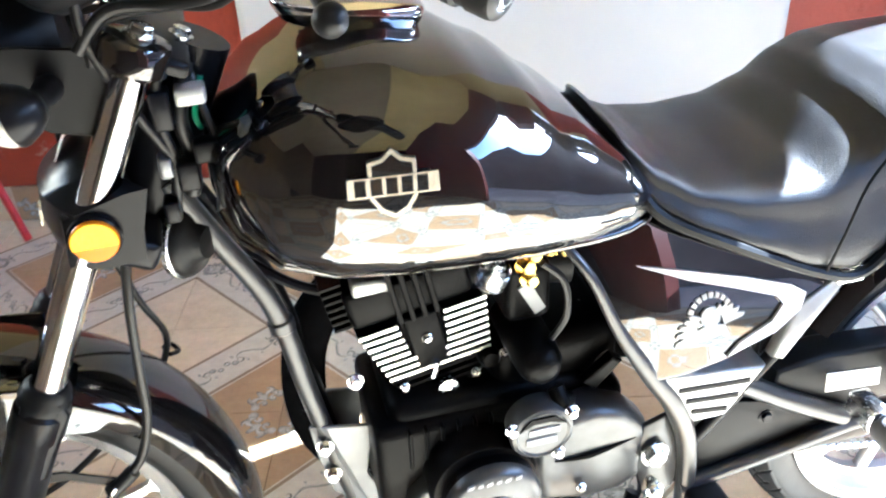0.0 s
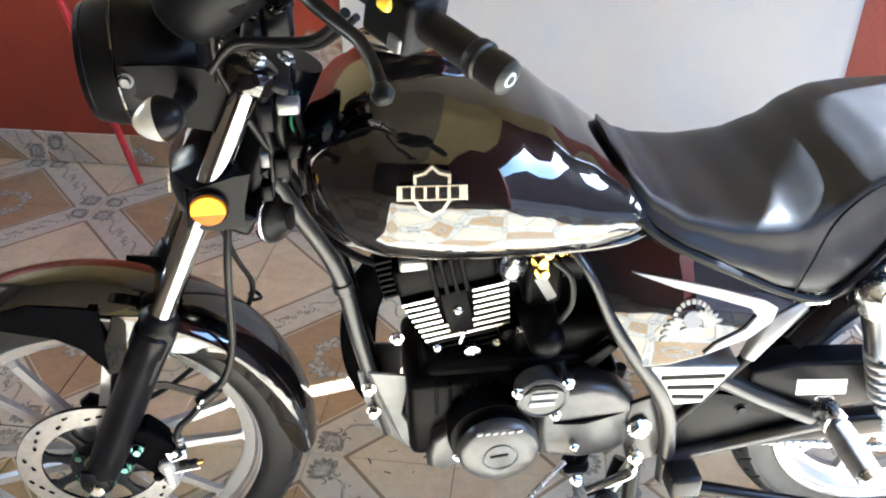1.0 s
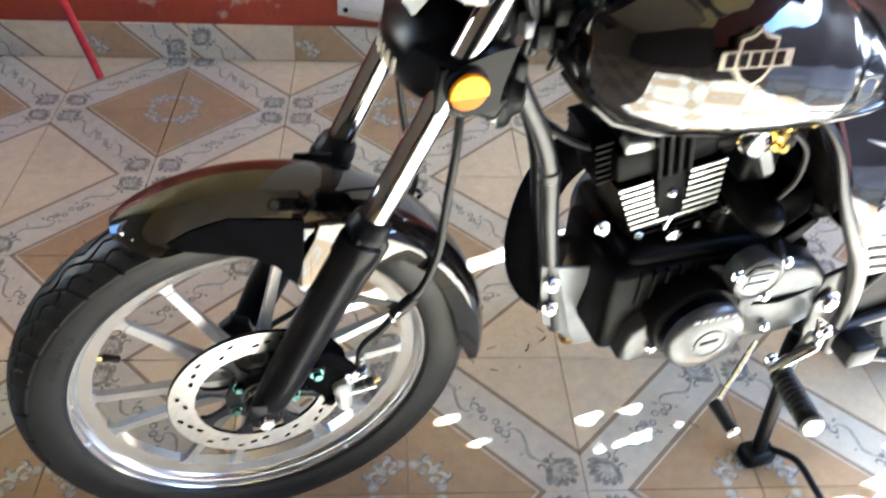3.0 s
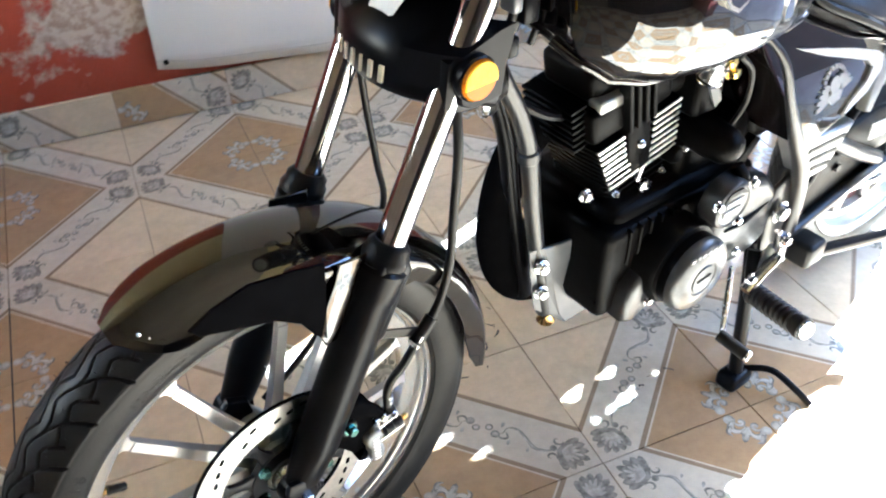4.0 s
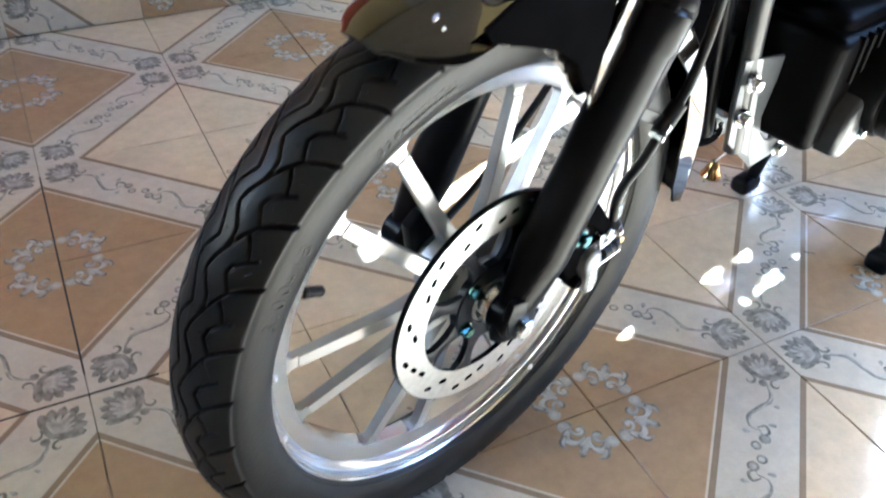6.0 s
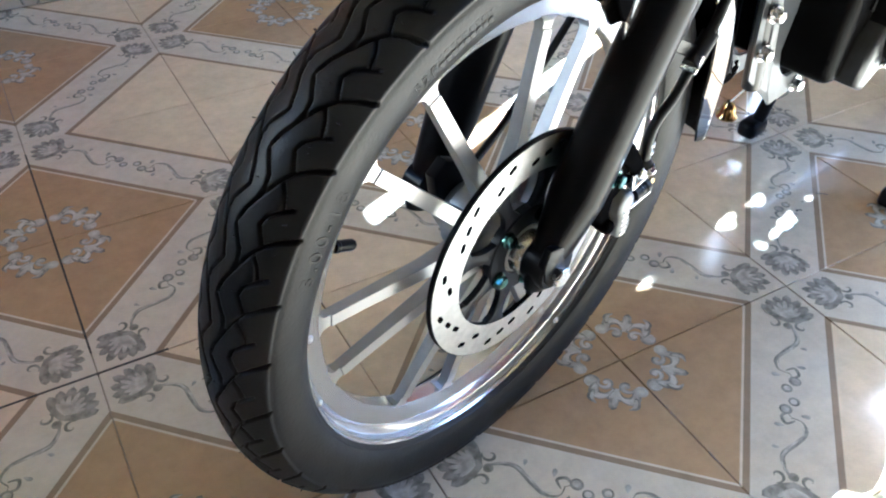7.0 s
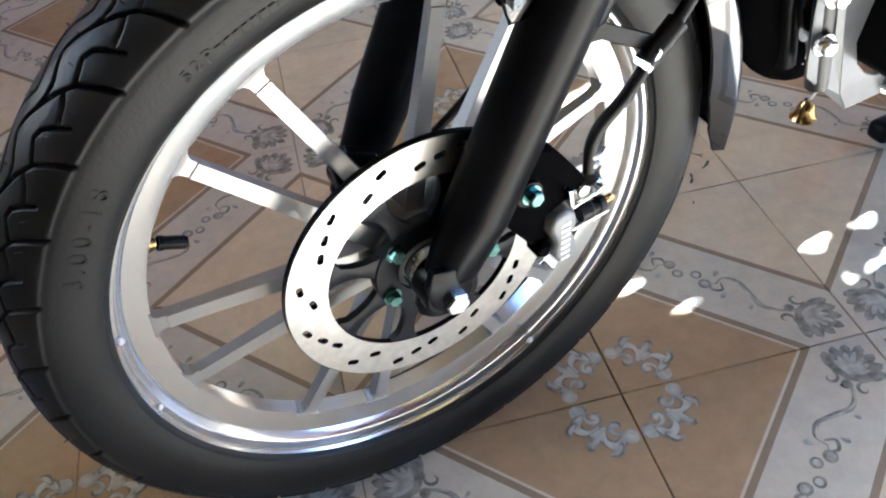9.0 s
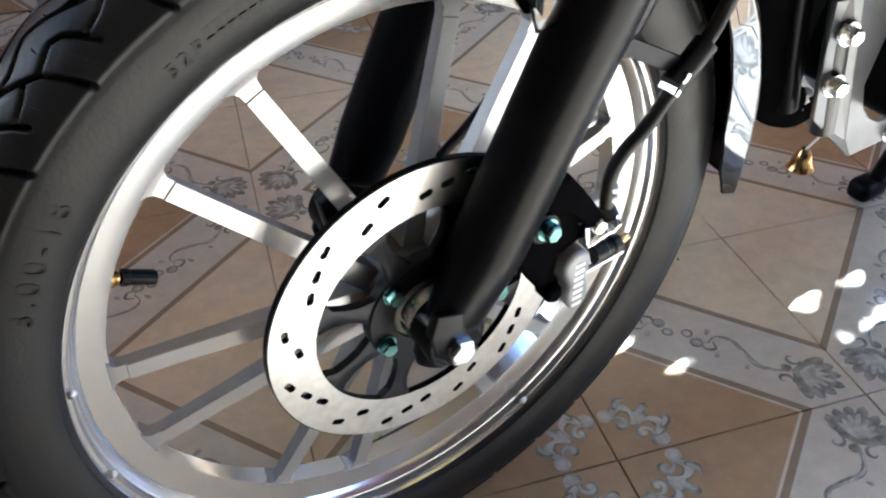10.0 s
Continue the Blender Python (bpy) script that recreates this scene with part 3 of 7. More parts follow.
# x, lower z, crest z, half width, z of the widest line, lower half width
TANK = [(0.336, 0.765, 0.800, 0.050, 0.7962, 0.045), (0.341, 0.757, 0.816, 0.080, 0.7948, 0.070), (0.357, 0.738, 0.838, 0.118, 0.7862, 0.098), (0.392, 0.712, 0.867, 0.152, 0.763, 0.114), (0.44, 0.699, 0.889, 0.174, 0.758, 0.122), (0.5, 0.693, 0.892, 0.181, 0.752, 0.124), (0.56, 0.690, 0.879, 0.178, 0.745, 0.124), (0.62, 0.687, 0.848, 0.164, 0.732, 0.124), (0.68, 0.686, 0.803, 0.144, 0.719, 0.120), (0.72, 0.687, 0.771, 0.130, 0.720, 0.116), (0.755, 0.690, 0.736, 0.112, 0.705, 0.104), (0.768, 0.694, 0.720, 0.085, 0.702, 0.078)]


def tank_ring(x, n=14):
    zb, zt, w, zm, wl = interp(TANK, x)
    half = []
    for i in range(n):
        a = i / n * math.pi / 2
        half.append((w * math.sin(a) ** 0.74, zm + (zt - zm) * math.cos(a) ** 0.66))
    for i in range(n + 1):
        a = i / n * math.pi / 2
        half.append((wl + (w - wl) * math.cos(a) ** 0.95, zm - (zm - zb) * math.sin(a) ** 1.05))
    half += [(wl * 0.75, zb - 0.003), (wl * 0.35, zb + 0.01)]
    return [Vector((x, -y, z)) for y, z in half] + [Vector((x, y, z)) for y, z in half[:0:-1]]


bm = bmesh.new()
xs = [0.336, 0.338, 0.343, 0.350] + [0.357 + i * 0.0155 for i in range(26)] + [0.753, 0.761, 0.768]
rings(bm, [tank_ring(x) for x in xs])
tank = part("fuel_tank", finish(bm), GLOSS_BLACK, bike, "gloss black teardrop fuel tank", smooth=60)
lip = [tank_ring(x)[28] + Vector((0, -0.004, -0.002)) for x in xs[2:-1]]
part("tank_seam", tube(lip, 0.0052, 10, 1), GLOSS_BLACK, tank, smooth=60)
part("tank_seam", tube([Vector((p.x, -p.y, p.z)) for p in lip], 0.0040, 8, 1), GLOSS_BLACK, tank)

# --- seat ---
SEAT = [(0.722, 0.764, 0.780, 0.042), (0.728, 0.748, 0.778, 0.070), (0.740, 0.726, 0.763, 0.095), (0.765, 0.696, 0.741, 0.116), (0.805, 0.676, 0.722, 0.134), (0.865, 0.648, 0.715, 0.146), (0.93, 0.618, 0.723, 0.152), (0.985, 0.602, 0.749, 0.150), (1.02, 0.620, 0.774, 0.146),
        (1.06, 0.665, 0.786, 0.141), (1.10, 0.700, 0.788, 0.137), (1.20, 0.722, 0.790, 0.130), (1.32, 0.735, 0.792, 0.118), (1.44, 0.750, 0.794, 0.10), (1.46, 0.76, 0.788, 0.08)]


def seat_ring(x, n=12):
    zb, zt, w = interp(SEAT, x)
    half = []
    h = zt - zb
    for i in range(n + 1):
        a = i / n * math.pi / 2
        half.append((w * 0.91 * math.sin(a) ** 0.72, zb + h * 0.55 + h * 0.45 * math.cos(a) ** (0.6 - 0.28 * min(1, max(0, (x - 0.98) / 0.06)))))
    for f, g in ((0.93, 0.42), (0.97, 0.28), (1.0, 0.14), (1.0, 0.05), (0.985, 0.01), (0.95, 0.0)):
        half.append((w * f, zb + h * g))
    half += [(w * 0.5, zb)]
    return [Vector((x, -y, z)) for y, z in half] + [Vector((x, y, z)) for y, z in half[:0:-1]]


bm = bmesh.new()
rings(bm, [seat_ring(0.722 + (1.46 - 0.722) * i / 90) for i in range(91)])
seat = part("seat", finish(bm), VINYL, bike, "black vinyl dual seat", smooth=60)
part("seat_seam", tube([(0.945, -0.1545, 0.612), (0.958, -0.1545, 0.66), (0.975, -0.150, 0.712), (1.01, -0.142, 0.745), (1.06, -0.138, 0.772)], 0.0018, 6), MATTE_PLASTIC, seat)
part("seat_base", tube([(0.730, -0.074, 0.746), (0.747, -0.106, 0.714), (0.770, -0.122, 0.690), (0.83, -0.142, 0.662), (0.94, -0.152, 0.610), (0.995, -0.152, 0.600), (1.035, -0.148, 0.637), (1.07, -0.145, 0.682), (1.11, -0.142, 0.722)], 0.006, 8), MATTE_PLASTIC, seat)

# --- side panel ---
def leaned(bm, z0=0.52, f=0.28):
    """Leans a side plate inwards towards its top."""
    for v in bm.verts:
        v.co.y += (v.co.z - z0) * f
    return finish(bm)



panel = part("side_panel", leaned(plate([(0.655, 0.685), (0.70, 0.700), (0.755, 0.692), (0.85, 0.645), (0.955, 0.592), (0.982, 0.566), (0.945, 0.548), (0.90, 0.532), (0.85, 0.512), (0.80, 0.503), (0.755, 0.502), (0.72, 0.57)], -0.148, -0.05, 0.004, 2)), GLOSS_BLACK, bike, "gloss black side panel", smooth=50)
part("chevron", leaned(plate([(0.742, 0.637), (0.80, 0.622), (0.87, 0.603), (0.925, 0.585), (0.942, 0.574), (0.935, 0.555), (0.905, 0.535), (0.845, 0.517), (0.86, 0.530), (0.90, 0.548), (0.914, 0.565), (0.905, 0.576), (0.86, 0.592), (0.80, 0.612)], -0.1515, -0.1475, 0.0)), SILVER_PAINT, panel, "silver chevron stripe")
louvre = part("louvre_panel", plate([(0.768, 0.499), (0.905, 0.484), (0.862, 0.418), (0.820, 0.418)], -0.146, -0.10, 0.006, 3), CAST, bike, "silver louvred triangular panel", smooth=50)
for x0, x1, z in ((0.795, 0.885, 0.476), (0.806, 0.873, 0.457), (0.815, 0.861, 0.439)):
    part("slat", plate([(x0, z - 0.004), (x1, z - 0.010), (x1, z - 0.004), (x0, z + 0.002)], -0.1475, -0.144), ENGINE_BLACK, louvre)

# --- frame ---
FRAME = mat("frame_grey_paint", (0.018, 0.0185, 0.020), 0.32, spec=0.5, metal=0.1, vary=0.04, scale=12, rough_vary=0.08)
part("down_tube", tube([(0.295, -0.022, 0.765), (0.325, -0.022, 0.70), (0.36, -0.022, 0.63), (0.378, -0.022, 0.57), (0.392, -0.022, 0.48), (0.41, -0.022, 0.38), (0.428, -0.022, 0.29)], 0.0115, 14), FRAME, bike, "grey steel down tube", smooth=60)
part("frame_rail", tube([(0.66, -0.115, 0.68), (0.685, -0.135, 0.645), (0.717, -0.142, 0.575), (0.757, -0.142, 0.508), (0.797, -0.14, 0.445), (0.824, -0.135, 0.37), (0.836, -0.13, 0.25)], [0.0045, 0.0055, 0.0070, 0.0105, 0.0125, 0.0125, 0.0125], 14), FRAME, bike, "grey steel side frame rail", smooth=60)
part("frame_stay", tube([(0.985, -0.125, 0.565), (0.93, -0.13, 0.50), (0.87, -0.13, 0.42), (0.822, -0.13, 0.36)], 0.009, 10), SATIN_BLACK, bike, smooth=60)

# --- engine ---
engine = part("engine", box(0.455, 0.755, -0.098, 0.06, 0.308, 0.455, 0.014, 3), ENGINE_BLACK, bike, "black single-cylinder engine with silver covers", smooth=50)
TILT_CYL = Matrix.Translation((0.527, 0, 0.53)) @ Euler((0, radians(-11), 0)).to_matrix().to_4x4()


def tilted(bm):
    bmesh.ops.transform(bm, matrix=TILT_CYL, verts=bm.verts)
    return finish(bm)


bm = bmesh.new()
block(bm, -0.048, 0.062, -0.048, 0.048, -0.12, 0.05, 0.008, 2)
block(bm, -0.015, 0.025, -0.0635, -0.04, -0.02, 0.055, 0.004, 2)
part("cylinder", tilted(bm), ENGINE_BLACK, engine, "black cylinder barrel", smooth=50)


def fin(x0, x1, z, y=0.062, th=0.0038):
    bm = bmesh.new()
    poly = [(x0, -0.02), (x0 + 0.004, -y + 0.004), (x0 + 0.010, -y), (x1 - 0.010, -y), (x1 - 0.004, -y + 0.004), (x1, -0.02), (x1, 0.04), (x0, 0.04)]
    a = [bm.verts.new((x, yy, z)) for x, yy in poly]
    b = [bm.verts.new((x, yy, z + th)) for x, yy in poly]
    bm.faces.new(a[::-1])
    bm.faces.new(b)
    for i in range(len(poly)):
        j = (i + 1) % len(poly)
        bm.faces.new((a[i], a[j], b[j], b[i]))
    return tilted(bm)


def fin_edge(x0, x1, z, y=0.062, th=0.0038):
    """The machined outer face of a fin."""
    bm = bmesh.new()
    block(bm, x0 + 0.0045, x1 - 0.0045, -y - 0.0012, -y + 0.001, z, z + th)
    return tilted(bm)


FIN = mat("machined_fin_edge", (0.78, 0.78, 0.76), 0.3, metal=0.7, vary=0.08, scale=120, rough_vary=0.1)
for k in range(8):
    z = 0.046 - 0.0098 * k
    x0, x1 = -0.0700 + 0.0024 * k, 0.084 - 0.0012 * k
    spans = ((x0, -0.017 + 0.001 * k), (0.026 - 0.001 * k, x1)) if k < 5 else ((x0, x1),)
    for xa, xb in spans:
        part("cooling_fin", fin(xa, xb, z), ENGINE_BLACK, engine)
        part("fin_edge", fin_edge(xa, xb, z), FIN, engine, "bright machined fin edge")
for k in range(6):
    part("lower_fin", fin(-0.050 + 0.002 * k, 0.066 - 0.001 * k, -0.036 - 0.0105 * k, 0.056, 0.0042), ENGINE_BLACK, engine)
# head with upright ribs
bm = bmesh.new()
block(bm, -0.068, 0.070, -0.058, 0.058, 0.055, 0.105, 0.008, 2)
block(bm, -0.055, 0.060, -0.046, 0.046, 0.100, 0.150, 0.012, 3)
block(bm, -0.075, -0.05, -0.04, 0.04, 0.05, 0.09, 0.01, 2)
part("cylinder_head", tilted(bm), ENGINE_BLACK, engine, "black cylinder head", smooth=50)
for k in range(4):
    bm = bmesh.new()
    block(bm, -0.016 + 0.0135 * k - 0.003, -0.016 + 0.0135 * k + 0.003, -0.070, -0.05, 0.055, 0.135, 0.001, 1)
    part("head_rib", tilted(bm), ENGINE_BLACK, engine)
for k in range(7):
    bm = bmesh.new()
    block(bm, -0.088, -0.064, -0.044, 0.044, 0.052 + 0.0095 * k, 0.0565 + 0.0095 * k, 0.001, 1)
    part("head_fin", tilted(bm), ENGINE_BLACK, engine)
part("breather_block", box(0.452, 0.495, -0.058, -0.035, 0.615, 0.634, 0.004, 2), CAST, engine, "pale aluminium breather joint", smooth=50)
part("head_bolt", dome((0.528, -0.0645, 0.5525), (0, -1, 0), 0.005, 0.006), STEEL, engine)
part("tappet_cap", turned([(0.0, 0.0), (0.010, 0.0), (0.0115, 0.003), (0.0115, 0.010), (0.0, 0.013)][::-1], (0.549, -0.058, 0.477), (0, -1, 0), 20), STEEL, engine, "round steel inspection plug", smooth=40)
part("stud", tube([(0.532, -0.064, 0.495), (0.538, -0.064, 0.515)], 0.0035, 8, 1), STEEL, engine)
for x, y, z in ((0.505, -0.066, 0.462), (0.500, -0.064, 0.484), (0.583, -0.066, 0.488), (0.565, -0.07, 0.435), (0.613, -0.075, 0.515)):
    part("case_bolt", hexbolt((x, y + 0.006, z), (0, -1, 0), 0.0042, 0.006), STEEL, engine)
for k in range(6):
    part("case_rib", box(0.492 + 0.019 * k, 0.4965 + 0.019 * k, -0.103, -0.085, 0.395, 0.452, 0.0015, 1), ENGINE_BLACK, engine)
part("cable_bracket", plate([(0.700, 0.470), (0.735, 0.500), (0.748, 0.492), (0.716, 0.455)], -0.098, -0.082, 0.003, 2), ENGINE_BLACK, engine)
part("tensioner", turned([(0.0, 0.0), (0.013, 0.0), (0.013, 0.018), (0.009, 0.024), (0.0, 0.025)], (0.598, -0.050, 0.508), (0, -1, 0.1), 18), ENGINE_BLACK, engine, smooth=40)
# upper crankcase, starter motor, clutch arm, intake, right-hand covers and exhaust
bm = bmesh.new()
block(bm, 0.475, 0.72, -0.085, 0.09, 0.40, 0.475, 0.02, 3)
block(bm, 0.60, 0.76, -0.075, 0.08, 0.44, 0.53, 0.025, 3)
part("upper_crankcase", finish(bm), ENGINE_BLACK, engine, smooth=50)
part("starter_motor", turned([(0.0, -0.026), (0.010, -0.025), (0.019, -0.020), (0.025, -0.008), (0.027, 0.02), (0.027, 0.09), (0.0, 0.09)], (0.640, -0.108, 0.530), (0, 1, 0), 28), ENGINE_BLACK, engine, "black starter motor", smooth=45)
part("starter_lead", tube([(0.655, -0.125, 0.50), (0.66, -0.135, 0.485), (0.672, -0.12, 0.475)], 0.010, 10), ENGINE_BLACK, engine, smooth=60)
part("intake_boot", tube([(0.585, -0.02, 0.60), (0.62, -0.02, 0.605), (0.66, -0.02, 0.60), (0.70, -0.02, 0.60)], [0.026, 0.028, 0.026, 0.034], 20), MATTE_PLASTIC, engine, smooth=60)
part("carburettor", box(0.615, 0.668, -0.075, 0.02, 0.555, 0.632, 0.012, 3), ENGINE_BLACK, engine, "black carburettor", smooth=50)
part("carburettor_label", plate([(0.627, 0.605), (0.640, 0.612), (0.659, 0.575), (0.647, 0.568)], -0.0785, -0.0745), GREY_PRINT, engine)
part("air_box", box(0.745, 0.90, -0.080, 0.080, 0.46, 0.66, 0.03, 3), ENGINE_BLACK, bike, "black air filter box", smooth=50)
part("fuel_cup", turned([(0.0, -0.014), (0.013, -0.014), (0.0165, -0.010), (0.0165, 0.012), (0.013, 0.016), (0.0, 0.016)], (0.592, -0.100, 0.645), (0.25, -0.2, 0.95), 20), CLEAR, engine, "clear fuel cup", smooth=40)
part("fuel_cup_core", turned([(0.0, -0.010), (0.008, -0.010), (0.009, 0.020), (0.0, 0.020)], (0.592, -0.100, 0.645), (0.25, -0.2, 0.95), 14), STEEL, engine, smooth=40)
for x, y, z, r in ((0.628, -0.098, 0.645, 0.0085), (0.634, -0.100, 0.660, 0.008), (0.650, -0.100, 0.662, 0.0055), (0.664, -0.100, 0.659, 0.0055), (0.630, -0.104, 0.632, 0.007)):
    part("brass_fitting", hexbolt((x, y + 0.01, z), (0.2, -1, 0.15), r, 0.016), GOLD_ZINC, engine, "gold zinc petcock fitting")
part("fuel_hose", tube([(0.645, -0.10, 0.65), (0.668, -0.105, 0.625), (0.672, -0.105, 0.58), (0.655, -0.10, 0.545)], 0.004, 8), HOSE, engine)
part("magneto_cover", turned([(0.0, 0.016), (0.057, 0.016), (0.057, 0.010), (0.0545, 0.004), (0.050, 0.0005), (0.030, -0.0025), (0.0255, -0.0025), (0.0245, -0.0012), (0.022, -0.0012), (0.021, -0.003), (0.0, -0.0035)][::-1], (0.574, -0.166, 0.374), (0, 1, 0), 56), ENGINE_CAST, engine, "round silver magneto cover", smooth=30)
part("cover_wall", turned([(0.0, 0.055), (0.0560, 0.055), (0.0560, 0.0165), (0.0, 0.0165)], (0.574, -0.166, 0.374), (0, 1, 0), 48), ENGINE_BLACK, engine, smooth=30)
part("cover_slot", plate([(0.560, 0.374), (0.585, 0.377), (0.585, 0.380), (0.560, 0.377)], -0.1708, -0.1690), ENGINE_BLACK, engine)
for k, (x, w) in enumerate(((0.541, 0.009), (0.553, 0.007), (0.563, 0.008), (0.574, 0.007), (0.584, 0.008), (0.596, 0.008))):
    z = 0.4145 + 0.012 * (x - 0.541)
    part("cover_mark", plate([(x, z), (x + w * 0.8, z + 0.001), (x + w, z + 0.0055), (x + w * 0.2, z + 0.0045)], -0.1668, -0.164), GREY_PRINT, engine)
part("cover_housing", turned([(0.0, 0.08), (0.064, 0.08), (0.064, 0.036), (0.060, 0.030), (0.0, 0.028)][::-1], (0.570, -0.166, 0.380), (0, 1, 0), 40), ENGINE_BLACK, engine, smooth=40)
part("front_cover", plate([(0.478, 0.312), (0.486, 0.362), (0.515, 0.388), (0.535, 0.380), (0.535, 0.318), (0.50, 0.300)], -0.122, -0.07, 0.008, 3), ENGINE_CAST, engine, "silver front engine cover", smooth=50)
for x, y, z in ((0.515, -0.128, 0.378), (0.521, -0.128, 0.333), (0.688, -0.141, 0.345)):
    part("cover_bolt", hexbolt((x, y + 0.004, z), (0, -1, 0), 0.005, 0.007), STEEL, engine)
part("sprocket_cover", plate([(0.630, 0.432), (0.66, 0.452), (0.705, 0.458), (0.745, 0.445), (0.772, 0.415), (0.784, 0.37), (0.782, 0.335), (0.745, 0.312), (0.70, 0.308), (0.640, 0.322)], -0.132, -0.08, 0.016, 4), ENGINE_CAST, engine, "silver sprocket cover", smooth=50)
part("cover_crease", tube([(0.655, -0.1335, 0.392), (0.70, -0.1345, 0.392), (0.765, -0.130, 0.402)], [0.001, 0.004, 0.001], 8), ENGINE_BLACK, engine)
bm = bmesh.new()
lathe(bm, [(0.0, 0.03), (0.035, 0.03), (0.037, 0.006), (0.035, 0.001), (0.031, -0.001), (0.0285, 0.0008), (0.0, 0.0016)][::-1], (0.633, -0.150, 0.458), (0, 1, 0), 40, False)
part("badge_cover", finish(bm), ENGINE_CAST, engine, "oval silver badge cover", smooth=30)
part("badge_recess", plate([(0.606, 0.468), (0.618, 0.483), (0.645, 0.483), (0.660, 0.470), (0.640, 0.4765), (0.622, 0.4765)], -0.1515, -0.149), ENGINE_BLACK, engine)
for x0, x1, z in ((0.617, 0.652, 0.463), (0.614, 0.649, 0.449)):
    part("badge_mark", plate([(x0, z - 0.004), (x1, z - 0.004), (x1, z + 0.004), (x0, z + 0.004)], -0.1508, -0.1485), GREY_PRINT, engine)
for x, z in ((0.598, 0.472), (0.666, 0.482), (0.652, 0.425)):
    part("badge_bolt", hexbolt((x, -0.146, z), (0, -1, 0), 0.0058, 0.009), STEEL, engine)
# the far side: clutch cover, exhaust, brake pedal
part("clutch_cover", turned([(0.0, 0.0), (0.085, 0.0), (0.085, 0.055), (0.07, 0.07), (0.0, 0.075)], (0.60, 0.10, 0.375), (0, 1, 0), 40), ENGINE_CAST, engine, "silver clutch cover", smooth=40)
part("exhaust_header", tube([(0.48, 0.03, 0.590), (0.445, 0.035, 0.568), (0.413, 0.04, 0.528), (0.395, 0.043, 0.472), (0.390, 0.045, 0.40), (0.404, 0.045, 0.335), (0.438, 0.047, 0.289), (0.485, 0.056, 0.268), (0.56, 0.125, 0.252), (0.63, 0.175, 0.247), (0.85, 0.195, 0.262)], 0.027, 20), FLAT_BLACK, bike, "black exhaust header pipe", smooth=60)
part("exhaust_sleeve", tube([(0.452, 0.049, 0.2815), (0.468, 0.0515, 0.2742), (0.484, 0.0555, 0.2685)], 0.0288, 20), CAST, bike, "silver exhaust joint sleeve", smooth=60)
part("muffler", tube([(0.85, 0.195, 0.262), (0.95, 0.205, 0.28), (1.10, 0.21, 0.30), (1.45, 0.21, 0.34)], [0.03, 0.045, 0.05, 0.045], 24), CHROME, bike, "chrome muffler", smooth=60)
part("brake_pedal", tube([(0.80, 0.15, 0.29), (0.70, 0.19, 0.25), (0.60, 0.21, 0.27), (0.56, 0.19, 0.29)], 0.008, 10), STEEL, bike, smooth=60)

# --- engine mount plates, down tube fittings, bell ---
def mount(sgn):
    y0, y1 = sorted((sgn * 0.030, sgn * 0.036))
    return plate([(0.404, 0.425), (0.470, 0.412), (0.483, 0.395), (0.455, 0.378), (0.4485, 0.336), (0.459, 0.310), (0.474, 0.295), (0.490, 0.287), (0.530, 0.282), (0.530, 0.259), (0.462, 0.256), (0.446, 0.280)], y0, y1, 0.0015, 1)


def flange(sgn):
    """The forward half of a mount plate, folded inwards."""
    y0, y1 = sgn * 0.0358, sgn * 0.027
    out = [Vector((x, y, z)) for x, y, z in ((0.4045, y0, 0.425), (0.387, y1, 0.422), (0.392, y1, 0.375), (0.405, y1, 0.308), (0.462, y0, 0.2565), (0.4465, y0, 0.280))]
    bm = bmesh.new()
    rings(bm, [out, [p + Vector((0.0015, -sgn * 0.0032, 0)) for p in out]])
    return finish(bm)


plate_l = part("engine_mount", mount(-1), PLATE_GREY, bike, "silver grey engine mount plate", smooth=40)
plate_r = part("engine_mount", mount(1), PLATE_GREY, bike, smooth=40)
part("mount_flange", flange(-1), PLATE_GREY, plate_l)
part("mount_flange", flange(1), PLATE_GREY, plate_r)
for x, y, z in ((0.402, -0.034, 0.395), (0.407, -0.032, 0.346), (0.478, -0.036, 0.394), (0.515, -0.036, 0.2685)):
    part("mount_bolt", hexbolt((x, y, z), (-0.15, -1, 0), 0.0078, 0.012), STEEL, plate_l)
part("tube_clamp", turned([(0.0125, -0.008), (0.0145, -0.006), (0.0145, 0.006), (0.0125, 0.008)], (0.3765, -0.022, 0.575), (-0.15, 0, 0.99), 20), FRAME, bike, smooth=40)
part("front_bolt", hexbolt((0.445, -0.055, 0.505), (0, -1, 0), 0.007, 0.010), STEEL, engine)
part("head_stay", tube([(0.352, -0.01, 0.655), (0.40, -0.02, 0.62), (0.455, -0.025, 0.60)], 0.006, 8), SATIN_BLACK, bike)
part("second_down_tube", tube([(0.30, 0.022, 0.76), (0.33, 0.022, 0.70), (0.362, 0.022, 0.63), (0.38, 0.022, 0.57), (0.394, 0.022, 0.48), (0.412, 0.022, 0.38), (0.43, 0.022, 0.29)], 0.0112, 12), SATIN_BLACK, bike, smooth=60)
part("bell_cord", tube([(0.470, 0.0, 0.262), (0.476, 0.012, 0.242), (0.480, 0.020, 0.228)], 0.0012, 6), WHITE_LABEL, bike)
part("bell", turned([(0.0, 0.0), (0.004, 0.0), (0.007, -0.004), (0.0095, -0.010), (0.011, -0.017), (0.0145, -0.022), (0.0140, -0.0235), (0.010, -0.020), (0.0, -0.016)], (0.480, 0.021, 0.228), (0, 0, 1), 24), BRASS, bike, "small brass bell on a cord", smooth=40)

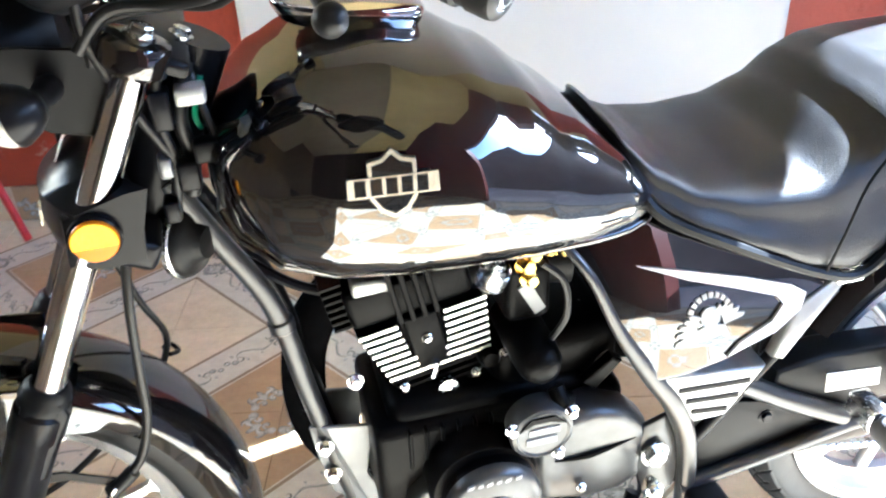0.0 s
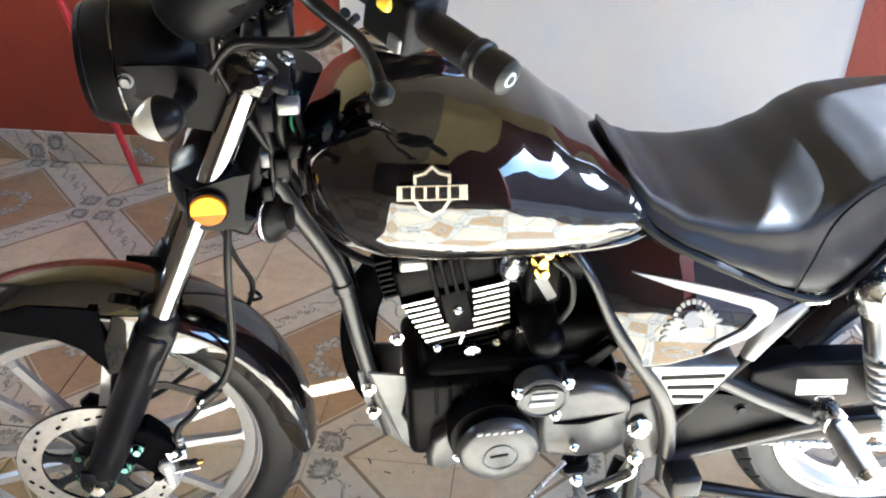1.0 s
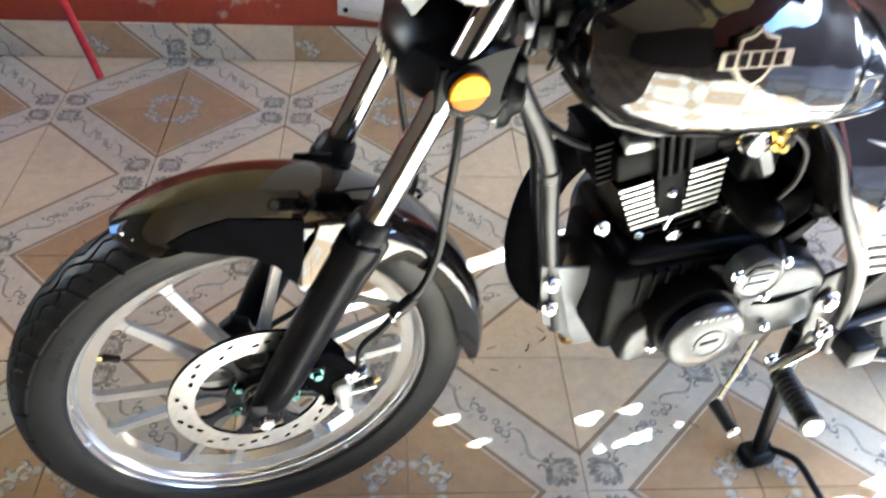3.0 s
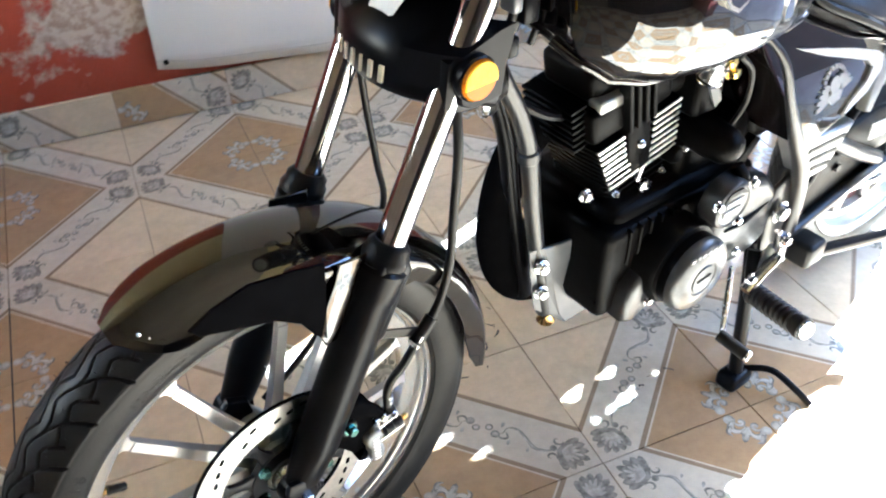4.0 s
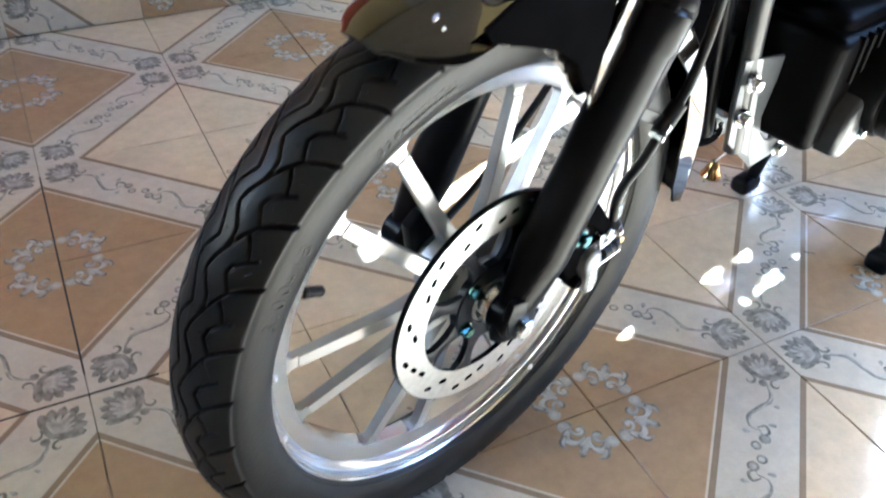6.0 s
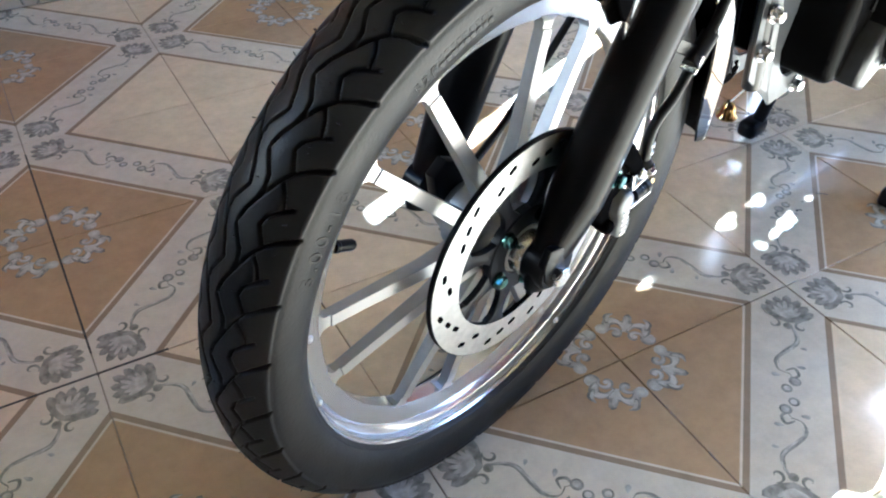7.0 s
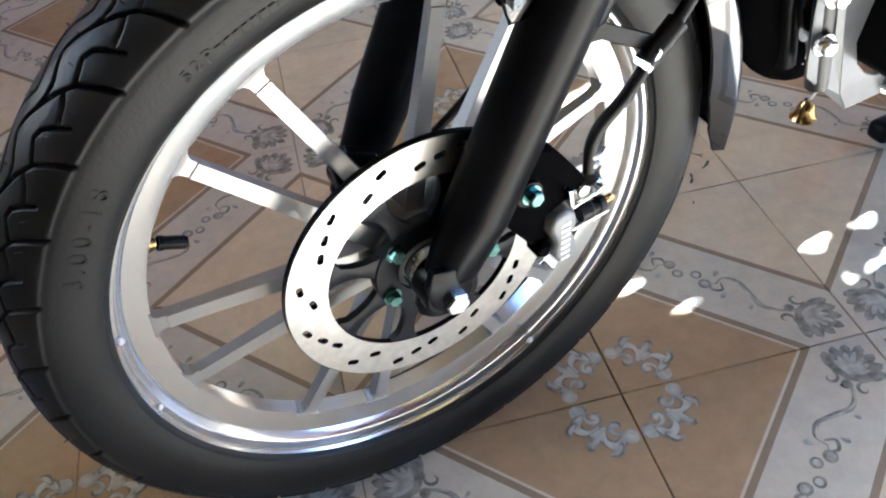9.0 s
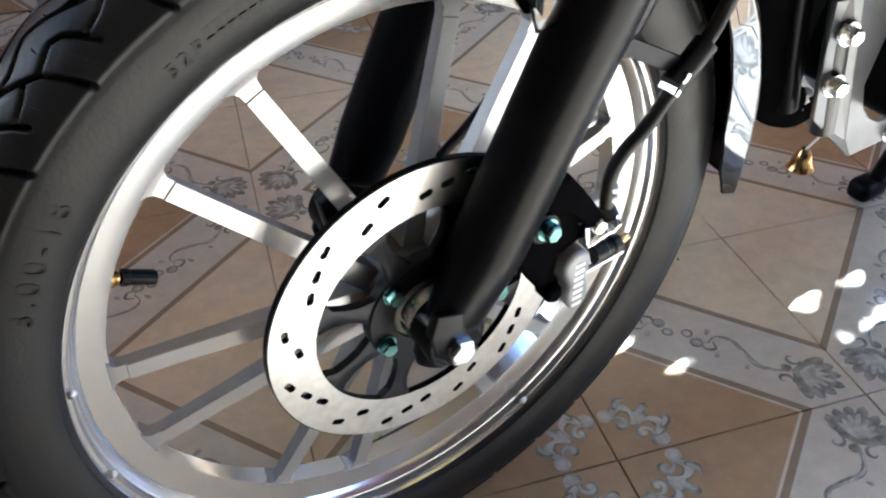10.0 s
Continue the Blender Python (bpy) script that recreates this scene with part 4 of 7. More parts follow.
# --- horn and wiring behind the fork ---
horn = part("horn", turned([(0.0, -0.012), (0.030, -0.012), (0.037, -0.006), (0.037, 0.0), (0.032, 0.006), (0.022, 0.009), (0.016, 0.018), (0.0, 0.02)], (0.306, -0.028, 0.700), (0.85, -0.5, 0.0), 32), MATTE_PLASTIC, bike, "black round horn", smooth=40)
part("horn_rim", turned([(0.036, -0.0135), (0.039, -0.011), (0.039, -0.005), (0.036, -0.003)], (0.306, -0.028, 0.700), (0.85, -0.5, 0.0), 32), STEEL, horn, smooth=40)
part("head_pipe", turned([(0.0, 0), (0.032, 0), (0.032, 0.20), (0.0, 0.20)], fork_at(0.735, 0, -0.05), FDIR, 24), SATIN_BLACK, bike, "black steering head", smooth=40)
for pts, r, mm in (([(0.335, -0.045, 0.885), (0.322, -0.055, 0.84), (0.325, -0.05, 0.80), (0.318, -0.045, 0.76)], 0.007, HOSE), ([(0.315, -0.06, 0.90), (0.305, -0.062, 0.85), (0.31, -0.06, 0.80), (0.30, -0.05, 0.74)], 0.005, HOSE),
                   ([(0.345, -0.04, 0.87), (0.335, -0.05, 0.84), (0.338, -0.05, 0.825)], 0.0025, WIRE_GREEN), ([(0.305, -0.055, 0.89), (0.303, -0.055, 0.875), (0.300, -0.055, 0.86)], 0.0025, WIRE_RED), ([(0.33, -0.03, 0.90), (0.34, -0.05, 0.86), (0.35, -0.06, 0.80), (0.34, -0.05, 0.74)], 0.004, HOSE)):
    part("wire", tube(pts, r, 8), mm, bike, smooth=60)
for x0, z0, w, h, mm in ((0.300, 0.835, 0.018, 0.035, SATIN_BLACK), (0.322, 0.855, 0.026, 0.016, CAST), (0.310, 0.775, 0.020, 0.028, SATIN_BLACK), (0.296, 0.79, 0.012, 0.02, PLATE_GREY), (0.328, 0.80, 0.03, 0.02, MATTE_PLASTIC), (0.292, 0.745, 0.014, 0.022, SATIN_BLACK)):
    part("connector", box(x0, x0 + w, -0.072, -0.05, z0, z0 + h, 0.003, 2), mm, bike, smooth=50)

# --- headlight, clocks, handlebar (all turn with the fork) ---
def steer(name, bm, material, label="", smooth=45, parent=None, at=STEER):
    return part(name, bm, material, parent or bike, label, smooth, m=None if parent else at)


def hl(prof):
    return [(r * 0.95, h) for r, h in prof]


HL, HD = Vector((0.122, 0, 0.900)), Vector((1, 0, 0.04)).normalized()
head = steer("headlight", turned(hl([(0.0, 0.068), (0.035, 0.062), (0.061, 0.038), (0.0660, 0.006), (0.0670, 0.0), (0.0715, 0.003), (0.0762, 0.016), (0.0792, 0.036), (0.0781, 0.0365), (0.0781, 0.038), (0.0786, 0.040), (0.0722, 0.066), (0.0575, 0.094), (0.0335, 0.115), (0.0, 0.121)]), HL, HD, 48), MATTE_PLASTIC, "matte black round headlight shell", 30, at=STEER_MID)
part("headlight_rim", turned(hl([(0.0655, -0.004), (0.0690, -0.005), (0.0722, 0.002), (0.0708, 0.004)]), HL, HD, 48), SATIN_BLACK, head, "black headlight rim", smooth=40)
part("headlight_lens", turned(hl([(0.0, -0.012), (0.0279, -0.0105), (0.0482, -0.006), (0.0652, 0.001), (0.0652, 0.004), (0.0482, -0.003), (0.0, -0.009)]), HL, HD, 40), glass("ribbed_headlight_glass", (0.78, 0.74, 0.64), 0.12, 0.4), head, "clear domed headlight glass", smooth=50).visible_shadow = False
part("reflector", turned(hl([(0.0640, 0.004), (0.0528, 0.033), (0.0279, 0.055), (0.012, 0.060), (0.0, 0.060)]), HL, HD, 40), mat("bowl_silver", (0.86, 0.81, 0.70), 0.35, metal=0.3, vary=0.06, scale=20), head, "silvered headlight bowl", smooth=60)
part("bulb", turned(hl([(0.0, 0.02), (0.008, 0.022), (0.010, 0.035), (0.008, 0.055), (0.0, 0.058)]), HL, HD, 16), WHITE_LABEL, head, smooth=60)
part("headlight_seam", turned(hl([(0.0805, 0.0345), (0.0807, 0.0352), (0.0807, 0.0362), (0.0804, 0.037)]), HL, HD, 48), GLOSS_BLACK, head)
for sgn in (-1, 1):
    part("headlight_boss", turned([(0.0, 0.0), (0.020, 0.0), (0.019, -0.010), (0.014, -0.012), (0.0, -0.012)], (0.165, sgn * 0.058, 0.906), (0, -sgn, 0), 24), MATTE_PLASTIC, head, smooth=40)
    part("headlight_bolt", hexbolt((0.165, sgn * 0.0715, 0.906), (0, sgn, 0), 0.0062, 0.008, 1.45), PLATE_GREY, head)
part("trim_screw", dome((0.160, -0.062, 0.872), (0, -1, -0.3), 0.006, 0.004), STEEL, head)
for sgn in (-1, 1):
    ear = steer("headlight_bracket", plate([(0.147, 0.912), (0.156, 0.924), (0.210, 0.922), (0.300, 0.906), (0.290, 0.886), (0.262, 0.834), (0.215, 0.846), (0.192, 0.868), (0.172, 0.884), (0.152, 0.894)], *sorted((sgn * 0.0615, sgn * 0.0570)), 0.0015, 1), MATTE_PLASTIC, "black headlight bracket", 40, at=STEER if sgn < 0 else STEER_FAR)
    part("bracket_edge", box(0.246, 0.266, min(sgn * 0.0610, sgn * 0.050), max(sgn * 0.0610, sgn * 0.050), 0.836, 0.840, 0.001, 1), MATTE_PLASTIC, ear)
    # front turn signal on its stalk
    sc = Vector((0.212, sgn * 0.143, 0.899))
    sd = Vector((-1, sgn * -0.10, -0.22)).normalized()
    sig = steer("turn_signal", turned([(0.0, -0.022), (0.010, -0.020), (0.018, -0.012), (0.0235, -0.002), (0.0240, 0.002), (0.0, 0.002)], sc, sd, 28), SATIN_BLACK, "black front turn signal with a clear lens", 45, at=STEER if sgn < 0 else STEER_FAR)
    part("lens", turned([(0.0238, 0.0022), (0.0225, 0.009), (0.0175, 0.019), (0.0110, 0.027), (0.0040, 0.031), (0.0, 0.0315)], sc, sd, 28), PRISM, sig, "clear faceted signal lens", smooth=30)
    part("signal_reflector", turned([(0.0225, 0.0030), (0.016, 0.0022), (0.010, 0.005), (0.0, 0.007)], sc, sd, 10), CHROME, sig)
    for i in range(4):
        for j in (-1, 1):
            u = Vector((0, j * 0.005, -0.013 + 0.0085 * i))
            part("facet", dome(sc + sd * 0.0055 + u, sd, 0.0034, 0.003, 8), CHROME, sig)
    part("stalk", tube([sc + Vector((0.010, -sgn * 0.012, 0.002)), Vector((0.222, sgn * 0.105, 0.893)), Vector((0.226, sgn * 0.068, 0.888))], [0.008, 0.009, 0.012], 12), MATTE_PLASTIC, sig, smooth=60)

for sgn in (-1, 1):
    PO, PD = Vector((0.237, sgn * 0.047, 0.975)), Vector((0.76, 0, 0.65)).normalized()
    pod = steer("instrument_pod", turned([(0.0, -0.022), (0.024, -0.020), (0.038, -0.010), (0.0455, 0.008), (0.0500, 0.030), (0.0525, 0.058), (0.0525, 0.078), (0.050, 0.080), (0.0, 0.076)], PO, PD, 40), MATTE_PLASTIC, "matte black instrument pod with a chrome bezel", 40)
    part("bezel", turned([(0.047, 0.078), (0.054, 0.074), (0.0555, 0.080), (0.053, 0.086), (0.047, 0.086)], PO, PD, 40), CHROME, pod, "chrome bezel ring", smooth=50)
    part("dial", turned([(0.047, 0.0795), (0.0, 0.0800)], PO, PD, 32), WHITE_LABEL, pod, "pale dial face")
    part("dial_glass", turned([(0.048, 0.0835), (0.0, 0.0850)], PO, PD, 32), CLEAR, pod)
    part("reset_knob", turned([(0.0, 0.0), (0.0045, 0.0), (0.0045, -0.014), (0.003, -0.016), (0.0, -0.016)], Vector((0.266, sgn * 0.040, 0.936)), (0, 0, 1), 12), STEEL, pod, smooth=40)
    part("pod_plug", turned([(0.0, 0.0), (0.0095, 0.0), (0.0095, 0.004), (0.0, 0.005)], (0.294, sgn * 0.088, 0.990), (0.1, sgn, 0.3), 14), HOSE, pod)

# clamps
bm = bmesh.new()
block(bm, -0.026, 0.034, -0.092, 0.092, -0.008, 0.008, 0.006, 2, Matrix.Translation(fork_at(0.908, 0, -0.010)) @ Matrix.Rotation(radians(26), 4, "Y"))
clamp = steer("top_clamp", finish(bm), SATIN_BLACK, "black top fork clamp", at=STEER_MID)
for y in (MID - FY, MID + FY):
    part("clamp_bolt", hexbolt(fork_at(0.921, y - MID), FDIR, 0.010, 0.010), STEEL, clamp)
    part("clamp_collar", turned([(0.0, -0.020), (0.022, -0.020), (0.029, -0.014), (0.030, 0.004), (0.026, 0.010), (0.017, 0.012), (0.0, 0.012)], fork_at(0.910, y - MID), FDIR, 32), GLOSS_BLACK, clamp, smooth=40)
part("clamp_bolt", hexbolt(fork_at(0.918, -0.035, -0.035), FDIR, 0.008, 0.008), STEEL, clamp)
bm = bmesh.new()
block(bm, -0.025, 0.045, -0.092, 0.092, -0.016, 0.016, 0.008, 2, Matrix.Translation(fork_at(0.745, 0, -0.02)) @ Matrix.Rotation(radians(26), 4, "Y"))
steer("lower_clamp", finish(bm), SATIN_BLACK, "black lower fork clamp", at=STEER_MID)
# the cover between the fork tubes, with the pale maker's mark as bars
bm = bmesh.new()
loops = []
for i in range(15):
    u = -1 + 2 * i / 14
    y = 0.098 * u
    fx = -0.038 * (1 - abs(u) ** 2.2)
    c = fork_at(0.752, y)
    zt = 0.043 + 0.018 * max(0.0, 1 - (abs(u) / 0.62) ** 3)
    zb = -0.030 - 0.006 * (1 - abs(u) ** 1.5)
    loops.append([c + Vector((fx + 0.060, 0, zt)), c + Vector((fx + 0.040, 0, zt * 0.95)), c + Vector((fx - 0.004, 0, 0.028)), c + Vector((fx - 0.008, 0, 0.0)), c + Vector((fx - 0.004, 0, zb * 0.7)), c + Vector((fx + 0.010, 0, zb)), c + Vector((fx + 0.045, 0, zb * 0.9)), c + Vector((0.048, 0, 0.0))])
rings(bm, loops)
fcover = steer("fork_cover", finish(bm), SATIN_BLACK, "black fork cover with a pale maker's mark", 50, at=STEER_MID)
for k in range(7):
    y = 0.064 - 0.0150 * k
    u = y / 0.098
    fx = -0.038 * (1 - abs(u) ** 2.2)
    c = fork_at(0.752, y) + Vector((fx - 0.0085, 0, -0.005))
    w = 0.0028 if k not in (0, 4) else 0.0015
    up = Vector((0.12, 0, 1)).normalized() * 0.0086
    bm = bmesh.new()
    tw = Vector((-0.75 * (1 if u > 0 else -1) * abs(u) ** 1.2, -1, 0)).normalized()
    vs = [bm.verts.new(c + tw * a * w + up * b) for a, b in ((-1, -1), (1, -1), (1.4, 1), (-0.6, 1))]
    top = [bm.verts.new(v.co + Vector((-0.0022, 0, 0))) for v in vs]
    bm.faces.new(top)
    for i in range(4):
        j = (i + 1) % 4
        bm.faces.new((vs[i], vs[j], top[j], top[i]))
    part("mark_bar", finish(bm), PALE_PRINT, fcover)
tag = [Vector((0.198 + 0.55 * (z - 0.79), y + 0.004, z)) for y, z in ((0.019, 0.822), (0.003, 0.825), (0.000, 0.821), (-0.010, 0.823), (-0.014, 0.830), (-0.032, 0.836), (-0.027, 0.812), (-0.020, 0.795), (-0.008, 0.790), (0.017, 0.792))]
bm = bmesh.new()
rings(bm, [tag, [p + Vector((0.0012, 0, 0)) for p in tag]])
part("paper_tag", finish(bm), WHITE_LABEL, fcover, "white paper tag")
# amber side reflectors
for sgn in (-1, 1):
    c = Vector((0.230, sgn * 0.094, 0.757))
    ref = steer("side_reflector", turned([(0.0, 0.012), (0.021, 0.012), (0.0228, 0.006), (0.0228, 0.0), (0.0208, -0.002)], c, (0, -sgn, 0), 32), SATIN_BLACK, "amber round side reflector", 40, at=STEER if sgn < 0 else STEER_FAR)
    part("amber_lens", turned([(0.0208, -0.001), (0.0208, 0.003), (0.019, 0.0055), (0.0, 0.0065)], c, (0, sgn, 0), 32), AMBER, ref, "amber reflector lens", smooth=40)
    # upper half in a brighter colour, for the light it throws back
    upper = [(c.x + 0.0198 * math.cos(u), c.z + 0.0198 * math.sin(u)) for u in [radians(-13 + 206 * i / 18) for i in range(19)]]
    part("lens_half", plate(upper, *sorted((c.y + sgn * 0.0045, c.y + sgn * 0.0072)), 0.0008, 1), AMBER_GLINT, ref, "ribbed upper half of the amber lens, its glint painted in", smooth=40)
    part("reflector_bracket", plate([(0.205, 0.775), (0.255, 0.790), (0.262, 0.745), (0.235, 0.715), (0.200, 0.725)], *sorted((sgn * 0.060, sgn * 0.083)), 0.004, 2), SATIN_BLACK, ref, smooth=40)

# handlebar
bars = [(0.330, 0.10, 0.975), (0.328, 0.0, 0.972), (0.330, -0.05, 0.975), (0.345, -0.085, 1.000), (0.375, -0.130, 1.030), (0.415, -0.180, 1.036), (0.462, -0.238, 1.022), (0.512, -0.304, 1.0023)]
bars_r = [(0.330, 0.0, 0.974), (0.330, 0.05, 0.975), (0.345, 0.085, 1.000), (0.375, 0.130, 1.035), (0.415, 0.180, 1.042), (0.462, 0.238, 1.032), (0.512, 0.304, 1.0133)]
hb = steer("handlebar", finish(sweep(sweep(bmesh.new(), bars, 0.011, 14), bars_r, 0.0109, 14)), CHROME, "chrome handlebar", 60)
for sgn in (-1, 1):
    part("riser", box(0.312, 0.348, sgn * 0.045 - 0.012, sgn * 0.045 + 0.012, 0.935, 0.992, 0.008, 3), SATIN_BLACK, hb, smooth=50)
    gs = Vector((0.458, sgn * 0.232, 1.023 if sgn < 0 else 1.033))
    ge = Vector((0.512, sgn * 0.304, 1.0023 if sgn < 0 else 1.0133))
    gd = (ge - gs).normalized()
    Lg = (ge - gs).length
    prof = [(0.0, 0.0), (0.019, 0.0), (0.019, 0.006), (0.0156, 0.009)]
    for k in range(22):
        h = 0.012 + (Lg - 0.034) * k / 22
        prof += [(0.0156, h), (0.0152, h + 0.0022)]
    prof += [(0.0156, Lg - 0.022), (0.0178, Lg - 0.018), (0.0178, Lg - 0.010), (0.0156, Lg - 0.008), (0.0156, Lg), (0.0, Lg)]
    part("grip", turned(prof, gs, gd, 24), HOSE, hb, "ribbed black rubber grip", smooth=30)
    part("bar_end", turned([(0.0, 0.0), (0.0165, 0.0), (0.0165, 0.014), (0.0155, 0.0175), (0.0125, 0.0195), (0.0075, 0.0205), (0.0070, 0.0165), (0.0, 0.0160)], ge, gd, 24), HOSE, hb, "black bar end weight with a steel screw", smooth=40)
    part("bar_end_screw", turned([(0.0038, 0.0165), (0.0068, 0.0165), (0.0068, 0.0205), (0.0060, 0.0212), (0.0046, 0.0212), (0.0038, 0.0165)], ge, gd, 20), CAST, hb, smooth=40)
    sw = Vector((0.447, sgn * 0.222, 1.028 if sgn < 0 else 1.037))
    rotm = Matrix.Translation(sw) @ gd.to_track_quat("Y", "Z").to_matrix().to_4x4()
    part("switch_housing", box(-0.026, 0.024, -0.026, 0.034, -0.030, 0.026, 0.008, 3, rotm), MATTE_PLASTIC, hb, "black switch housing with a yellow button", smooth=50)
    if sgn < 0:
        part("yellow_switch", box(-0.032, -0.024, -0.004, 0.012, 0.008, 0.021, 0.004, 2, rotm @ Matrix.Rotation(radians(180), 4, "Z") @ Matrix.Translation((0, -0.010, 0))), YELLOW, hb, "yellow switch rocker", smooth=50)
        part("grey_switch", box(0.020, 0.027, 0.012, 0.028, -0.026, -0.010, 0.003, 2, rotm), PLATE_GREY, hb)
        part("switch_knob", box(-0.010, 0.012, 0.004, 0.020, 0.022, 0.034, 0.003, 2, rotm), MATTE_PLASTIC, hb)
        part("switch_knob", box(-0.014, 0.002, 0.024, 0.034, 0.022, 0.032, 0.003, 2, rotm), MATTE_PLASTIC, hb)
    part("lever_perch", box(-0.022, 0.012, -0.055, -0.026, -0.014, 0.010, 0.005, 2, rotm), MATTE_PLASTIC, hb, smooth=50)
    lv = [(0.362, sgn * 0.160, 1.030), (0.370, sgn * 0.190, 1.026), (0.391, sgn * 0.230, 1.019), (0.406, sgn * 0.268, 1.018), (0.414, sgn * 0.312, 1.016), (0.417, sgn * 0.348, 1.010)]
    part("clutch_lever" if sgn < 0 else "brake_lever", tube(lv, [0.008, 0.0085, 0.0075, 0.0065, 0.0055, 0.0050], 12, 6, 0.75), MATTE_PLASTIC, hb, "black hand lever with a ball end", smooth=60)
    part("lever_ball", turned([(0.0, -0.0095), (0.006, -0.0078), (0.0093, -0.003), (0.0095, 0.002), (0.0068, 0.0072), (0.0, 0.0098)], (0.417, sgn * 0.352, 1.0085), (0.3, sgn, 0), 18), MATTE_PLASTIC, hb, smooth=60)
    part("mirror_stem", tube([(0.402, sgn * 0.152, 1.045), (0.402, sgn * 0.155, 1.075), (0.385, sgn * 0.165, 1.13), (0.37, sgn * 0.20, 1.20)], 0.0055, 10), SATIN_BLACK, hb, "black mirror stem", smooth=60)
    part("stem_nut", turned([(0.0, 0), (0.011, 0), (0.012, 0.006), (0.0095, 0.022), (0.0, 0.022)], (0.402, sgn * 0.152, 1.034), (0, 0, 1), 6), SATIN_BLACK, hb)
    part("lever_pin", dome((0.366, sgn * 0.166, 1.038), (0, 0, 1), 0.006, 0.005), STEEL, hb)
part("brake_reservoir", box(0.36, 0.41, 0.12, 0.175, 1.055, 1.088, 0.006, 3), MATTE_PLASTIC, hb, "black brake fluid reservoir", smooth=50)
part("bar_tie", turned([(0.0125, -0.006), (0.0140, -0.005), (0.0140, 0.005), (0.0125, 0.006)], (0.36, 0.108, 1.018), (0.42, 0.63, 0.42), 16), HOSE, hb)
part("bar_tie", turned([(0.0125, -0.006), (0.0140, -0.005), (0.0140, 0.005), (0.0125, 0.006)], (0.357, -0.105, 1.014), (0.42, -0.63, 0.42), 16), HOSE, hb)
# cables
for pts, r in (([(0.360, -0.155, 1.024), (0.32, -0.105, 1.030), (0.275, -0.075, 0.990), (0.262, -0.072, 0.930), (0.285, -0.068, 0.860), (0.31, -0.06, 0.80)], 0.0045),
               ([(0.40, -0.165, 1.005), (0.37, -0.125, 0.965), (0.33, -0.085, 0.948), (0.285, -0.075, 0.945), (0.255, -0.072, 0.915)], 0.0055),
               ([(0.41, -0.170, 1.002), (0.37, -0.120, 0.955), (0.325, -0.078, 0.945), (0.27, -0.068, 0.932), (0.262, -0.066, 0.90)], 0.004),
               ([(0.38, 0.15, 1.03), (0.32, 0.09, 1.03), (0.27, 0.05, 0.99), (0.255, 0.03, 0.93)], 0.0045)):
    steer("cable", tube(pts, r, 8), HOSE, "black control cable", 60)
# brake hose down the fork, with its clip on the fender
hose = steer("brake_hose", tube([(0.245, -0.045, 0.72), (0.236, -0.062, 0.66), (0.228, -0.066, 0.58), (0.222, -0.068, 0.52), (0.205, -0.070, 0.47), (0.178, -0.073, 0.442), (0.1520, -0.074, 0.410), (0.1340, -0.073, 0.3926), (0.1262, -0.073, 0.3776), (0.1245, -0.074, 0.3610), (0.1255, -0.074, 0.350)], 0.0052, 10), HOSE, "black brake hose", 60)
part("hose_sleeve", tube([(0.194, -0.0715, 0.455), (0.178, -0.073, 0.442), (0.165, -0.0745, 0.434)], 0.0085, 10), HOSE, hose, smooth=60)
part("hose_clip", box(0.166, 0.1705, -0.082, -0.066, 0.428, 0.446, 0.001, 1, Matrix.Translation((0.168, 0, 0.437)) @ Matrix.Rotation(radians(32), 4, "Y") @ Matrix.Translation((-0.168, 0, -0.437))), STEEL, hose)
part("clip_bracket", plate([(0.108, 0.478), (0.128, 0.476), (0.1655, 0.4555), (0.180, 0.4475), (0.1745, 0.4365), (0.160, 0.4440), (0.128, 0.4625), (0.108, 0.464)], -0.0715, -0.0685, 0.0008, 1), SATIN_BLACK, hose, "flat black strap holding the hose clip")
steer("speedometer_cable", tube([(0.21, 0.03, 0.92), (0.20, 0.055, 0.80), (0.205, 0.06, 0.70), (0.225, 0.07, 0.58), (0.242, 0.085, 0.50), (0.20, 0.075, 0.43), (0.10, 0.07, 0.34), (0.03, 0.06, 0.31)], 0.0042, 8), HOSE, "black speedometer cable", 60)
part("cable_guide", tube([(0.243, 0.070, 0.490), (0.252, 0.085, 0.482), (0.243, 0.098, 0.484), (0.236, 0.086, 0.490)], 0.003, 8), SATIN_BLACK, front_fender)

# black fork brackets, and a plate added to darken the near skirt's reflection
for sgn in (-1, 1):
    y0, y1 = sorted((sgn * 0.0630, sgn * 0.0670))
    if sgn < 0:
        part("skirt_plate", plate([(-0.075, 0.602), (-0.050, 0.614), (-0.012, 0.622), (0.034, 0.612), (0.067, 0.603), (0.066, 0.575), (0.0615, 0.500), (0.0470, 0.518), (0.034, 0.542), (0.007, 0.563), (-0.026, 0.575), (-0.066, 0.590)], y0, y1, 0.0015, 2), FLAT_BLACK, front_fender, "flat black plate added over the near skirt for its dark reflection", smooth=45)
    part("fork_bracket", plate([(0.082, 0.594), (0.128, 0.588), (0.128, 0.520), (0.092, 0.496), (0.058, 0.494), (0.052, 0.512), (0.062, 0.545), (0.076, 0.574)], y0, y1, 0.0025, 3), GLOSS_BLACK, front_fender, smooth=45)

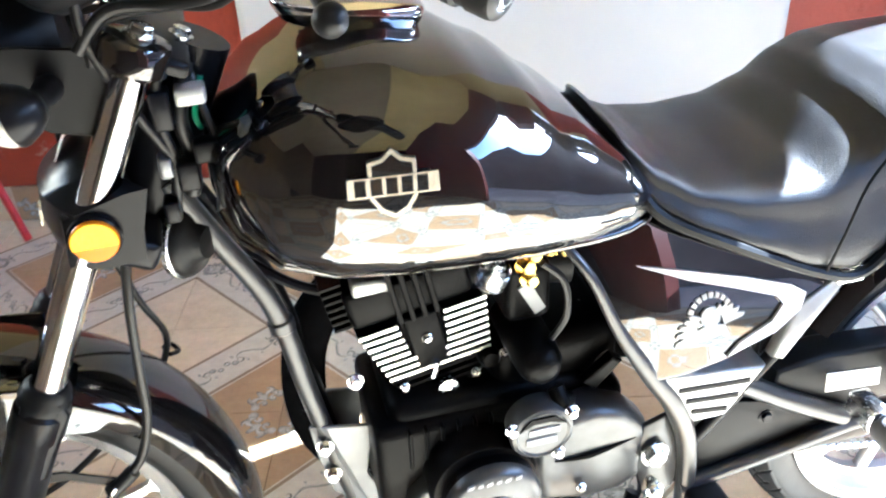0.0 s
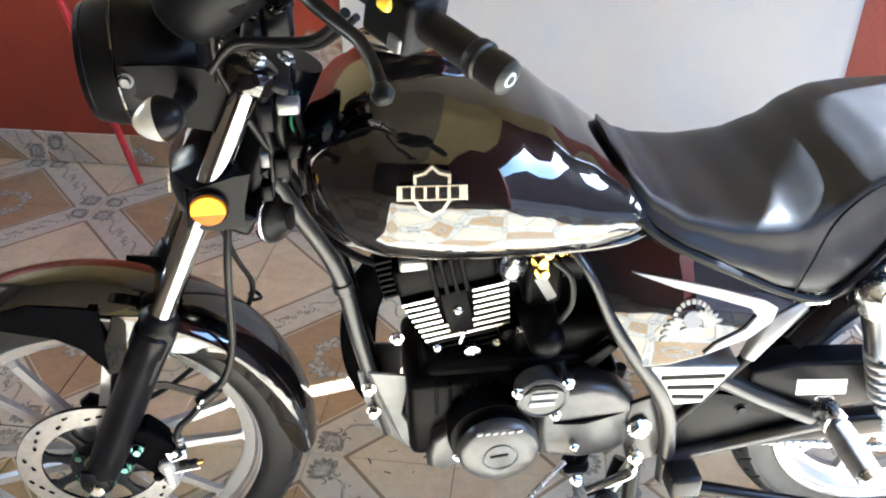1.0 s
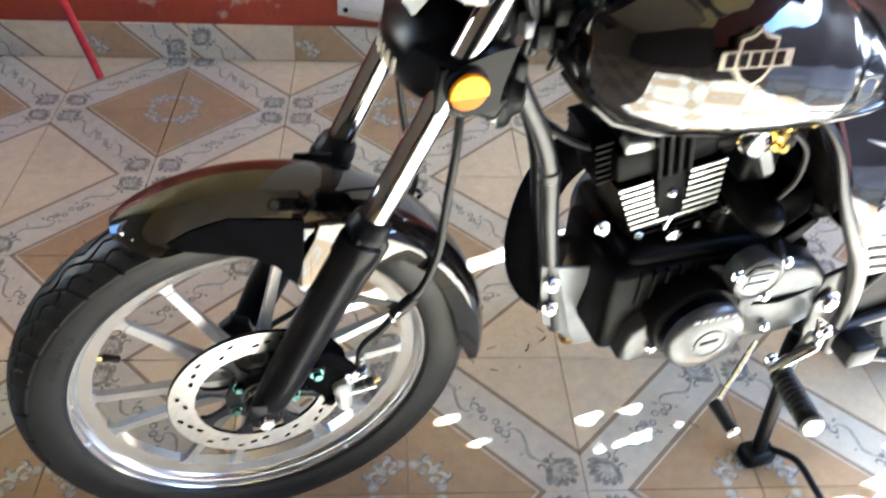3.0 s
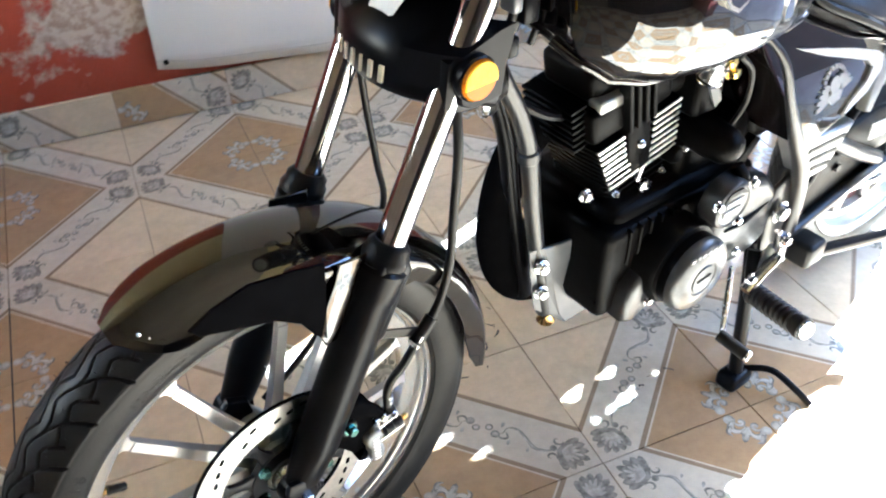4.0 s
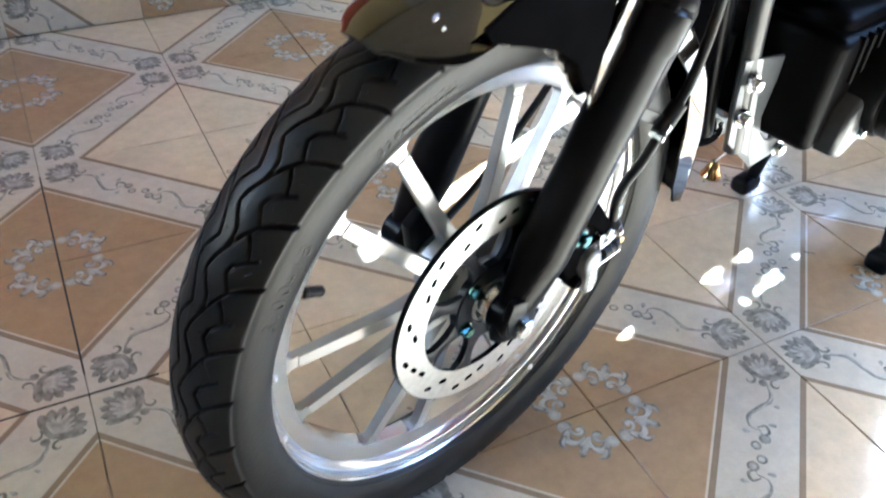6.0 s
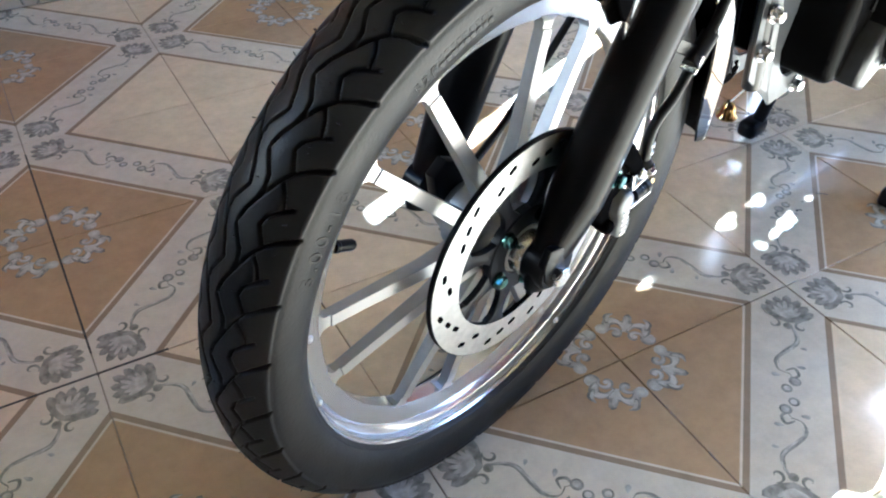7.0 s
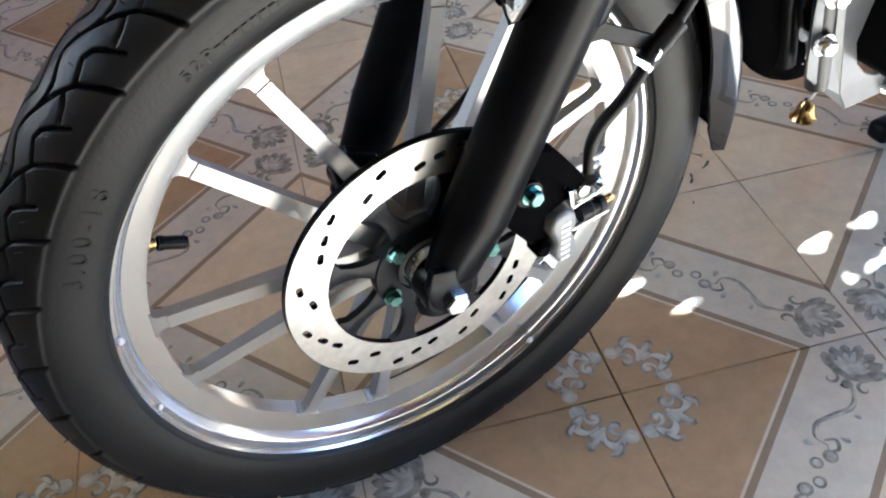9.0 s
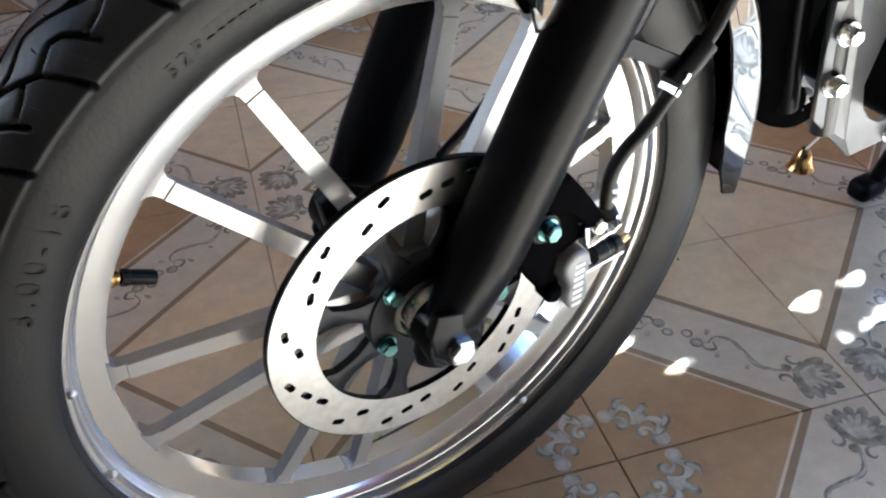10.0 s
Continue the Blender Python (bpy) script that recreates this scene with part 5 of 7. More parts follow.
# raised crease along the near skirt, broad towards the fork
loops = []
for i in range(13):
    t = i / 12
    a = radians(94.0 - 16.5 * t)
    r, h = 0.3060, 0.0012 + 0.0085 * t
    e = Vector((math.cos(a), 0, math.sin(a)))
    o = Vector((0, 0, AXLE))
    loops.append([o + e * (r + h) + Vector((0, -0.0585, 0)), o + e * r + Vector((0, -(0.0615 + 0.004 * t), 0)), o + e * (r - 0.003) + Vector((0, -(0.0615 + 0.004 * t), 0)), o + e * (r - 0.004) + Vector((0, -0.0580, 0))])
bm = bmesh.new()
rings(bm, loops)
part("fender_crease", finish(bm), GLOSS_BLACK, front_fender, smooth=25)

# speedometer drive on the far end of the axle
steer("speedometer_drive", plate([(-0.036, 0.345), (-0.020, 0.358), (0.004, 0.345), (0.012, 0.300), (0.0, 0.276), (-0.016, 0.284), (-0.030, 0.312)], 0.040, 0.054, 0.004, 2), SATIN_BLACK, "black speedometer drive beside the hub", 45)

# caliper: bracket, body, peanut-shaped silver cap, pins, bleed nipple and hose end
CALIPER_GREY = mat("caliper_grey", (0.19, 0.195, 0.205), 0.45, metal=0.25, vary=0.1, scale=60)
cal = steer("brake_caliper", plate([(0.0735, 0.390), (0.086, 0.3925), (0.0985, 0.3775), (0.110, 0.358), (0.1085, 0.3285), (0.100, 0.325), (0.0905, 0.321), (0.089, 0.306), (0.094, 0.296), (0.092, 0.281), (0.084, 0.284), (0.0735, 0.301), (0.058, 0.322), (0.0485, 0.337), (0.0505, 0.355), (0.0595, 0.371)], -0.072, -0.040, 0.005, 3), FLAT_BLACK, "black single-piston brake caliper", 45)
part("caliper_arm", plate([(0.070, 0.3965), (0.088, 0.3935), (0.1005, 0.378), (0.1155, 0.3575), (0.1225, 0.344), (0.1165, 0.3385), (0.108, 0.343), (0.097, 0.356), (0.086, 0.366), (0.068, 0.372)], -0.079, -0.066, 0.004, 3), FLAT_BLACK, cal, smooth=45)
part("caliper_bracket", plate([(0.030, 0.302), (0.044, 0.300), (0.060, 0.318), (0.075, 0.352), (0.072, 0.372), (0.054, 0.372), (0.036, 0.345), (0.026, 0.318)], -0.062, -0.052, 0.003, 2), FLAT_BLACK, cal, smooth=45)
cap_pts = [(0.0905, 0.3225), (0.0965, 0.3272), (0.1045, 0.3268), (0.1110, 0.3215), (0.1132, 0.3130), (0.1112, 0.3045), (0.1100, 0.3000), (0.1128, 0.2935), (0.1145, 0.2850), (0.1125, 0.2765), (0.1060, 0.2712), (0.0985, 0.2735), (0.0938, 0.2810), (0.0935, 0.2890), (0.0950, 0.2955), (0.0930, 0.3020), (0.0895, 0.3085), (0.0885, 0.3160)]
cap = part("piston_cap", plate(cap_pts, -0.081, -0.050, 0.004, 3), CALIPER_GREY, cal, "silver peanut-shaped caliper cap", smooth=45)
for k in range(7):
    z = 0.2765 + 0.0062 * k
    part("cap_mark", plate([(0.0985 - 0.0002 * k, z), (0.1068 - 0.0002 * k, z + 0.0006), (0.1070 - 0.0002 * k, z + 0.0034), (0.0987 - 0.0002 * k, z + 0.0028)], -0.0816, -0.0800), WHITE_LABEL, cap)
part("caliper_bolt", hexbolt((0.0685, -0.0785, 0.361), (0.05, -1, 0.0), 0.0064, 0.010, 1.3), GREEN_BOLT, cal, "greenish zinc caliper bolt")
part("bolt_sleeve", turned([(0.0, 0.0), (0.011, 0.0), (0.011, -0.016), (0.0, -0.016)], (0.0685, -0.0640, 0.361), (0.05, 1, 0), 18), MATTE_PLASTIC, cal, smooth=40)
part("caliper_bolt", hexbolt((0.0400, -0.0640, 0.3125), (0.05, -1, 0.0), 0.0064, 0.010, 1.3), GREEN_BOLT, cal)
part("bolt_sleeve", turned([(0.0, 0.0), (0.0105, 0.0), (0.0105, -0.012), (0.0, -0.012)], (0.0400, -0.0530, 0.3125), (0.05, 1, 0), 18), MATTE_PLASTIC, cal, smooth=40)
part("pad_pin", tube([(0.1095, -0.076, 0.3255), (0.1310, -0.076, 0.3308)], 0.0026, 10, 1), STEEL, cal, smooth=60)
part("pad_pin", tube([(0.1085, -0.076, 0.3010), (0.1457, -0.076, 0.3052)], 0.0026, 10, 1), STEEL, cal, smooth=60)
part("pin_plate", plate([(0.1040, 0.3450), (0.1078, 0.3440), (0.1100, 0.3290), (0.1068, 0.3285)], -0.0790, -0.0700, 0.0006, 1), STEEL, cal)
part("pin_eye", turned([(0.0, -0.002), (0.0045, -0.002), (0.0058, 0.0), (0.0058, 0.006), (0.0, 0.006)], (0.1158, -0.080, 0.3425), (0.0, 1, 0), 18), STEEL, cal, smooth=40)
part("bleed_nipple", turned([(0.0, 0.0), (0.0075, 0.0), (0.0078, 0.010), (0.0062, 0.012), (0.0062, 0.016), (0.0076, 0.018), (0.0070, 0.024), (0.0, 0.026)], (0.1185, -0.074, 0.3125), (1, 0, 0.01), 16), HOSE, cal, "black rubber bleed cap", smooth=30)
part("bleed_tip", turned([(0.0, 0.0), (0.0035, 0.0), (0.0035, 0.006), (0.0025, 0.008), (0.0, 0.008)], (0.1440, -0.074, 0.3145), (1, 0, 0.1), 10), BRASS, cal, smooth=40)
part("banjo", turned([(0.0, -0.004), (0.0072, -0.004), (0.0078, 0.0), (0.0072, 0.005), (0.0, 0.005)], (0.1255, -0.074, 0.348), (0.3, -0.6, -0.7), 16), HOSE, cal, smooth=40)
part("banjo_bolt", hexbolt((0.1265, -0.078, 0.3445), (0.35, -0.6, -0.7), 0.0052, 0.008), STEEL, cal)
for z in (0.3575, 0.3655):
    part("crimp_ring", turned([(0.0045, 0.0), (0.0056, 0.001), (0.0056, 0.004), (0.0045, 0.005)], (0.1268, -0.074, z), (0.1, 0, 1), 14), CAST, cal, smooth=40)
part("lower_boot", turned([(0.0, 0.0), (0.0075, 0.0), (0.0075, -0.012), (0.005, -0.015), (0.0, -0.015)], (0.0845, -0.064, 0.2925), (0, 1, 0), 16), FLAT_BLACK, cal, smooth=40)
part("axle_pad", plate([(-0.016, 0.3275), (0.004, 0.3225), (0.015, 0.3130), (0.018, 0.296), (0.010, 0.282), (-0.008, 0.280), (-0.018, 0.292), (-0.021, 0.31)], -0.0830, -0.0740, 0.002, 2), SATIN_BLACK, cal, smooth=45)

for sgn in (-1, 1):
    part("fender_bolt", dome((0.115, sgn * 0.063, 0.52), (0, sgn, 0), 0.006, 0.005), STEEL, front_fender)
    STEER_SIDE = STEER if sgn < 0 else STEER_FAR
    steer("fork_shroud", plate([(0.118, 0.585), (0.150, 0.590), (0.158, 0.560), (0.118, 0.485), (0.095, 0.478), (0.088, 0.500), (0.102, 0.545)], *sorted((sgn * 0.060, sgn * 0.088)), 0.006, 2), SATIN_BLACK, "black fork leg brace", 45).matrix_local = STEER_SIDE
part("fender_rivet", dome((-0.1140, -0.0590, 0.6190), (-0.4, -0.8, 0.4), 0.0016, 0.0012), STEEL, front_fender)
part("fender_rivet", dome((-0.1060, -0.0590, 0.6095), (-0.4, -0.8, 0.3), 0.0010, 0.001), STEEL, front_fender)

# --- tank badge: chrome shield and banner with plain bars ---
BADGE = Matrix.Translation((0.484, -0.1795, 0.812)) @ Matrix.Diagonal((1.2, 1, 1.2, 1)) @ Matrix.Rotation(radians(-5), 4, "Z") @ Matrix.Rotation(radians(-8), 4, "X")


def badge(poly, y0, y1, material, name, parent, label=""):
    bm = plate(poly, y0, y1)
    bmesh.ops.transform(bm, matrix=BADGE, verts=bm.verts)
    return part(name, bm, material, parent, label)


BADGE_SILVER = mat("bright_badge_silver", (0.40, 0.375, 0.32), 0.25, metal=0.85, vary=0.1, scale=80)
shield = [(-0.0165, 0.016), (-0.007, 0.018), (0.0, 0.0245), (0.007, 0.018), (0.0165, 0.016), (0.0165, -0.010), (0.010, -0.020), (0.0, -0.0255), (-0.010, -0.020), (-0.0165, -0.010)]
badge(shield, -0.0030, 0.006, BADGE_SILVER, "tank_badge", tank, "chrome shield badge with a banner")
badge([(x * 0.83, z * 0.85) for x, z in shield], -0.0036, -0.0020, GLOSS_BLACK, "badge_field", tank)
badge([(-0.031, 0.006), (-0.0315, -0.0085), (-0.0165, -0.0085), (0.0165, -0.0085), (0.0315, -0.0085), (0.031, 0.006)], -0.0042, -0.0015, BADGE_SILVER, "badge_banner", tank)
for k, x in enumerate((-0.0225, -0.0115, -0.001, 0.0095, 0.0200)):
    badge([(x - 0.0038, -0.0068), (x + 0.0038, -0.0068), (x + 0.0038, 0.0045), (x - 0.0038, 0.0045)], -0.0048, -0.0030, GLOSS_BLACK, "badge_bar", tank)
# fuel cap and side trim on the crest
loops = []
for f, h in ((0.90, -0.014), (0.97, -0.006), (1.0, -0.001), (1.0, 0.003), (0.95, 0.0075), (0.78, 0.0110), (0.45, 0.0130)):
    loops.append([Vector((0.486 + 0.071 * f * math.copysign(abs(math.cos(u)) ** 0.8, math.cos(u)), 0.036 * f * math.sin(u), 0.9045 + h - 0.16 * 0.071 * f * math.cos(u))) for u in [2 * math.pi * k / 40 for k in range(40)]])
bm = bmesh.new()
rings(bm, loops)
part("fuel_cap", finish(bm), CHROME, tank, "long chrome fuel cap cover", smooth=50)

# side panel emblem: winged round mark as plain shapes
for sgn in (-1, 1):
    for k in range(5):
        a = radians((200 - 13 * k) if sgn < 0 else (8 + 13 * k))
        r0, r1 = 0.016, 0.043 - 0.004 * k - (0.004 if sgn > 0 else 0)
        e, q = Vector((math.cos(a), math.sin(a))), Vector((-math.sin(a), math.cos(a)))
        o = Vector((0.826, 0.556))
        poly = [o + e * r0 - q * 0.0035, o + e * r1 - q * 0.0015, o + e * (r1 + 0.003) + q * 0.002, o + e * (r1 - 0.008) + q * 0.005, o + e * r0 + q * 0.0045]
        part("wing_feather", leaned(plate([(p.x, p.y) for p in poly], -0.1498 - 0.0003 * k, -0.1470)), CAST, panel)
part("wing_body", leaned(plate([(0.808, 0.552), (0.826, 0.558), (0.844, 0.554), (0.838, 0.544), (0.820, 0.540)], -0.1502, -0.1470)), CAST, panel, "silver winged round mark")
for k in range(9):
    a0 = 12 + 17.5 * k
    part("ring_bar", leaned(plate(arc(0.826, 0.566, 0.0275, a0, a0 + 12, 3) + arc(0.826, 0.566, 0.0215, a0 + 12, a0, 3), -0.1503, -0.1470)), CAST, panel)
part("mark_core", leaned(plate(arc(0.826, 0.566, 0.012, 0, 330, 11), -0.1507, -0.1480)), GREY_PRINT, panel)
part("panel_tab", leaned(plate([(0.935, 0.560), (0.985, 0.585), (0.990, 0.575), (0.915, 0.500), (0.900, 0.505)], -0.1515, -0.135, 0.003, 2)), CAST, panel, smooth=45)

# --- pegs, gear lever, stand ---
def rubber_peg(name, a, b, r, label, material=HOSE):
    a, b = Vector(a), Vector(b)
    d = (b - a).normalized()
    Lp = (b - a).length
    prof = [(0.0, 0.0), (r * 0.8, 0.0), (r, 0.006)]
    for k in range(9):
        h = 0.010 + (Lp - 0.022) * k / 9
        prof += [(r, h), (r * 0.88, h + 0.003), (r * 0.88, h + 0.005)]
    prof += [(r, Lp - 0.010), (r * 0.95, Lp), (0.0, Lp)]
    peg = part(name, turned(prof, a, d, 18), material, bike, label, smooth=30)
    part("peg_end", turned([(0.0, 0), (r * 0.8, 0), (r * 0.75, 0.005), (0.0, 0.006)], b, d, 16), STEEL, peg, smooth=40)
    return peg


rubber_peg("foot_peg", (0.742, -0.152, 0.246), (0.711, -0.262, 0.270), 0.0180, "ribbed black rubber foot peg")
rubber_peg("foot_peg", (0.790, 0.165, 0.318), (0.760, 0.275, 0.300), 0.0165, "ribbed black rubber foot peg")
PEG_GREY = mat("worn_peg_grey", (0.11, 0.11, 0.115), 0.38, metal=0.2, vary=0.25, scale=40, rough_vary=0.1, bump=0.2, bump_scale=300)
pa, pb = Vector((1.038, -0.195, 0.402)), Vector((1.046, -0.285, 0.390))
Lp = (pb - pa).length
pp = part("passenger_peg", turned([(0.0, 0.0), (0.016, 0.0), (0.0185, 0.004), (0.0190, 0.03), (0.0185, Lp - 0.014), (0.0, Lp - 0.014)], pa, (pb - pa).normalized(), 24), PEG_GREY, bike, "dark grey passenger foot peg with an alloy end", smooth=40)
part("peg_cap", turned([(0.0, Lp - 0.016), (0.0178, Lp - 0.015), (0.0180, Lp - 0.006), (0.015, Lp), (0.0, Lp + 0.001)], pa, (pb - pa).normalized(), 24), STEEL, pp, smooth=40)
part("peg_hinge", box(1.022, 1.052, -0.196, -0.150, 0.388, 0.420, 0.006, 2), STEEL, pp, smooth=45)
part("stand_stop", box(0.825, 0.872, -0.185, -0.140, 0.262, 0.305, 0.008, 2), HOSE, bike, "black rubber stand stop", smooth=50)
part("peg_plate", plate([(0.815, 0.40), (0.855, 0.425), (0.92, 0.41), (1.03, 0.352), (1.06, 0.335), (1.03, 0.318), (0.845, 0.290), (0.822, 0.298)], -0.128, -0.118, 0.003, 2), MATTE_PLASTIC, bike, "dark frame side plate", smooth=45)
part("plate_bolt", hexbolt((0.932, -0.128, 0.383), (0, -1, 0), 0.007, 0.006), SATIN_BLACK, bike)
part("plate_rail", tube([(0.822, -0.135, 0.300), (0.92, -0.135, 0.318), (1.04, -0.138, 0.345), (1.075, -0.14, 0.352)], 0.010, 12), FRAME, bike, "grey lower side rail", smooth=60)
part("plate_rail", tube([(0.885, -0.132, 0.452), (0.96, -0.134, 0.405), (1.04, -0.136, 0.362)], 0.013, 12), FRAME, bike, "grey upper side rail", smooth=60)
part("pivot_bolt", hexbolt((0.779, -0.138, 0.374), (0, -1, 0), 0.013, 0.012), STEEL, bike, "large steel pivot bolt")
part("frame_plate", plate([(0.765, 0.415), (0.805, 0.43), (0.822, 0.37), (0.815, 0.30), (0.775, 0.29), (0.760, 0.35)], -0.132, -0.124, 0.002, 1), FRAME, bike, smooth=45)
GEAR = part("gear_lever", tube([(0.769, -0.158, 0.350), (0.772, -0.159, 0.325), (0.768, -0.160, 0.306), (0.740, -0.161, 0.290), (0.706, -0.161, 0.273)], [0.011, 0.010, 0.011, 0.009, 0.010], 12, 6, 0.6), CHROME, bike, "chrome gear lever with a rubber toe", smooth=60)
part("gear_rod", tube([(0.672, -0.150, 0.330), (0.640, -0.172, 0.318), (0.582, -0.212, 0.297)], 0.0042, 8), STEEL, GEAR)
part("gear_toe", tube([(0.582, -0.208, 0.296), (0.587, -0.252, 0.289)], 0.009, 12, 1), HOSE, GEAR, smooth=60)
part("toe_end", turned([(0.0, 0.0), (0.0085, 0.0), (0.008, 0.004), (0.0, 0.005)], (0.587, -0.252, 0.289), (0.1, -1, -0.15), 14), STEEL, GEAR, smooth=40)
part("peg_bracket", tube([(0.765, -0.128, 0.300), (0.752, -0.140, 0.272), (0.742, -0.154, 0.247)], 0.011, 12), SATIN_BLACK, bike, smooth=60)
part("peg_stay", tube([(0.772, -0.150, 0.318), (0.760, -0.150, 0.285), (0.744, -0.150, 0.252)], 0.008, 10), CAST, bike, smooth=60)
part("gear_bolt", hexbolt((0.770, -0.163, 0.342), (0, -1, 0), 0.008, 0.010), STEEL, GEAR)
part("gear_bolt", hexbolt((0.685, -0.172, 0.318), (0, -1, 0), 0.007, 0.010), STEEL, GEAR)
STAND = part("centre_stand", tube([(0.795, -0.105, 0.29), (0.790, -0.125, 0.18), (0.783, -0.148, 0.03)], 0.012, 12), SATIN_BLACK, bike, "black centre stand standing on the tiles", smooth=60)
part("stand_foot", box(0.755, 0.812, -0.168, -0.128, 0.003, 0.036, 0.010, 3), SATIN_BLACK, STAND, smooth=50)
part("stand_tang", tube([(0.800, -0.150, 0.030), (0.822, -0.19, 0.045), (0.832, -0.235, 0.030), (0.842, -0.262, 0.010)], 0.006, 10), SATIN_BLACK, STAND, smooth=60)
part("stand_leg", tube([(0.825, 0.075, 0.29), (0.812, 0.086, 0.18), (0.785, 0.102, 0.03)], 0.011, 12), SATIN_BLACK, STAND, smooth=60)
part("stand_foot", box(0.752, 0.802, 0.088, 0.122, 0.006, 0.036, 0.010, 3), SATIN_BLACK, STAND, smooth=50)
part("side_stand", tube([(0.865, -0.165, 0.268), (0.95, -0.172, 0.245), (1.06, -0.180, 0.215), (1.135, -0.185, 0.198)], [0.011, 0.0105, 0.010, 0.0085], 12), SATIN_BLACK, bike, "black folded side stand with a chrome foot", smooth=60)
part("side_stand_foot", tube([(1.12, -0.185, 0.203), (1.155, -0.195, 0.192), (1.165, -0.215, 0.185)], 0.010, 10), CHROME, bike, smooth=60)

# --- rear end ---
RX, RY, RZ = 1.27, -0.03, 0.004
rear = part("rear_wheel", turned([(0.0, -0.06), (0.03, -0.06), (0.045, -0.04), (0.05, 0.04), (0.03, 0.06), (0.0, 0.06)], (0, 0, AXLE), (0, 1, 0), 32), CAST, bike, "silver cast alloy rear wheel", smooth=40, m=Matrix.Translation((RX, RY, RZ)))
part("rim", make_rim(AXLE, 0.040), ALLOY, rear, smooth=35)
mesh_part("tyre", tyre_mesh(AXLE, 0.3, 1020, 56), RUBBER, rear)
for k in range(12):
    a = radians(30 * k + 12)
    po = Vector((0.203 * math.cos(a), 0, AXLE + 0.203 * math.sin(a)))
    pi = Vector((0.04 * math.cos(a), 0, AXLE + 0.04 * math.sin(a)))
    part("spoke", tube([pi, pi.lerp(po, 0.5), po], 0.011, 8, 1), ALLOY, rear, smooth=60)
part("sprocket", turned([(0.03, -0.062), (0.088, -0.062), (0.092, -0.060), (0.088, -0.056), (0.03, -0.056)], (0, 0, AXLE), (0, 1, 0), 44), STEEL, rear, "steel chain sprocket")
bm = bmesh.new()
for k in range(38):
    f = k / 37
    x, z = 0.76 + (RX - 0.76) * f, 0.318 + (0.215 - 0.318) * f
    block(bm, x - 0.0055, x + 0.0055, -0.098, -0.086, z - 0.005, z + 0.005, 0.0015, 1)
part("drive_chain", finish(bm), STEEL, bike, "steel drive chain", kind="stuff")
part("swing_arm", box(0.80, 1.30, -0.125, -0.095, 0.292, 0.335, 0.008, 2), SATIN_BLACK, bike, "black swing arm", smooth=50)
part("swing_arm_far", box(0.86, 1.30, 0.115, 0.138, 0.292, 0.335, 0.008, 2), SATIN_BLACK, bike, smooth=50)
guard = part("chain_guard", plate([(0.935, 0.452), (1.00, 0.462), (1.12, 0.452), (1.28, 0.438), (1.34, 0.425), (1.34, 0.375), (1.20, 0.372), (1.10, 0.366), (0.98, 0.366), (0.93, 0.39)], -0.128, -0.085, 0.006, 2), MATTE_PLASTIC, bike, "black chain guard with a white label", smooth=45)
part("label", plate([(1.006, 0.432), (1.083, 0.424), (1.087, 0.396), (1.010, 0.402)], -0.1298, -0.127), WHITE_LABEL, guard, "white printed label")
part("rear_axle", hexbolt((RX, RY - 0.10, AXLE), (0, -1, 0), 0.013, 0.014), STEEL, bike)
part("chain_adjuster", plate([(1.20, 0.335), (1.33, 0.33), (1.34, 0.295), (1.22, 0.285)], -0.138, -0.126, 0.003, 2), STEEL, bike, smooth=45)
SHOCK_GREY = mat("shock_chrome", (0.09, 0.092, 0.095), 0.24, metal=0.9, vary=0.05, scale=20, rough_vary=0.02)
SPRING = mat("spring_steel", (0.24, 0.24, 0.24), 0.35, metal=0.6, vary=0.05, scale=20)
for sgn in (-1, 1):
    yo = 0.0 if sgn < 0 else 0.032
    top, bot = Vector((1.052, sgn * 0.165 + yo, 0.618)), Vector((1.165, sgn * 0.150 + yo, 0.335))
    d = (bot - top).normalized()
    Ls = (bot - top).length
    sh = part("rear_shock", turned([(0.0, -0.006), (0.024, -0.006), (0.029, 0.004), (0.029, 0.030), (0.0255, 0.034), (0.0255, 0.115), (0.0, 0.116)], top, d, 28), SHOCK_GREY, bike, "chrome rear shock absorber with a coil spring", smooth=40)
    part("shock_cap", turned([(0.0, -0.012), (0.020, -0.010), (0.0285, -0.002), (0.0300, 0.010), (0.0300, 0.030), (0.0, 0.031)], top, d, 28), STEEL, sh, smooth=40)
    part("shock_rod", turned([(0.0, 0.10), (0.010, 0.10), (0.010, Ls), (0.0, Ls)], top, d, 16), CHROME, sh, smooth=40)
    side = d.orthogonal().normalized()
    fw = d.cross(side)
    coil = [top + d * (0.116 + 0.100 * i / 96) + (side * math.cos(2 * math.pi * i / 18) + fw * math.sin(2 * math.pi * i / 18)) * 0.0225 for i in range(97)]
    part("coil_spring", tube(coil, 0.0055, 8, 1), SPRING, sh, "white steel coil spring", smooth=60)
    part("shock_foot", turned([(0.0, Ls - 0.07), (0.021, Ls - 0.07), (0.022, Ls - 0.055), (0.014, Ls - 0.04), (0.013, Ls), (0.0, Ls)], top, d, 20), STEEL, sh, smooth=40)
    part("shock_nut", hexbolt(top + Vector((0, sgn * 0.028, 0.008)), (0, sgn, 0.2), 0.011, 0.012), STEEL, sh)
rf = []
for i in range(25):
    t = i / 24
    rf.append((150 - t * 130, 0.345, 0.085 - 0.01 * t, 0.04))
part("rear_fender", fender(AXLE + 0.02, rf), GLOSS_BLACK, bike, "black rear fender", smooth=50, m=Matrix.Translation((RX, RY, RZ)))
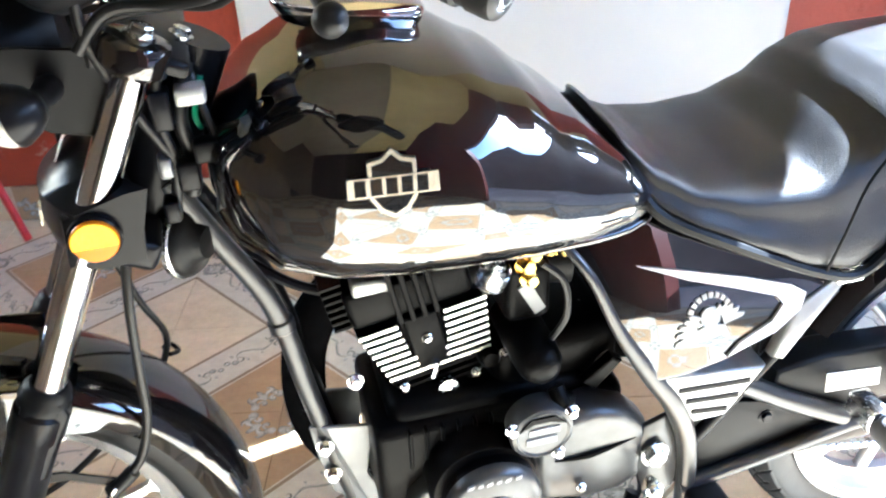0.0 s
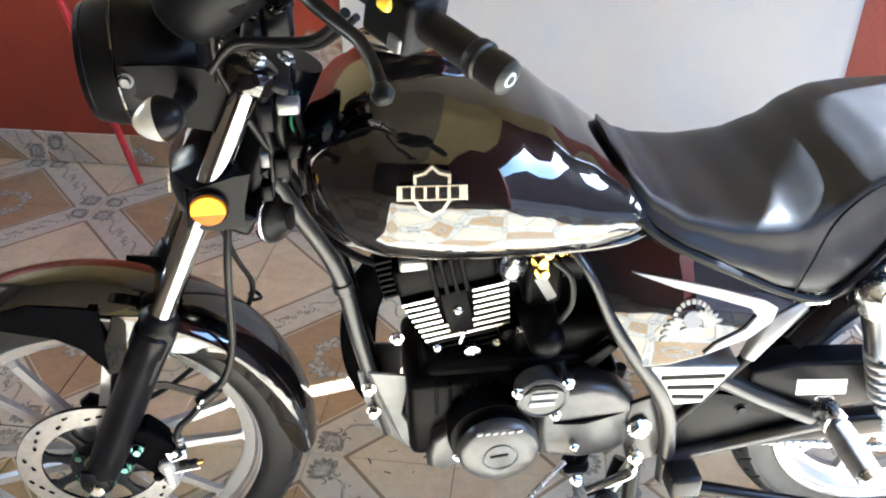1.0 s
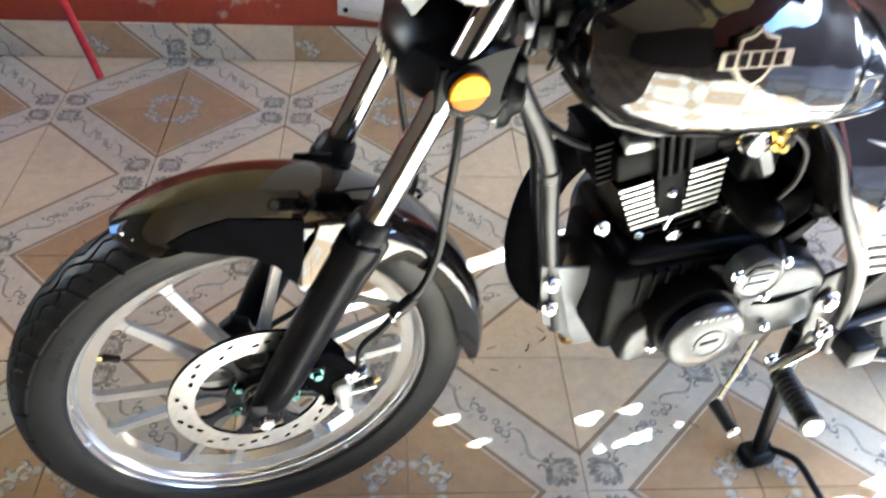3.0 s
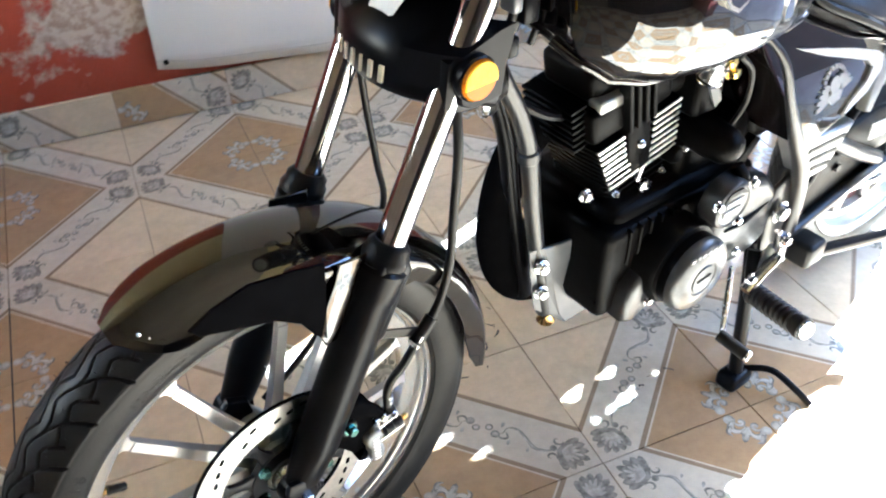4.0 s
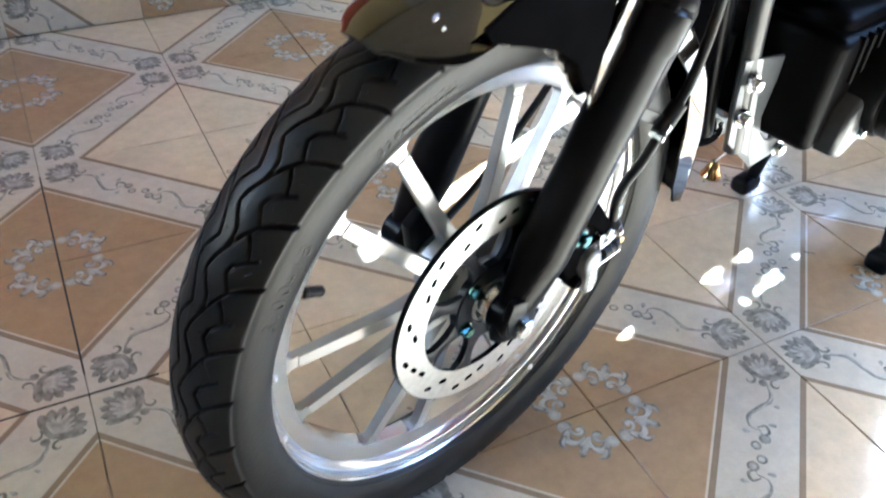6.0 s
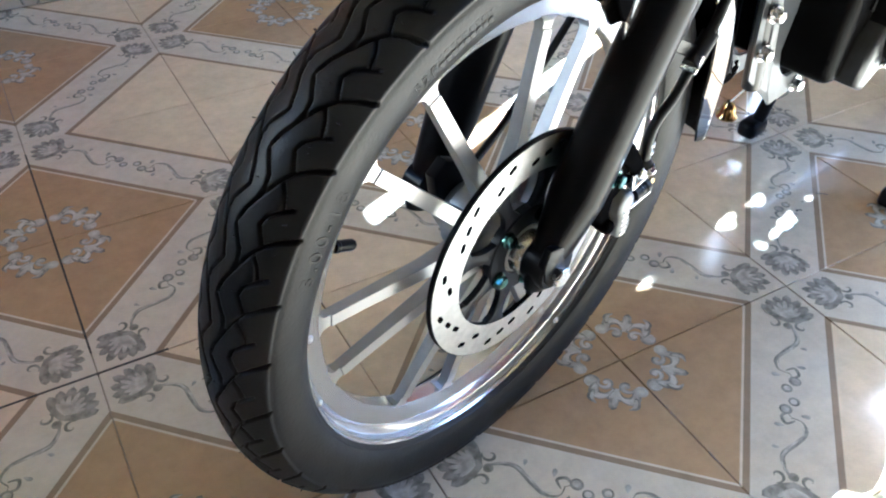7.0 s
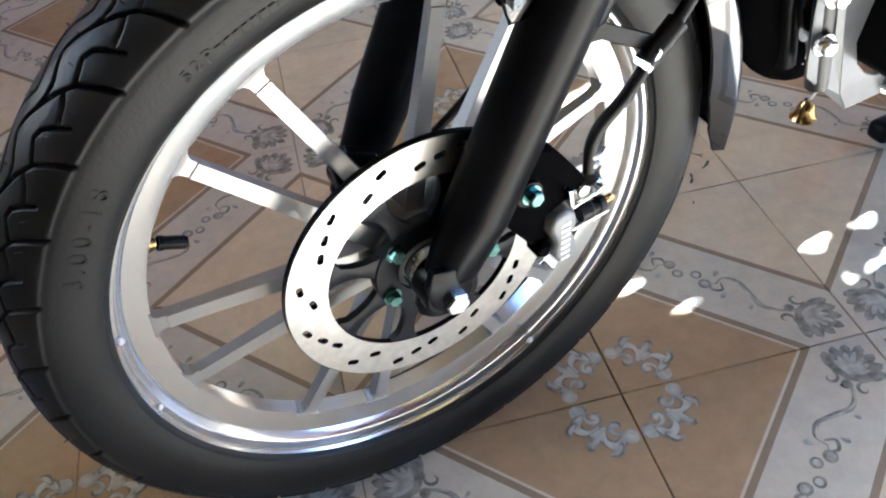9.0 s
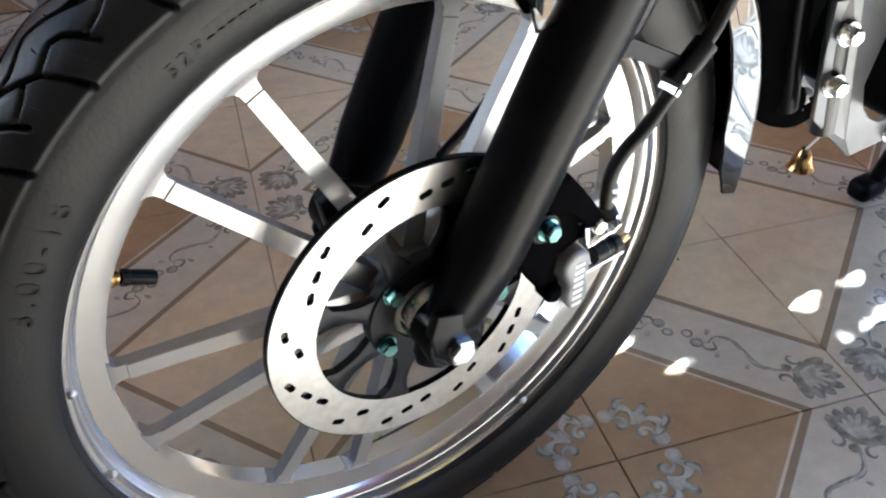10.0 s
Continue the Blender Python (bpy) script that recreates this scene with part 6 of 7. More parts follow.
part("rear_frame", tube([(0.80, -0.085, 0.62), (0.95, -0.105, 0.585), (1.01, -0.13, 0.59), (1.08, -0.135, 0.655), (1.20, -0.13, 0.73), (1.40, -0.12, 0.78)], 0.012, 12), SATIN_BLACK, bike, smooth=60)
part("rear_frame", tube([(0.80, 0.12, 0.62), (0.95, 0.125, 0.585), (1.01, 0.13, 0.59), (1.08, 0.135, 0.655), (1.20, 0.13, 0.73), (1.40, 0.12, 0.78)], 0.012, 12), SATIN_BLACK, bike, smooth=60)
part("tail_cover", plate([(1.03, 0.640), (1.08, 0.685), (1.14, 0.73), (1.30, 0.765), (1.46, 0.80), (1.44, 0.74), (1.25, 0.70), (1.12, 0.64), (1.06, 0.585), (1.02, 0.59)], -0.138, 0.138, 0.012, 3), GLOSS_BLACK, bike, "gloss black tail cover", smooth=50)
part("seat_lock", box(0.975, 1.01, -0.142, -0.12, 0.578, 0.600, 0.003, 2), STEEL, bike)

# --- lettering moulded on the tyre wall ---
def moulded(text, a_mid, r, size):
    cu = bpy.data.curves.new("lettering", "FONT")
    cu.body, cu.size, cu.align_x, cu.extrude, cu.space_character = text, size, "CENTER", 0.0002, 1.35
    tmp = new("lettering_source", cu)
    me = bpy.data.meshes.new_from_object(tmp.evaluated_get(bpy.context.evaluated_depsgraph_get()))
    bpy.data.objects.remove(tmp)
    bpy.data.curves.remove(cu)
    for v in me.vertices:
        a = radians(a_mid) - v.co.x / r
        rr = r + v.co.y
        v.co = Vector((rr * math.cos(a), -0.0412 - 0.0001 - v.co.z, AXLE + rr * math.sin(a)))
    return mesh_part("lettering", me, RUBBER, tyre)


moulded("3.00-18", 148.5, 0.2510, 0.0180)
moulded("52P", 119.6, 0.2500, 0.0120)
for k in range(2):
    for i in range(9):
        a = radians(116 - 1.4 * i)
        r = 0.2525 + 0.0062 * k
        e, tq = Vector((math.cos(a), 0, math.sin(a))), Vector((math.sin(a), 0, -math.cos(a)))
        bm = bmesh.new()
        c = e * r + Vector((0, -0.0412, AXLE))
        lo = [c + tq * u + e * w for u, w in ((-0.0022, -0.002), (0.0022, -0.002), (0.0022, 0.002), (-0.0022, 0.002))]
        rings(bm, [lo, [p + Vector((0, -0.00018, 0)) for p in lo]])
        part("moulded_bar", finish(bm), RUBBER, tyre)


# moulding whiskers along the tread
rng = random.Random(5)
bm = bmesh.new()
for k in range(160):
    a, v = rng.uniform(0, 2 * math.pi), rng.choice((-1, 1)) * rng.choice((0.004, 0.016, 0.026, 0.033))
    r = 0.2975 - 9.5 * v * v
    e, tq = Vector((math.cos(a), 0, math.sin(a))), Vector((-math.sin(a), 0, math.cos(a)))
    b = e * r + Vector((0, v, AXLE))
    tip = b + e * rng.uniform(0.001, 0.0035) + tq * rng.uniform(-0.001, 0.001) + Vector((0, rng.uniform(-0.001, 0.001), 0))
    sweep(bm, [b - e * 0.001, tip], 0.0004, 4, 1)
part("rubber_whiskers", finish(bm), RUBBER, tyre, kind="stuff")

# ---------- red wall paint with patches fallen to the plaster ----------
nt = WALL_RED.node_tree
bsdf = nt.nodes["Principled BSDF"]
old = bsdf.inputs["Base Color"].links[0].from_socket
geo = nt.nodes.new("ShaderNodeNewGeometry")
sep = nt.nodes.new("ShaderNodeSeparateXYZ")
nt.links.new(geo.outputs["Position"], sep.inputs[0])


def math_node(op, a, b=None, clamp=False):
    n = nt.nodes.new("ShaderNodeMath")
    n.operation, n.use_clamp = op, clamp
    for k, v in enumerate((a, b)):
        if v is None:
            continue
        if isinstance(v, (int, float)):
            n.inputs[k].default_value = v
        else:
            nt.links.new(v, n.inputs[k])
    return n.outputs[0]


def spot(cx, cz, rx, rz):
    dx = math_node("DIVIDE", math_node("SUBTRACT", sep.outputs[0], cx), rx)
    dz = math_node("DIVIDE", math_node("SUBTRACT", sep.outputs[2], cz), rz)
    d = math_node("SQRT", math_node("ADD", math_node("MULTIPLY", dx, dx), math_node("MULTIPLY", dz, dz)))
    return math_node("SUBTRACT", 1.0, d)


nz = nt.nodes.new("ShaderNodeTexNoise")
nz.inputs["Scale"].default_value, nz.inputs["Detail"].default_value, nz.inputs["Roughness"].default_value = 10.0, 9.0, 0.62
nt.links.new(geo.outputs["Position"], nz.inputs["Vector"])
region = math_node("MAXIMUM", math_node("MAXIMUM", spot(-0.66, 0.33, 0.26, 0.15), math_node("MULTIPLY", spot(1.16, 0.50, 0.22, 0.22), 0.45)), math_node("MULTIPLY", spot(-0.95, 0.27, 0.30, 0.13), 0.42))
peel = math_node("MULTIPLY", math_node("SUBTRACT", math_node("ADD", region, math_node("MULTIPLY", math_node("SUBTRACT", nz.outputs["Fac"], 0.5), 1.9)), 0.20), 6.0, True)
nz2 = nt.nodes.new("ShaderNodeTexNoise")
nz2.inputs["Scale"].default_value, nz2.inputs["Detail"].default_value = 60.0, 6.0
nt.links.new(geo.outputs["Position"], nz2.inputs["Vector"])
plas = nt.nodes.new("ShaderNodeMix")
plas.data_type = "RGBA"
plas.inputs["A"].default_value, plas.inputs["B"].default_value = (0.50, 0.41, 0.32, 1), (0.33, 0.23, 0.165, 1)
nt.links.new(math_node("MULTIPLY", math_node("SUBTRACT", nz2.outputs["Fac"], 0.42), 5.0, True), plas.inputs["Factor"])
mixp = nt.nodes.new("ShaderNodeMix")
mixp.data_type = "RGBA"
nt.links.new(old, mixp.inputs["A"])
nt.links.new(plas.outputs["Result"], mixp.inputs["B"])
nt.links.new(peel, mixp.inputs["Factor"])
# red up to the height of the dado, cream above it
dado = nt.nodes.new("ShaderNodeMix")
dado.data_type = "RGBA"
dado.inputs["B"].default_value = (0.62, 0.52, 0.27, 1)
nt.links.new(mixp.outputs["Result"], dado.inputs["A"])
nt.links.new(math_node("GREATER_THAN", sep.outputs[2], 1.22), dado.inputs["Factor"])
nt.links.new(dado.outputs["Result"], bsdf.inputs["Base Color"])
bmp = nt.nodes.new("ShaderNodeBump")
bmp.inputs["Strength"].default_value, bmp.inputs["Distance"].default_value = 0.7, 0.004
nt.links.new(math_node("SUBTRACT", nz2.outputs["Fac"], math_node("MULTIPLY", peel, 1.5)), bmp.inputs["Height"])
nt.links.new(bmp.outputs[0], bsdf.inputs["Normal"])

# ---------- white vinyl banner hung on the wall ----------
VINYL_WHITE = mat("white_vinyl_sheet", (0.63, 0.60, 0.555), 0.42, vary=0.05, scale=5.0, rough_vary=0.08, color2=(0.66, 0.62, 0.55), detail=3)
bm = bmesh.new()
nx, nz_ = 70, 60
grid = []
for k in range(nz_ + 1):
    row = []
    for i in range(nx + 1):
        u, w = i / nx, k / nz_
        x = -0.575 + 1.355 * u + 0.006 * math.sin(7 * w)
        zb = 0.150 - 0.040 * math.sin(min(1, u * 1.25) * math.pi) + 0.012 * u
        z = zb + (2.72 - zb) * w
        y = 2.040 - 0.010 * math.sin(9 * u + 2.2 * w) * (1 - 0.6 * w) - 0.006 * math.sin(23 * u - 5 * w) * math.exp(-3 * w) - 0.015 * math.exp(-12 * w) * (0.4 + u * (1 - u) * 2)
        row.append(bm.verts.new((x, y, z)))
    grid.append(row)
for k in range(nz_):
    for i in range(nx):
        bm.faces.new((grid[k][i], grid[k][i + 1], grid[k + 1][i + 1], grid[k + 1][i]))
sheet = part("banner", finish(bm), VINYL_WHITE, None, "plain white vinyl sheet hung over the red wall", smooth=180)
tagged(sheet, category="banner")
sol = sheet.modifiers.new("thickness", "SOLIDIFY")
sol.thickness = 0.0015
hem = []
for i in range(0, nx + 1, 2):
    u = i / nx
    x = -0.575 + 1.355 * u
    zb = 0.150 - 0.040 * math.sin(min(1, u * 1.25) * math.pi) + 0.012 * u
    w = 0.022 / (2.72 - zb)
    y = 2.040 - 0.010 * math.sin(9 * u + 2.2 * w) * (1 - 0.6 * w) - 0.006 * math.sin(23 * u - 5 * w) * math.exp(-3 * w) - 0.015 * math.exp(-12 * w) * (0.4 + u * (1 - u) * 2)
    hem.append((x, y - 0.0012, zb + 0.022))
part("hem", tube(hem, 0.0011, 6, 1), mat("hem_thread", (0.42, 0.39, 0.34), 0.6), sheet)
part("eyelet", turned([(0.003, 0.0), (0.007, 0.0), (0.007, 0.002), (0.003, 0.002)], (-0.553, 2.017, 0.172), (0, -1, 0), 16), SATIN_BLACK, sheet)

# ---------- red stick leaning on the wall ----------
stick = part("stick", tube([(-1.205, 1.93, 0.006), (-1.30, 1.975, 0.33), (-1.46, 2.045, 0.88)], 0.0105, 12, 1), RED_PAINT, None, "thin red painted stick leaning on the red wall", smooth=60)
tagged(stick, category="stick")

# ---------- glazed floor tiles, four to a pattern ----------
TILE = bpy.data.materials.new("printed_glazed_tile")
TILE.use_nodes = True
nt = TILE.node_tree
bsdf = nt.nodes["Principled BSDF"]
bsdf.inputs["Roughness"].default_value = 0.10
bsdf.inputs["Specular IOR Level"].default_value = 0.55
tc = nt.nodes.new("ShaderNodeTexCoord")
sep = nt.nodes.new("ShaderNodeSeparateXYZ")
nt.links.new(tc.outputs["Object"], sep.inputs[0])
tot = math_node("DIVIDE", math_node("ADD", sep.outputs[0], sep.outputs[1]), 2 * D)
ramp = nt.nodes.new("ShaderNodeValToRGB")
ramp.color_ramp.interpolation = "CONSTANT"
BROWN, PALE, LINE, BAND, BEIGE = (0.400, 0.272, 0.148, 1), (0.60, 0.515, 0.38, 1), (0.285, 0.215, 0.140, 1), (0.570, 0.512, 0.395, 1), (0.640, 0.520, 0.345, 1)
stops = [(0.0, BROWN), (0.357, PALE), (0.364, BROWN), (0.366, LINE), (0.384, BAND), (0.616, LINE), (0.634, BEIGE)]
el = ramp.color_ramp.elements
el[0].position, el[0].color = stops[0]
el[1].position, el[1].color = stops[1]
for p, c in stops[2:]:
    e = el.new(p)
    e.color = c
nt.links.new(tot, ramp.inputs[0])
geo = nt.nodes.new("ShaderNodeNewGeometry")
na = nt.nodes.new("ShaderNodeTexNoise")
na.inputs["Scale"].default_value, na.inputs["Detail"].default_value, na.inputs["Roughness"].default_value = 38.0, 8.0, 0.7
nb = nt.nodes.new("ShaderNodeTexNoise")
nb.inputs["Scale"].default_value, nb.inputs["Detail"].default_value = 7.0, 4.0
info = nt.nodes.new("ShaderNodeObjectInfo")
for n in (na, nb):
    nt.links.new(geo.outputs["Position"], n.inputs["Vector"])
fac = math_node("ADD", math_node("ADD", math_node("MULTIPLY", na.outputs["Fac"], 0.55), math_node("MULTIPLY", nb.outputs["Fac"], 0.35)), math_node("MULTIPLY", info.outputs["Random"], 0.07))
gain = math_node("ADD", 0.53, fac)
mul = nt.nodes.new("ShaderNodeMix")
mul.data_type, mul.blend_type = "RGBA", "MULTIPLY"
mul.inputs["Factor"].default_value = 1.0
comb = nt.nodes.new("ShaderNodeCombineColor")
for k in range(3):
    nt.links.new(gain, comb.inputs[k])
nt.links.new(ramp.outputs[0], mul.inputs["A"])
nt.links.new(comb.outputs[0], mul.inputs["B"])
nt.links.new(mul.outputs["Result"], bsdf.inputs["Base Color"])
rg = math_node("ADD", 0.05, math_node("MULTIPLY", nb.outputs["Fac"], 0.12))
nt.links.new(rg, bsdf.inputs["Roughness"])
bt = nt.nodes.new("ShaderNodeBump")
bt.inputs["Strength"].default_value, bt.inputs["Distance"].default_value = 0.06, 0.002
nt.links.new(nb.outputs["Fac"], bt.inputs["Height"])
nt.links.new(bt.outputs[0], bsdf.inputs["Normal"])
INK = mat("tile_dark_print", (0.255, 0.243, 0.20), 0.14, vary=0.35, scale=90)
PEARL = mat("tile_pale_print", (0.44, 0.41, 0.34), 0.14, vary=0.25, scale=70)
GREYP = mat("tile_grey_print", (0.36, 0.345, 0.30), 0.14, vary=0.3, scale=80)


class Print:
    """Flat printed shapes on a tile, in the tile's own u, v."""

    def __init__(self):
        self.v, self.f, self.m, self.level = [], [], [], 0.0

    def poly(self, pts, z, m, fresh=True):
        b = len(self.v)
        self.level += 0.0000018 if fresh else 0.0
        z += self.level
        self.v += [(x, y, z) for x, y in pts]
        self.f.append(list(range(b, b + len(pts))))
        self.m.append(m)

    def disc(self, x, y, r, z, m, n=12, sx=1.0):
        self.poly([(x + r * sx * math.cos(2 * math.pi * i / n), y + r * math.sin(2 * math.pi * i / n)) for i in range(n)], z, m)

    def ribbon(self, pts, w, z, m, steps=5):
        path = spline([(x, y, 0) for x, y in pts], steps)
        n = len(path)
        left, right = [], []
        for i, p in enumerate(path):
            t = (path[min(i + 1, n - 1)] - path[max(i - 1, 0)]).normalized()
            s = Vector((-t.y, t.x, 0))
            f = i / (n - 1)
            ww = w * (0.25 + 0.75 * math.sin(math.pi * min(1, f * 1.1 + 0.05))) * 0.5
            left.append(p + s * ww)
            right.append(p - s * ww)
        for i in range(n - 1):
            self.poly([(q.x, q.y) for q in (right[i], right[i + 1], left[i + 1], left[i])], z, m, i == 0)

    def petal(self, x, y, ang, ln, w, z, m):
        c, s = math.cos(ang), math.sin(ang)
        pts = []
        for t, h in ((0, 0), (0.3, 0.32), (0.65, 0.5), (0.9, 0.36), (1.0, 0.0), (0.9, -0.36), (0.65, -0.5), (0.3, -0.32)):
            a, b = t * ln, h * w
            pts.append((x + a * c - b * s, y + a * s + b * c))
        self.poly(pts, z, m)


def spiral(cx, cy, r, a0, turns, n=10, sgn=1):
    return [(cx + r * (1 - 0.8 * i / n) * math.cos(radians(a0) + sgn * turns * 2 * math.pi * i / n), cy + r * (1 - 0.8 * i / n) * math.sin(radians(a0) + sgn * turns * 2 * math.pi * i / n)) for i in range(n + 1)]


def decorate(pr):
    Z1, Z2, Z3 = 0.0003, 0.0005, 0.0007
    # shells by the two crossing corners
    for (cx, cy), a in (((D, 0), 135), ((0, D), -45)):
        ar = radians(a)
        bx, by = cx + 0.076 * math.cos(ar), cy + 0.076 * math.sin(ar)
        for k in range(7):
            t = k - 3
            pr.petal(bx, by, ar + math.pi + radians(17 * t), 0.056 - 0.0042 * abs(t), 0.0145, Z1, 1)
            pr.petal(bx + 0.008 * math.cos(ar + math.pi), by + 0.008 * math.sin(ar + math.pi), ar + math.pi + radians(17 * t + 5), 0.036 - 0.004 * abs(t), 0.0060, Z2, 2)
        for sgn in (-1, 1):
            q = ar + sgn * math.pi / 2
            pr.ribbon(spiral(bx + 0.018 * math.cos(q) + 0.004 * math.cos(ar), by + 0.018 * math.sin(q) + 0.004 * math.sin(ar), 0.010, a + 180, 0.8, 10, sgn), 0.004, Z1, 1)
        pr.disc(bx + 0.006 * math.cos(ar), by + 0.006 * math.sin(ar), 0.006, Z3, 1)
    # scroll along the band, mirrored about its middle
    mid = Vector((D / 2, D / 2, 0))
    e = Vector((-1, 1, 0)).normalized()
    n = Vector((1, 1, 0)).normalized()

    def P(a, b):
        q = mid + e * a + n * b
        return (q.x, q.y)

    for sg in (1, -1):
        pr.ribbon([P(sg * 0.122, sg * 0.004), P(sg * 0.108, sg * 0.010), P(sg * 0.092, sg * 0.010), P(sg * 0.074, -sg * 0.004), P(sg * 0.056, -sg * 0.016), P(sg * 0.040, -sg * 0.013), P(sg * 0.036, 0)], 0.0062, Z1, 1)
        pr.ribbon([P(sg * 0.118, sg * 0.0065), P(sg * 0.100, sg * 0.0125), P(sg * 0.080, sg * 0.003), P(sg * 0.060, -sg * 0.0125), P(sg * 0.044, -sg * 0.011)], 0.0034, Z2, 2)
        pr.ribbon([P(sg * 0.040, -sg * 0.004), P(sg * 0.046, sg * 0.006), P(sg * 0.036, sg * 0.011), P(sg * 0.030, sg * 0.004), P(sg * 0.036, 0)], 0.0042, Z1, 1)
        pr.disc(*P(sg * 0.024, sg * 0.006), 0.0078, Z1, 1)
        pr.disc(*P(sg * 0.0245, sg * 0.0068), 0.0048, Z2, 2)
        pr.disc(*P(sg * 0.010, -sg * 0.004), 0.0070, Z1, 1)
        pr.disc(*P(sg * 0.0105, -sg * 0.0035), 0.0042, Z2, 2)
        pr.petal(*P(sg * 0.050, sg * 0.008), math.atan2(n.y * sg, n.x * sg), 0.012, 0.006, Z1, 3)
        pr.petal(*P(sg * 0.030, -sg * 0.010), math.atan2(-n.y * sg, -n.x * sg), 0.012, 0.007, Z1, 3)
        pr.petal(*P(sg * 0.084, sg * 0.014), math.atan2(n.y * sg, n.x * sg), 0.009, 0.005, Z1, 3)
    # a quarter of the wreath round the ring corner
    R = 0.054

    def Q(a, r):
        return (r * math.cos(radians(a)), r * math.sin(radians(a)))

    for a in (11.5, 78.5):
        pr.disc(*Q(a, R), 0.0102, Z1, 1, 14)
        pr.disc(*Q(a, R + 0.0015), 0.0085, Z2, 2, 14)
    c = 45
    for da in (-42, -21, 0, 21, 42):
        x, y = Q(c, R - 0.004)
        ln = 0.034 - 0.00016 * abs(da) ** 1.1 * 3
        pr.petal(x, y, radians(c + da), ln, 0.0120, Z1, 1)
        pr.petal(x, y, radians(c + da + 4), ln * 0.88, 0.0070, Z2, 2)
    for sg in (1, -1):
        pr.ribbon([Q(c + sg * 27, R - 0.002), Q(c + sg * 24, R + 0.009), Q(c + sg * 18, R + 0.014), Q(c + sg * 9, R + 0.010), Q(c + sg * 2, R - 0.004)], 0.0140, Z1, 1)
        pr.ribbon([Q(c + sg * 26, R), Q(c + sg * 23, R + 0.010), Q(c + sg * 18, R + 0.015), Q(c + sg * 9, R + 0.011), Q(c + sg * 3, R - 0.002)], 0.0090, Z2, 2)
        pr.ribbon(spiral(*Q(c + sg * 17, R - 0.009), 0.0105, c + 90 * sg, 1.0, 12, -sg), 0.0068, Z1, 1)
        pr.ribbon(spiral(*Q(c + sg * 17, R - 0.008), 0.0095, c + 90 * sg, 0.9, 12, -sg), 0.0042, Z2, 2)
        pr.ribbon([Q(c + sg * 24, R + 0.010), Q(c + sg * 21, R + 0.023), Q(c + sg * 14, R + 0.027)], 0.0085, Z1, 1)
        pr.ribbon([Q(c + sg * 23, R + 0.012), Q(c + sg * 20, R + 0.022), Q(c + sg * 15, R + 0.026)], 0.0048, Z2, 2)
        pr.disc(*Q(c + sg * 17, R - 0.008), 0.0032, Z3, 2, 8)


def tile_mesh(name, x0, x1, y0, y1, deco=True):
    g, th, bv = 0.0007, 0.008, 0.0008
    pr = Print()
    a = [(x0 + g, y0 + g), (x1 - g, y0 + g), (x1 - g, y1 - g), (x0 + g, y1 - g)]
    b = [(x0 + g + bv, y0 + g + bv), (x1 - g - bv, y0 + g + bv), (x1 - g - bv, y1 - g - bv), (x0 + g + bv, y1 - g - bv)]
    pr.poly(b, 0.0, 0)
    for i in range(4):
        j = (i + 1) % 4
        k = len(pr.v)
        pr.v += [(*a[i], -bv), (*a[j], -bv), (*b[j], 0.0), (*b[i], 0.0), (*a[i], -th), (*a[j], -th)]
        pr.f += [[k, k + 1, k + 2, k + 3], [k + 4, k + 5, k + 1, k]]
        pr.m += [0, 0]
    if deco:
        full = Print()
        decorate(full)
        for f, m in zip(full.f, full.m):
            pts = [full.v[i] for i in f]
            if all(x0 + g < p[0] < x1 - g and y0 + g < p[1] < y1 - g for p in pts):
                pr.poly([(p[0], p[1]) for p in pts], pts[0][2], m)
    me = bpy.data.meshes.new(name)
    me.from_pydata(pr.v, [], pr.f)
    for mm in (TILE, INK, PEARL, GREYP):
        me.materials.append(mm)
    me.polygons.foreach_set("material_index", pr.m)
    me.update()
    return me


rng = random.Random(7)
TM = tile_mesh("tile", 0, D, 0, D)
for i in range(-6, 9):
    for j in range(-12, 4):
        a = i if i % 2 == 0 else i + 1
        b = j if j % 2 != 0 else j + 1
        ang = {(0, 0): 0, (1, 0): 90, (1, 1): 180, (0, 1): 270}[(a - i, b - j)]
        ob = new("tile", TM)
        ob.parent = floor
        ob.matrix_local = pose(TX + D * a, TY + D * b, rng.uniform(-0.0004, 0.0), 0, 0, ang)
PLAIN = tile_mesh("plain_tile", 0, D, 0, D, False)
for i in range(-6, 9):
    for j in range(-14, -12):
        ob = new("tile", PLAIN)
        ob.parent = floor
        ob.matrix_local = pose(TX + D * i, TY + D * j, -0.0002)
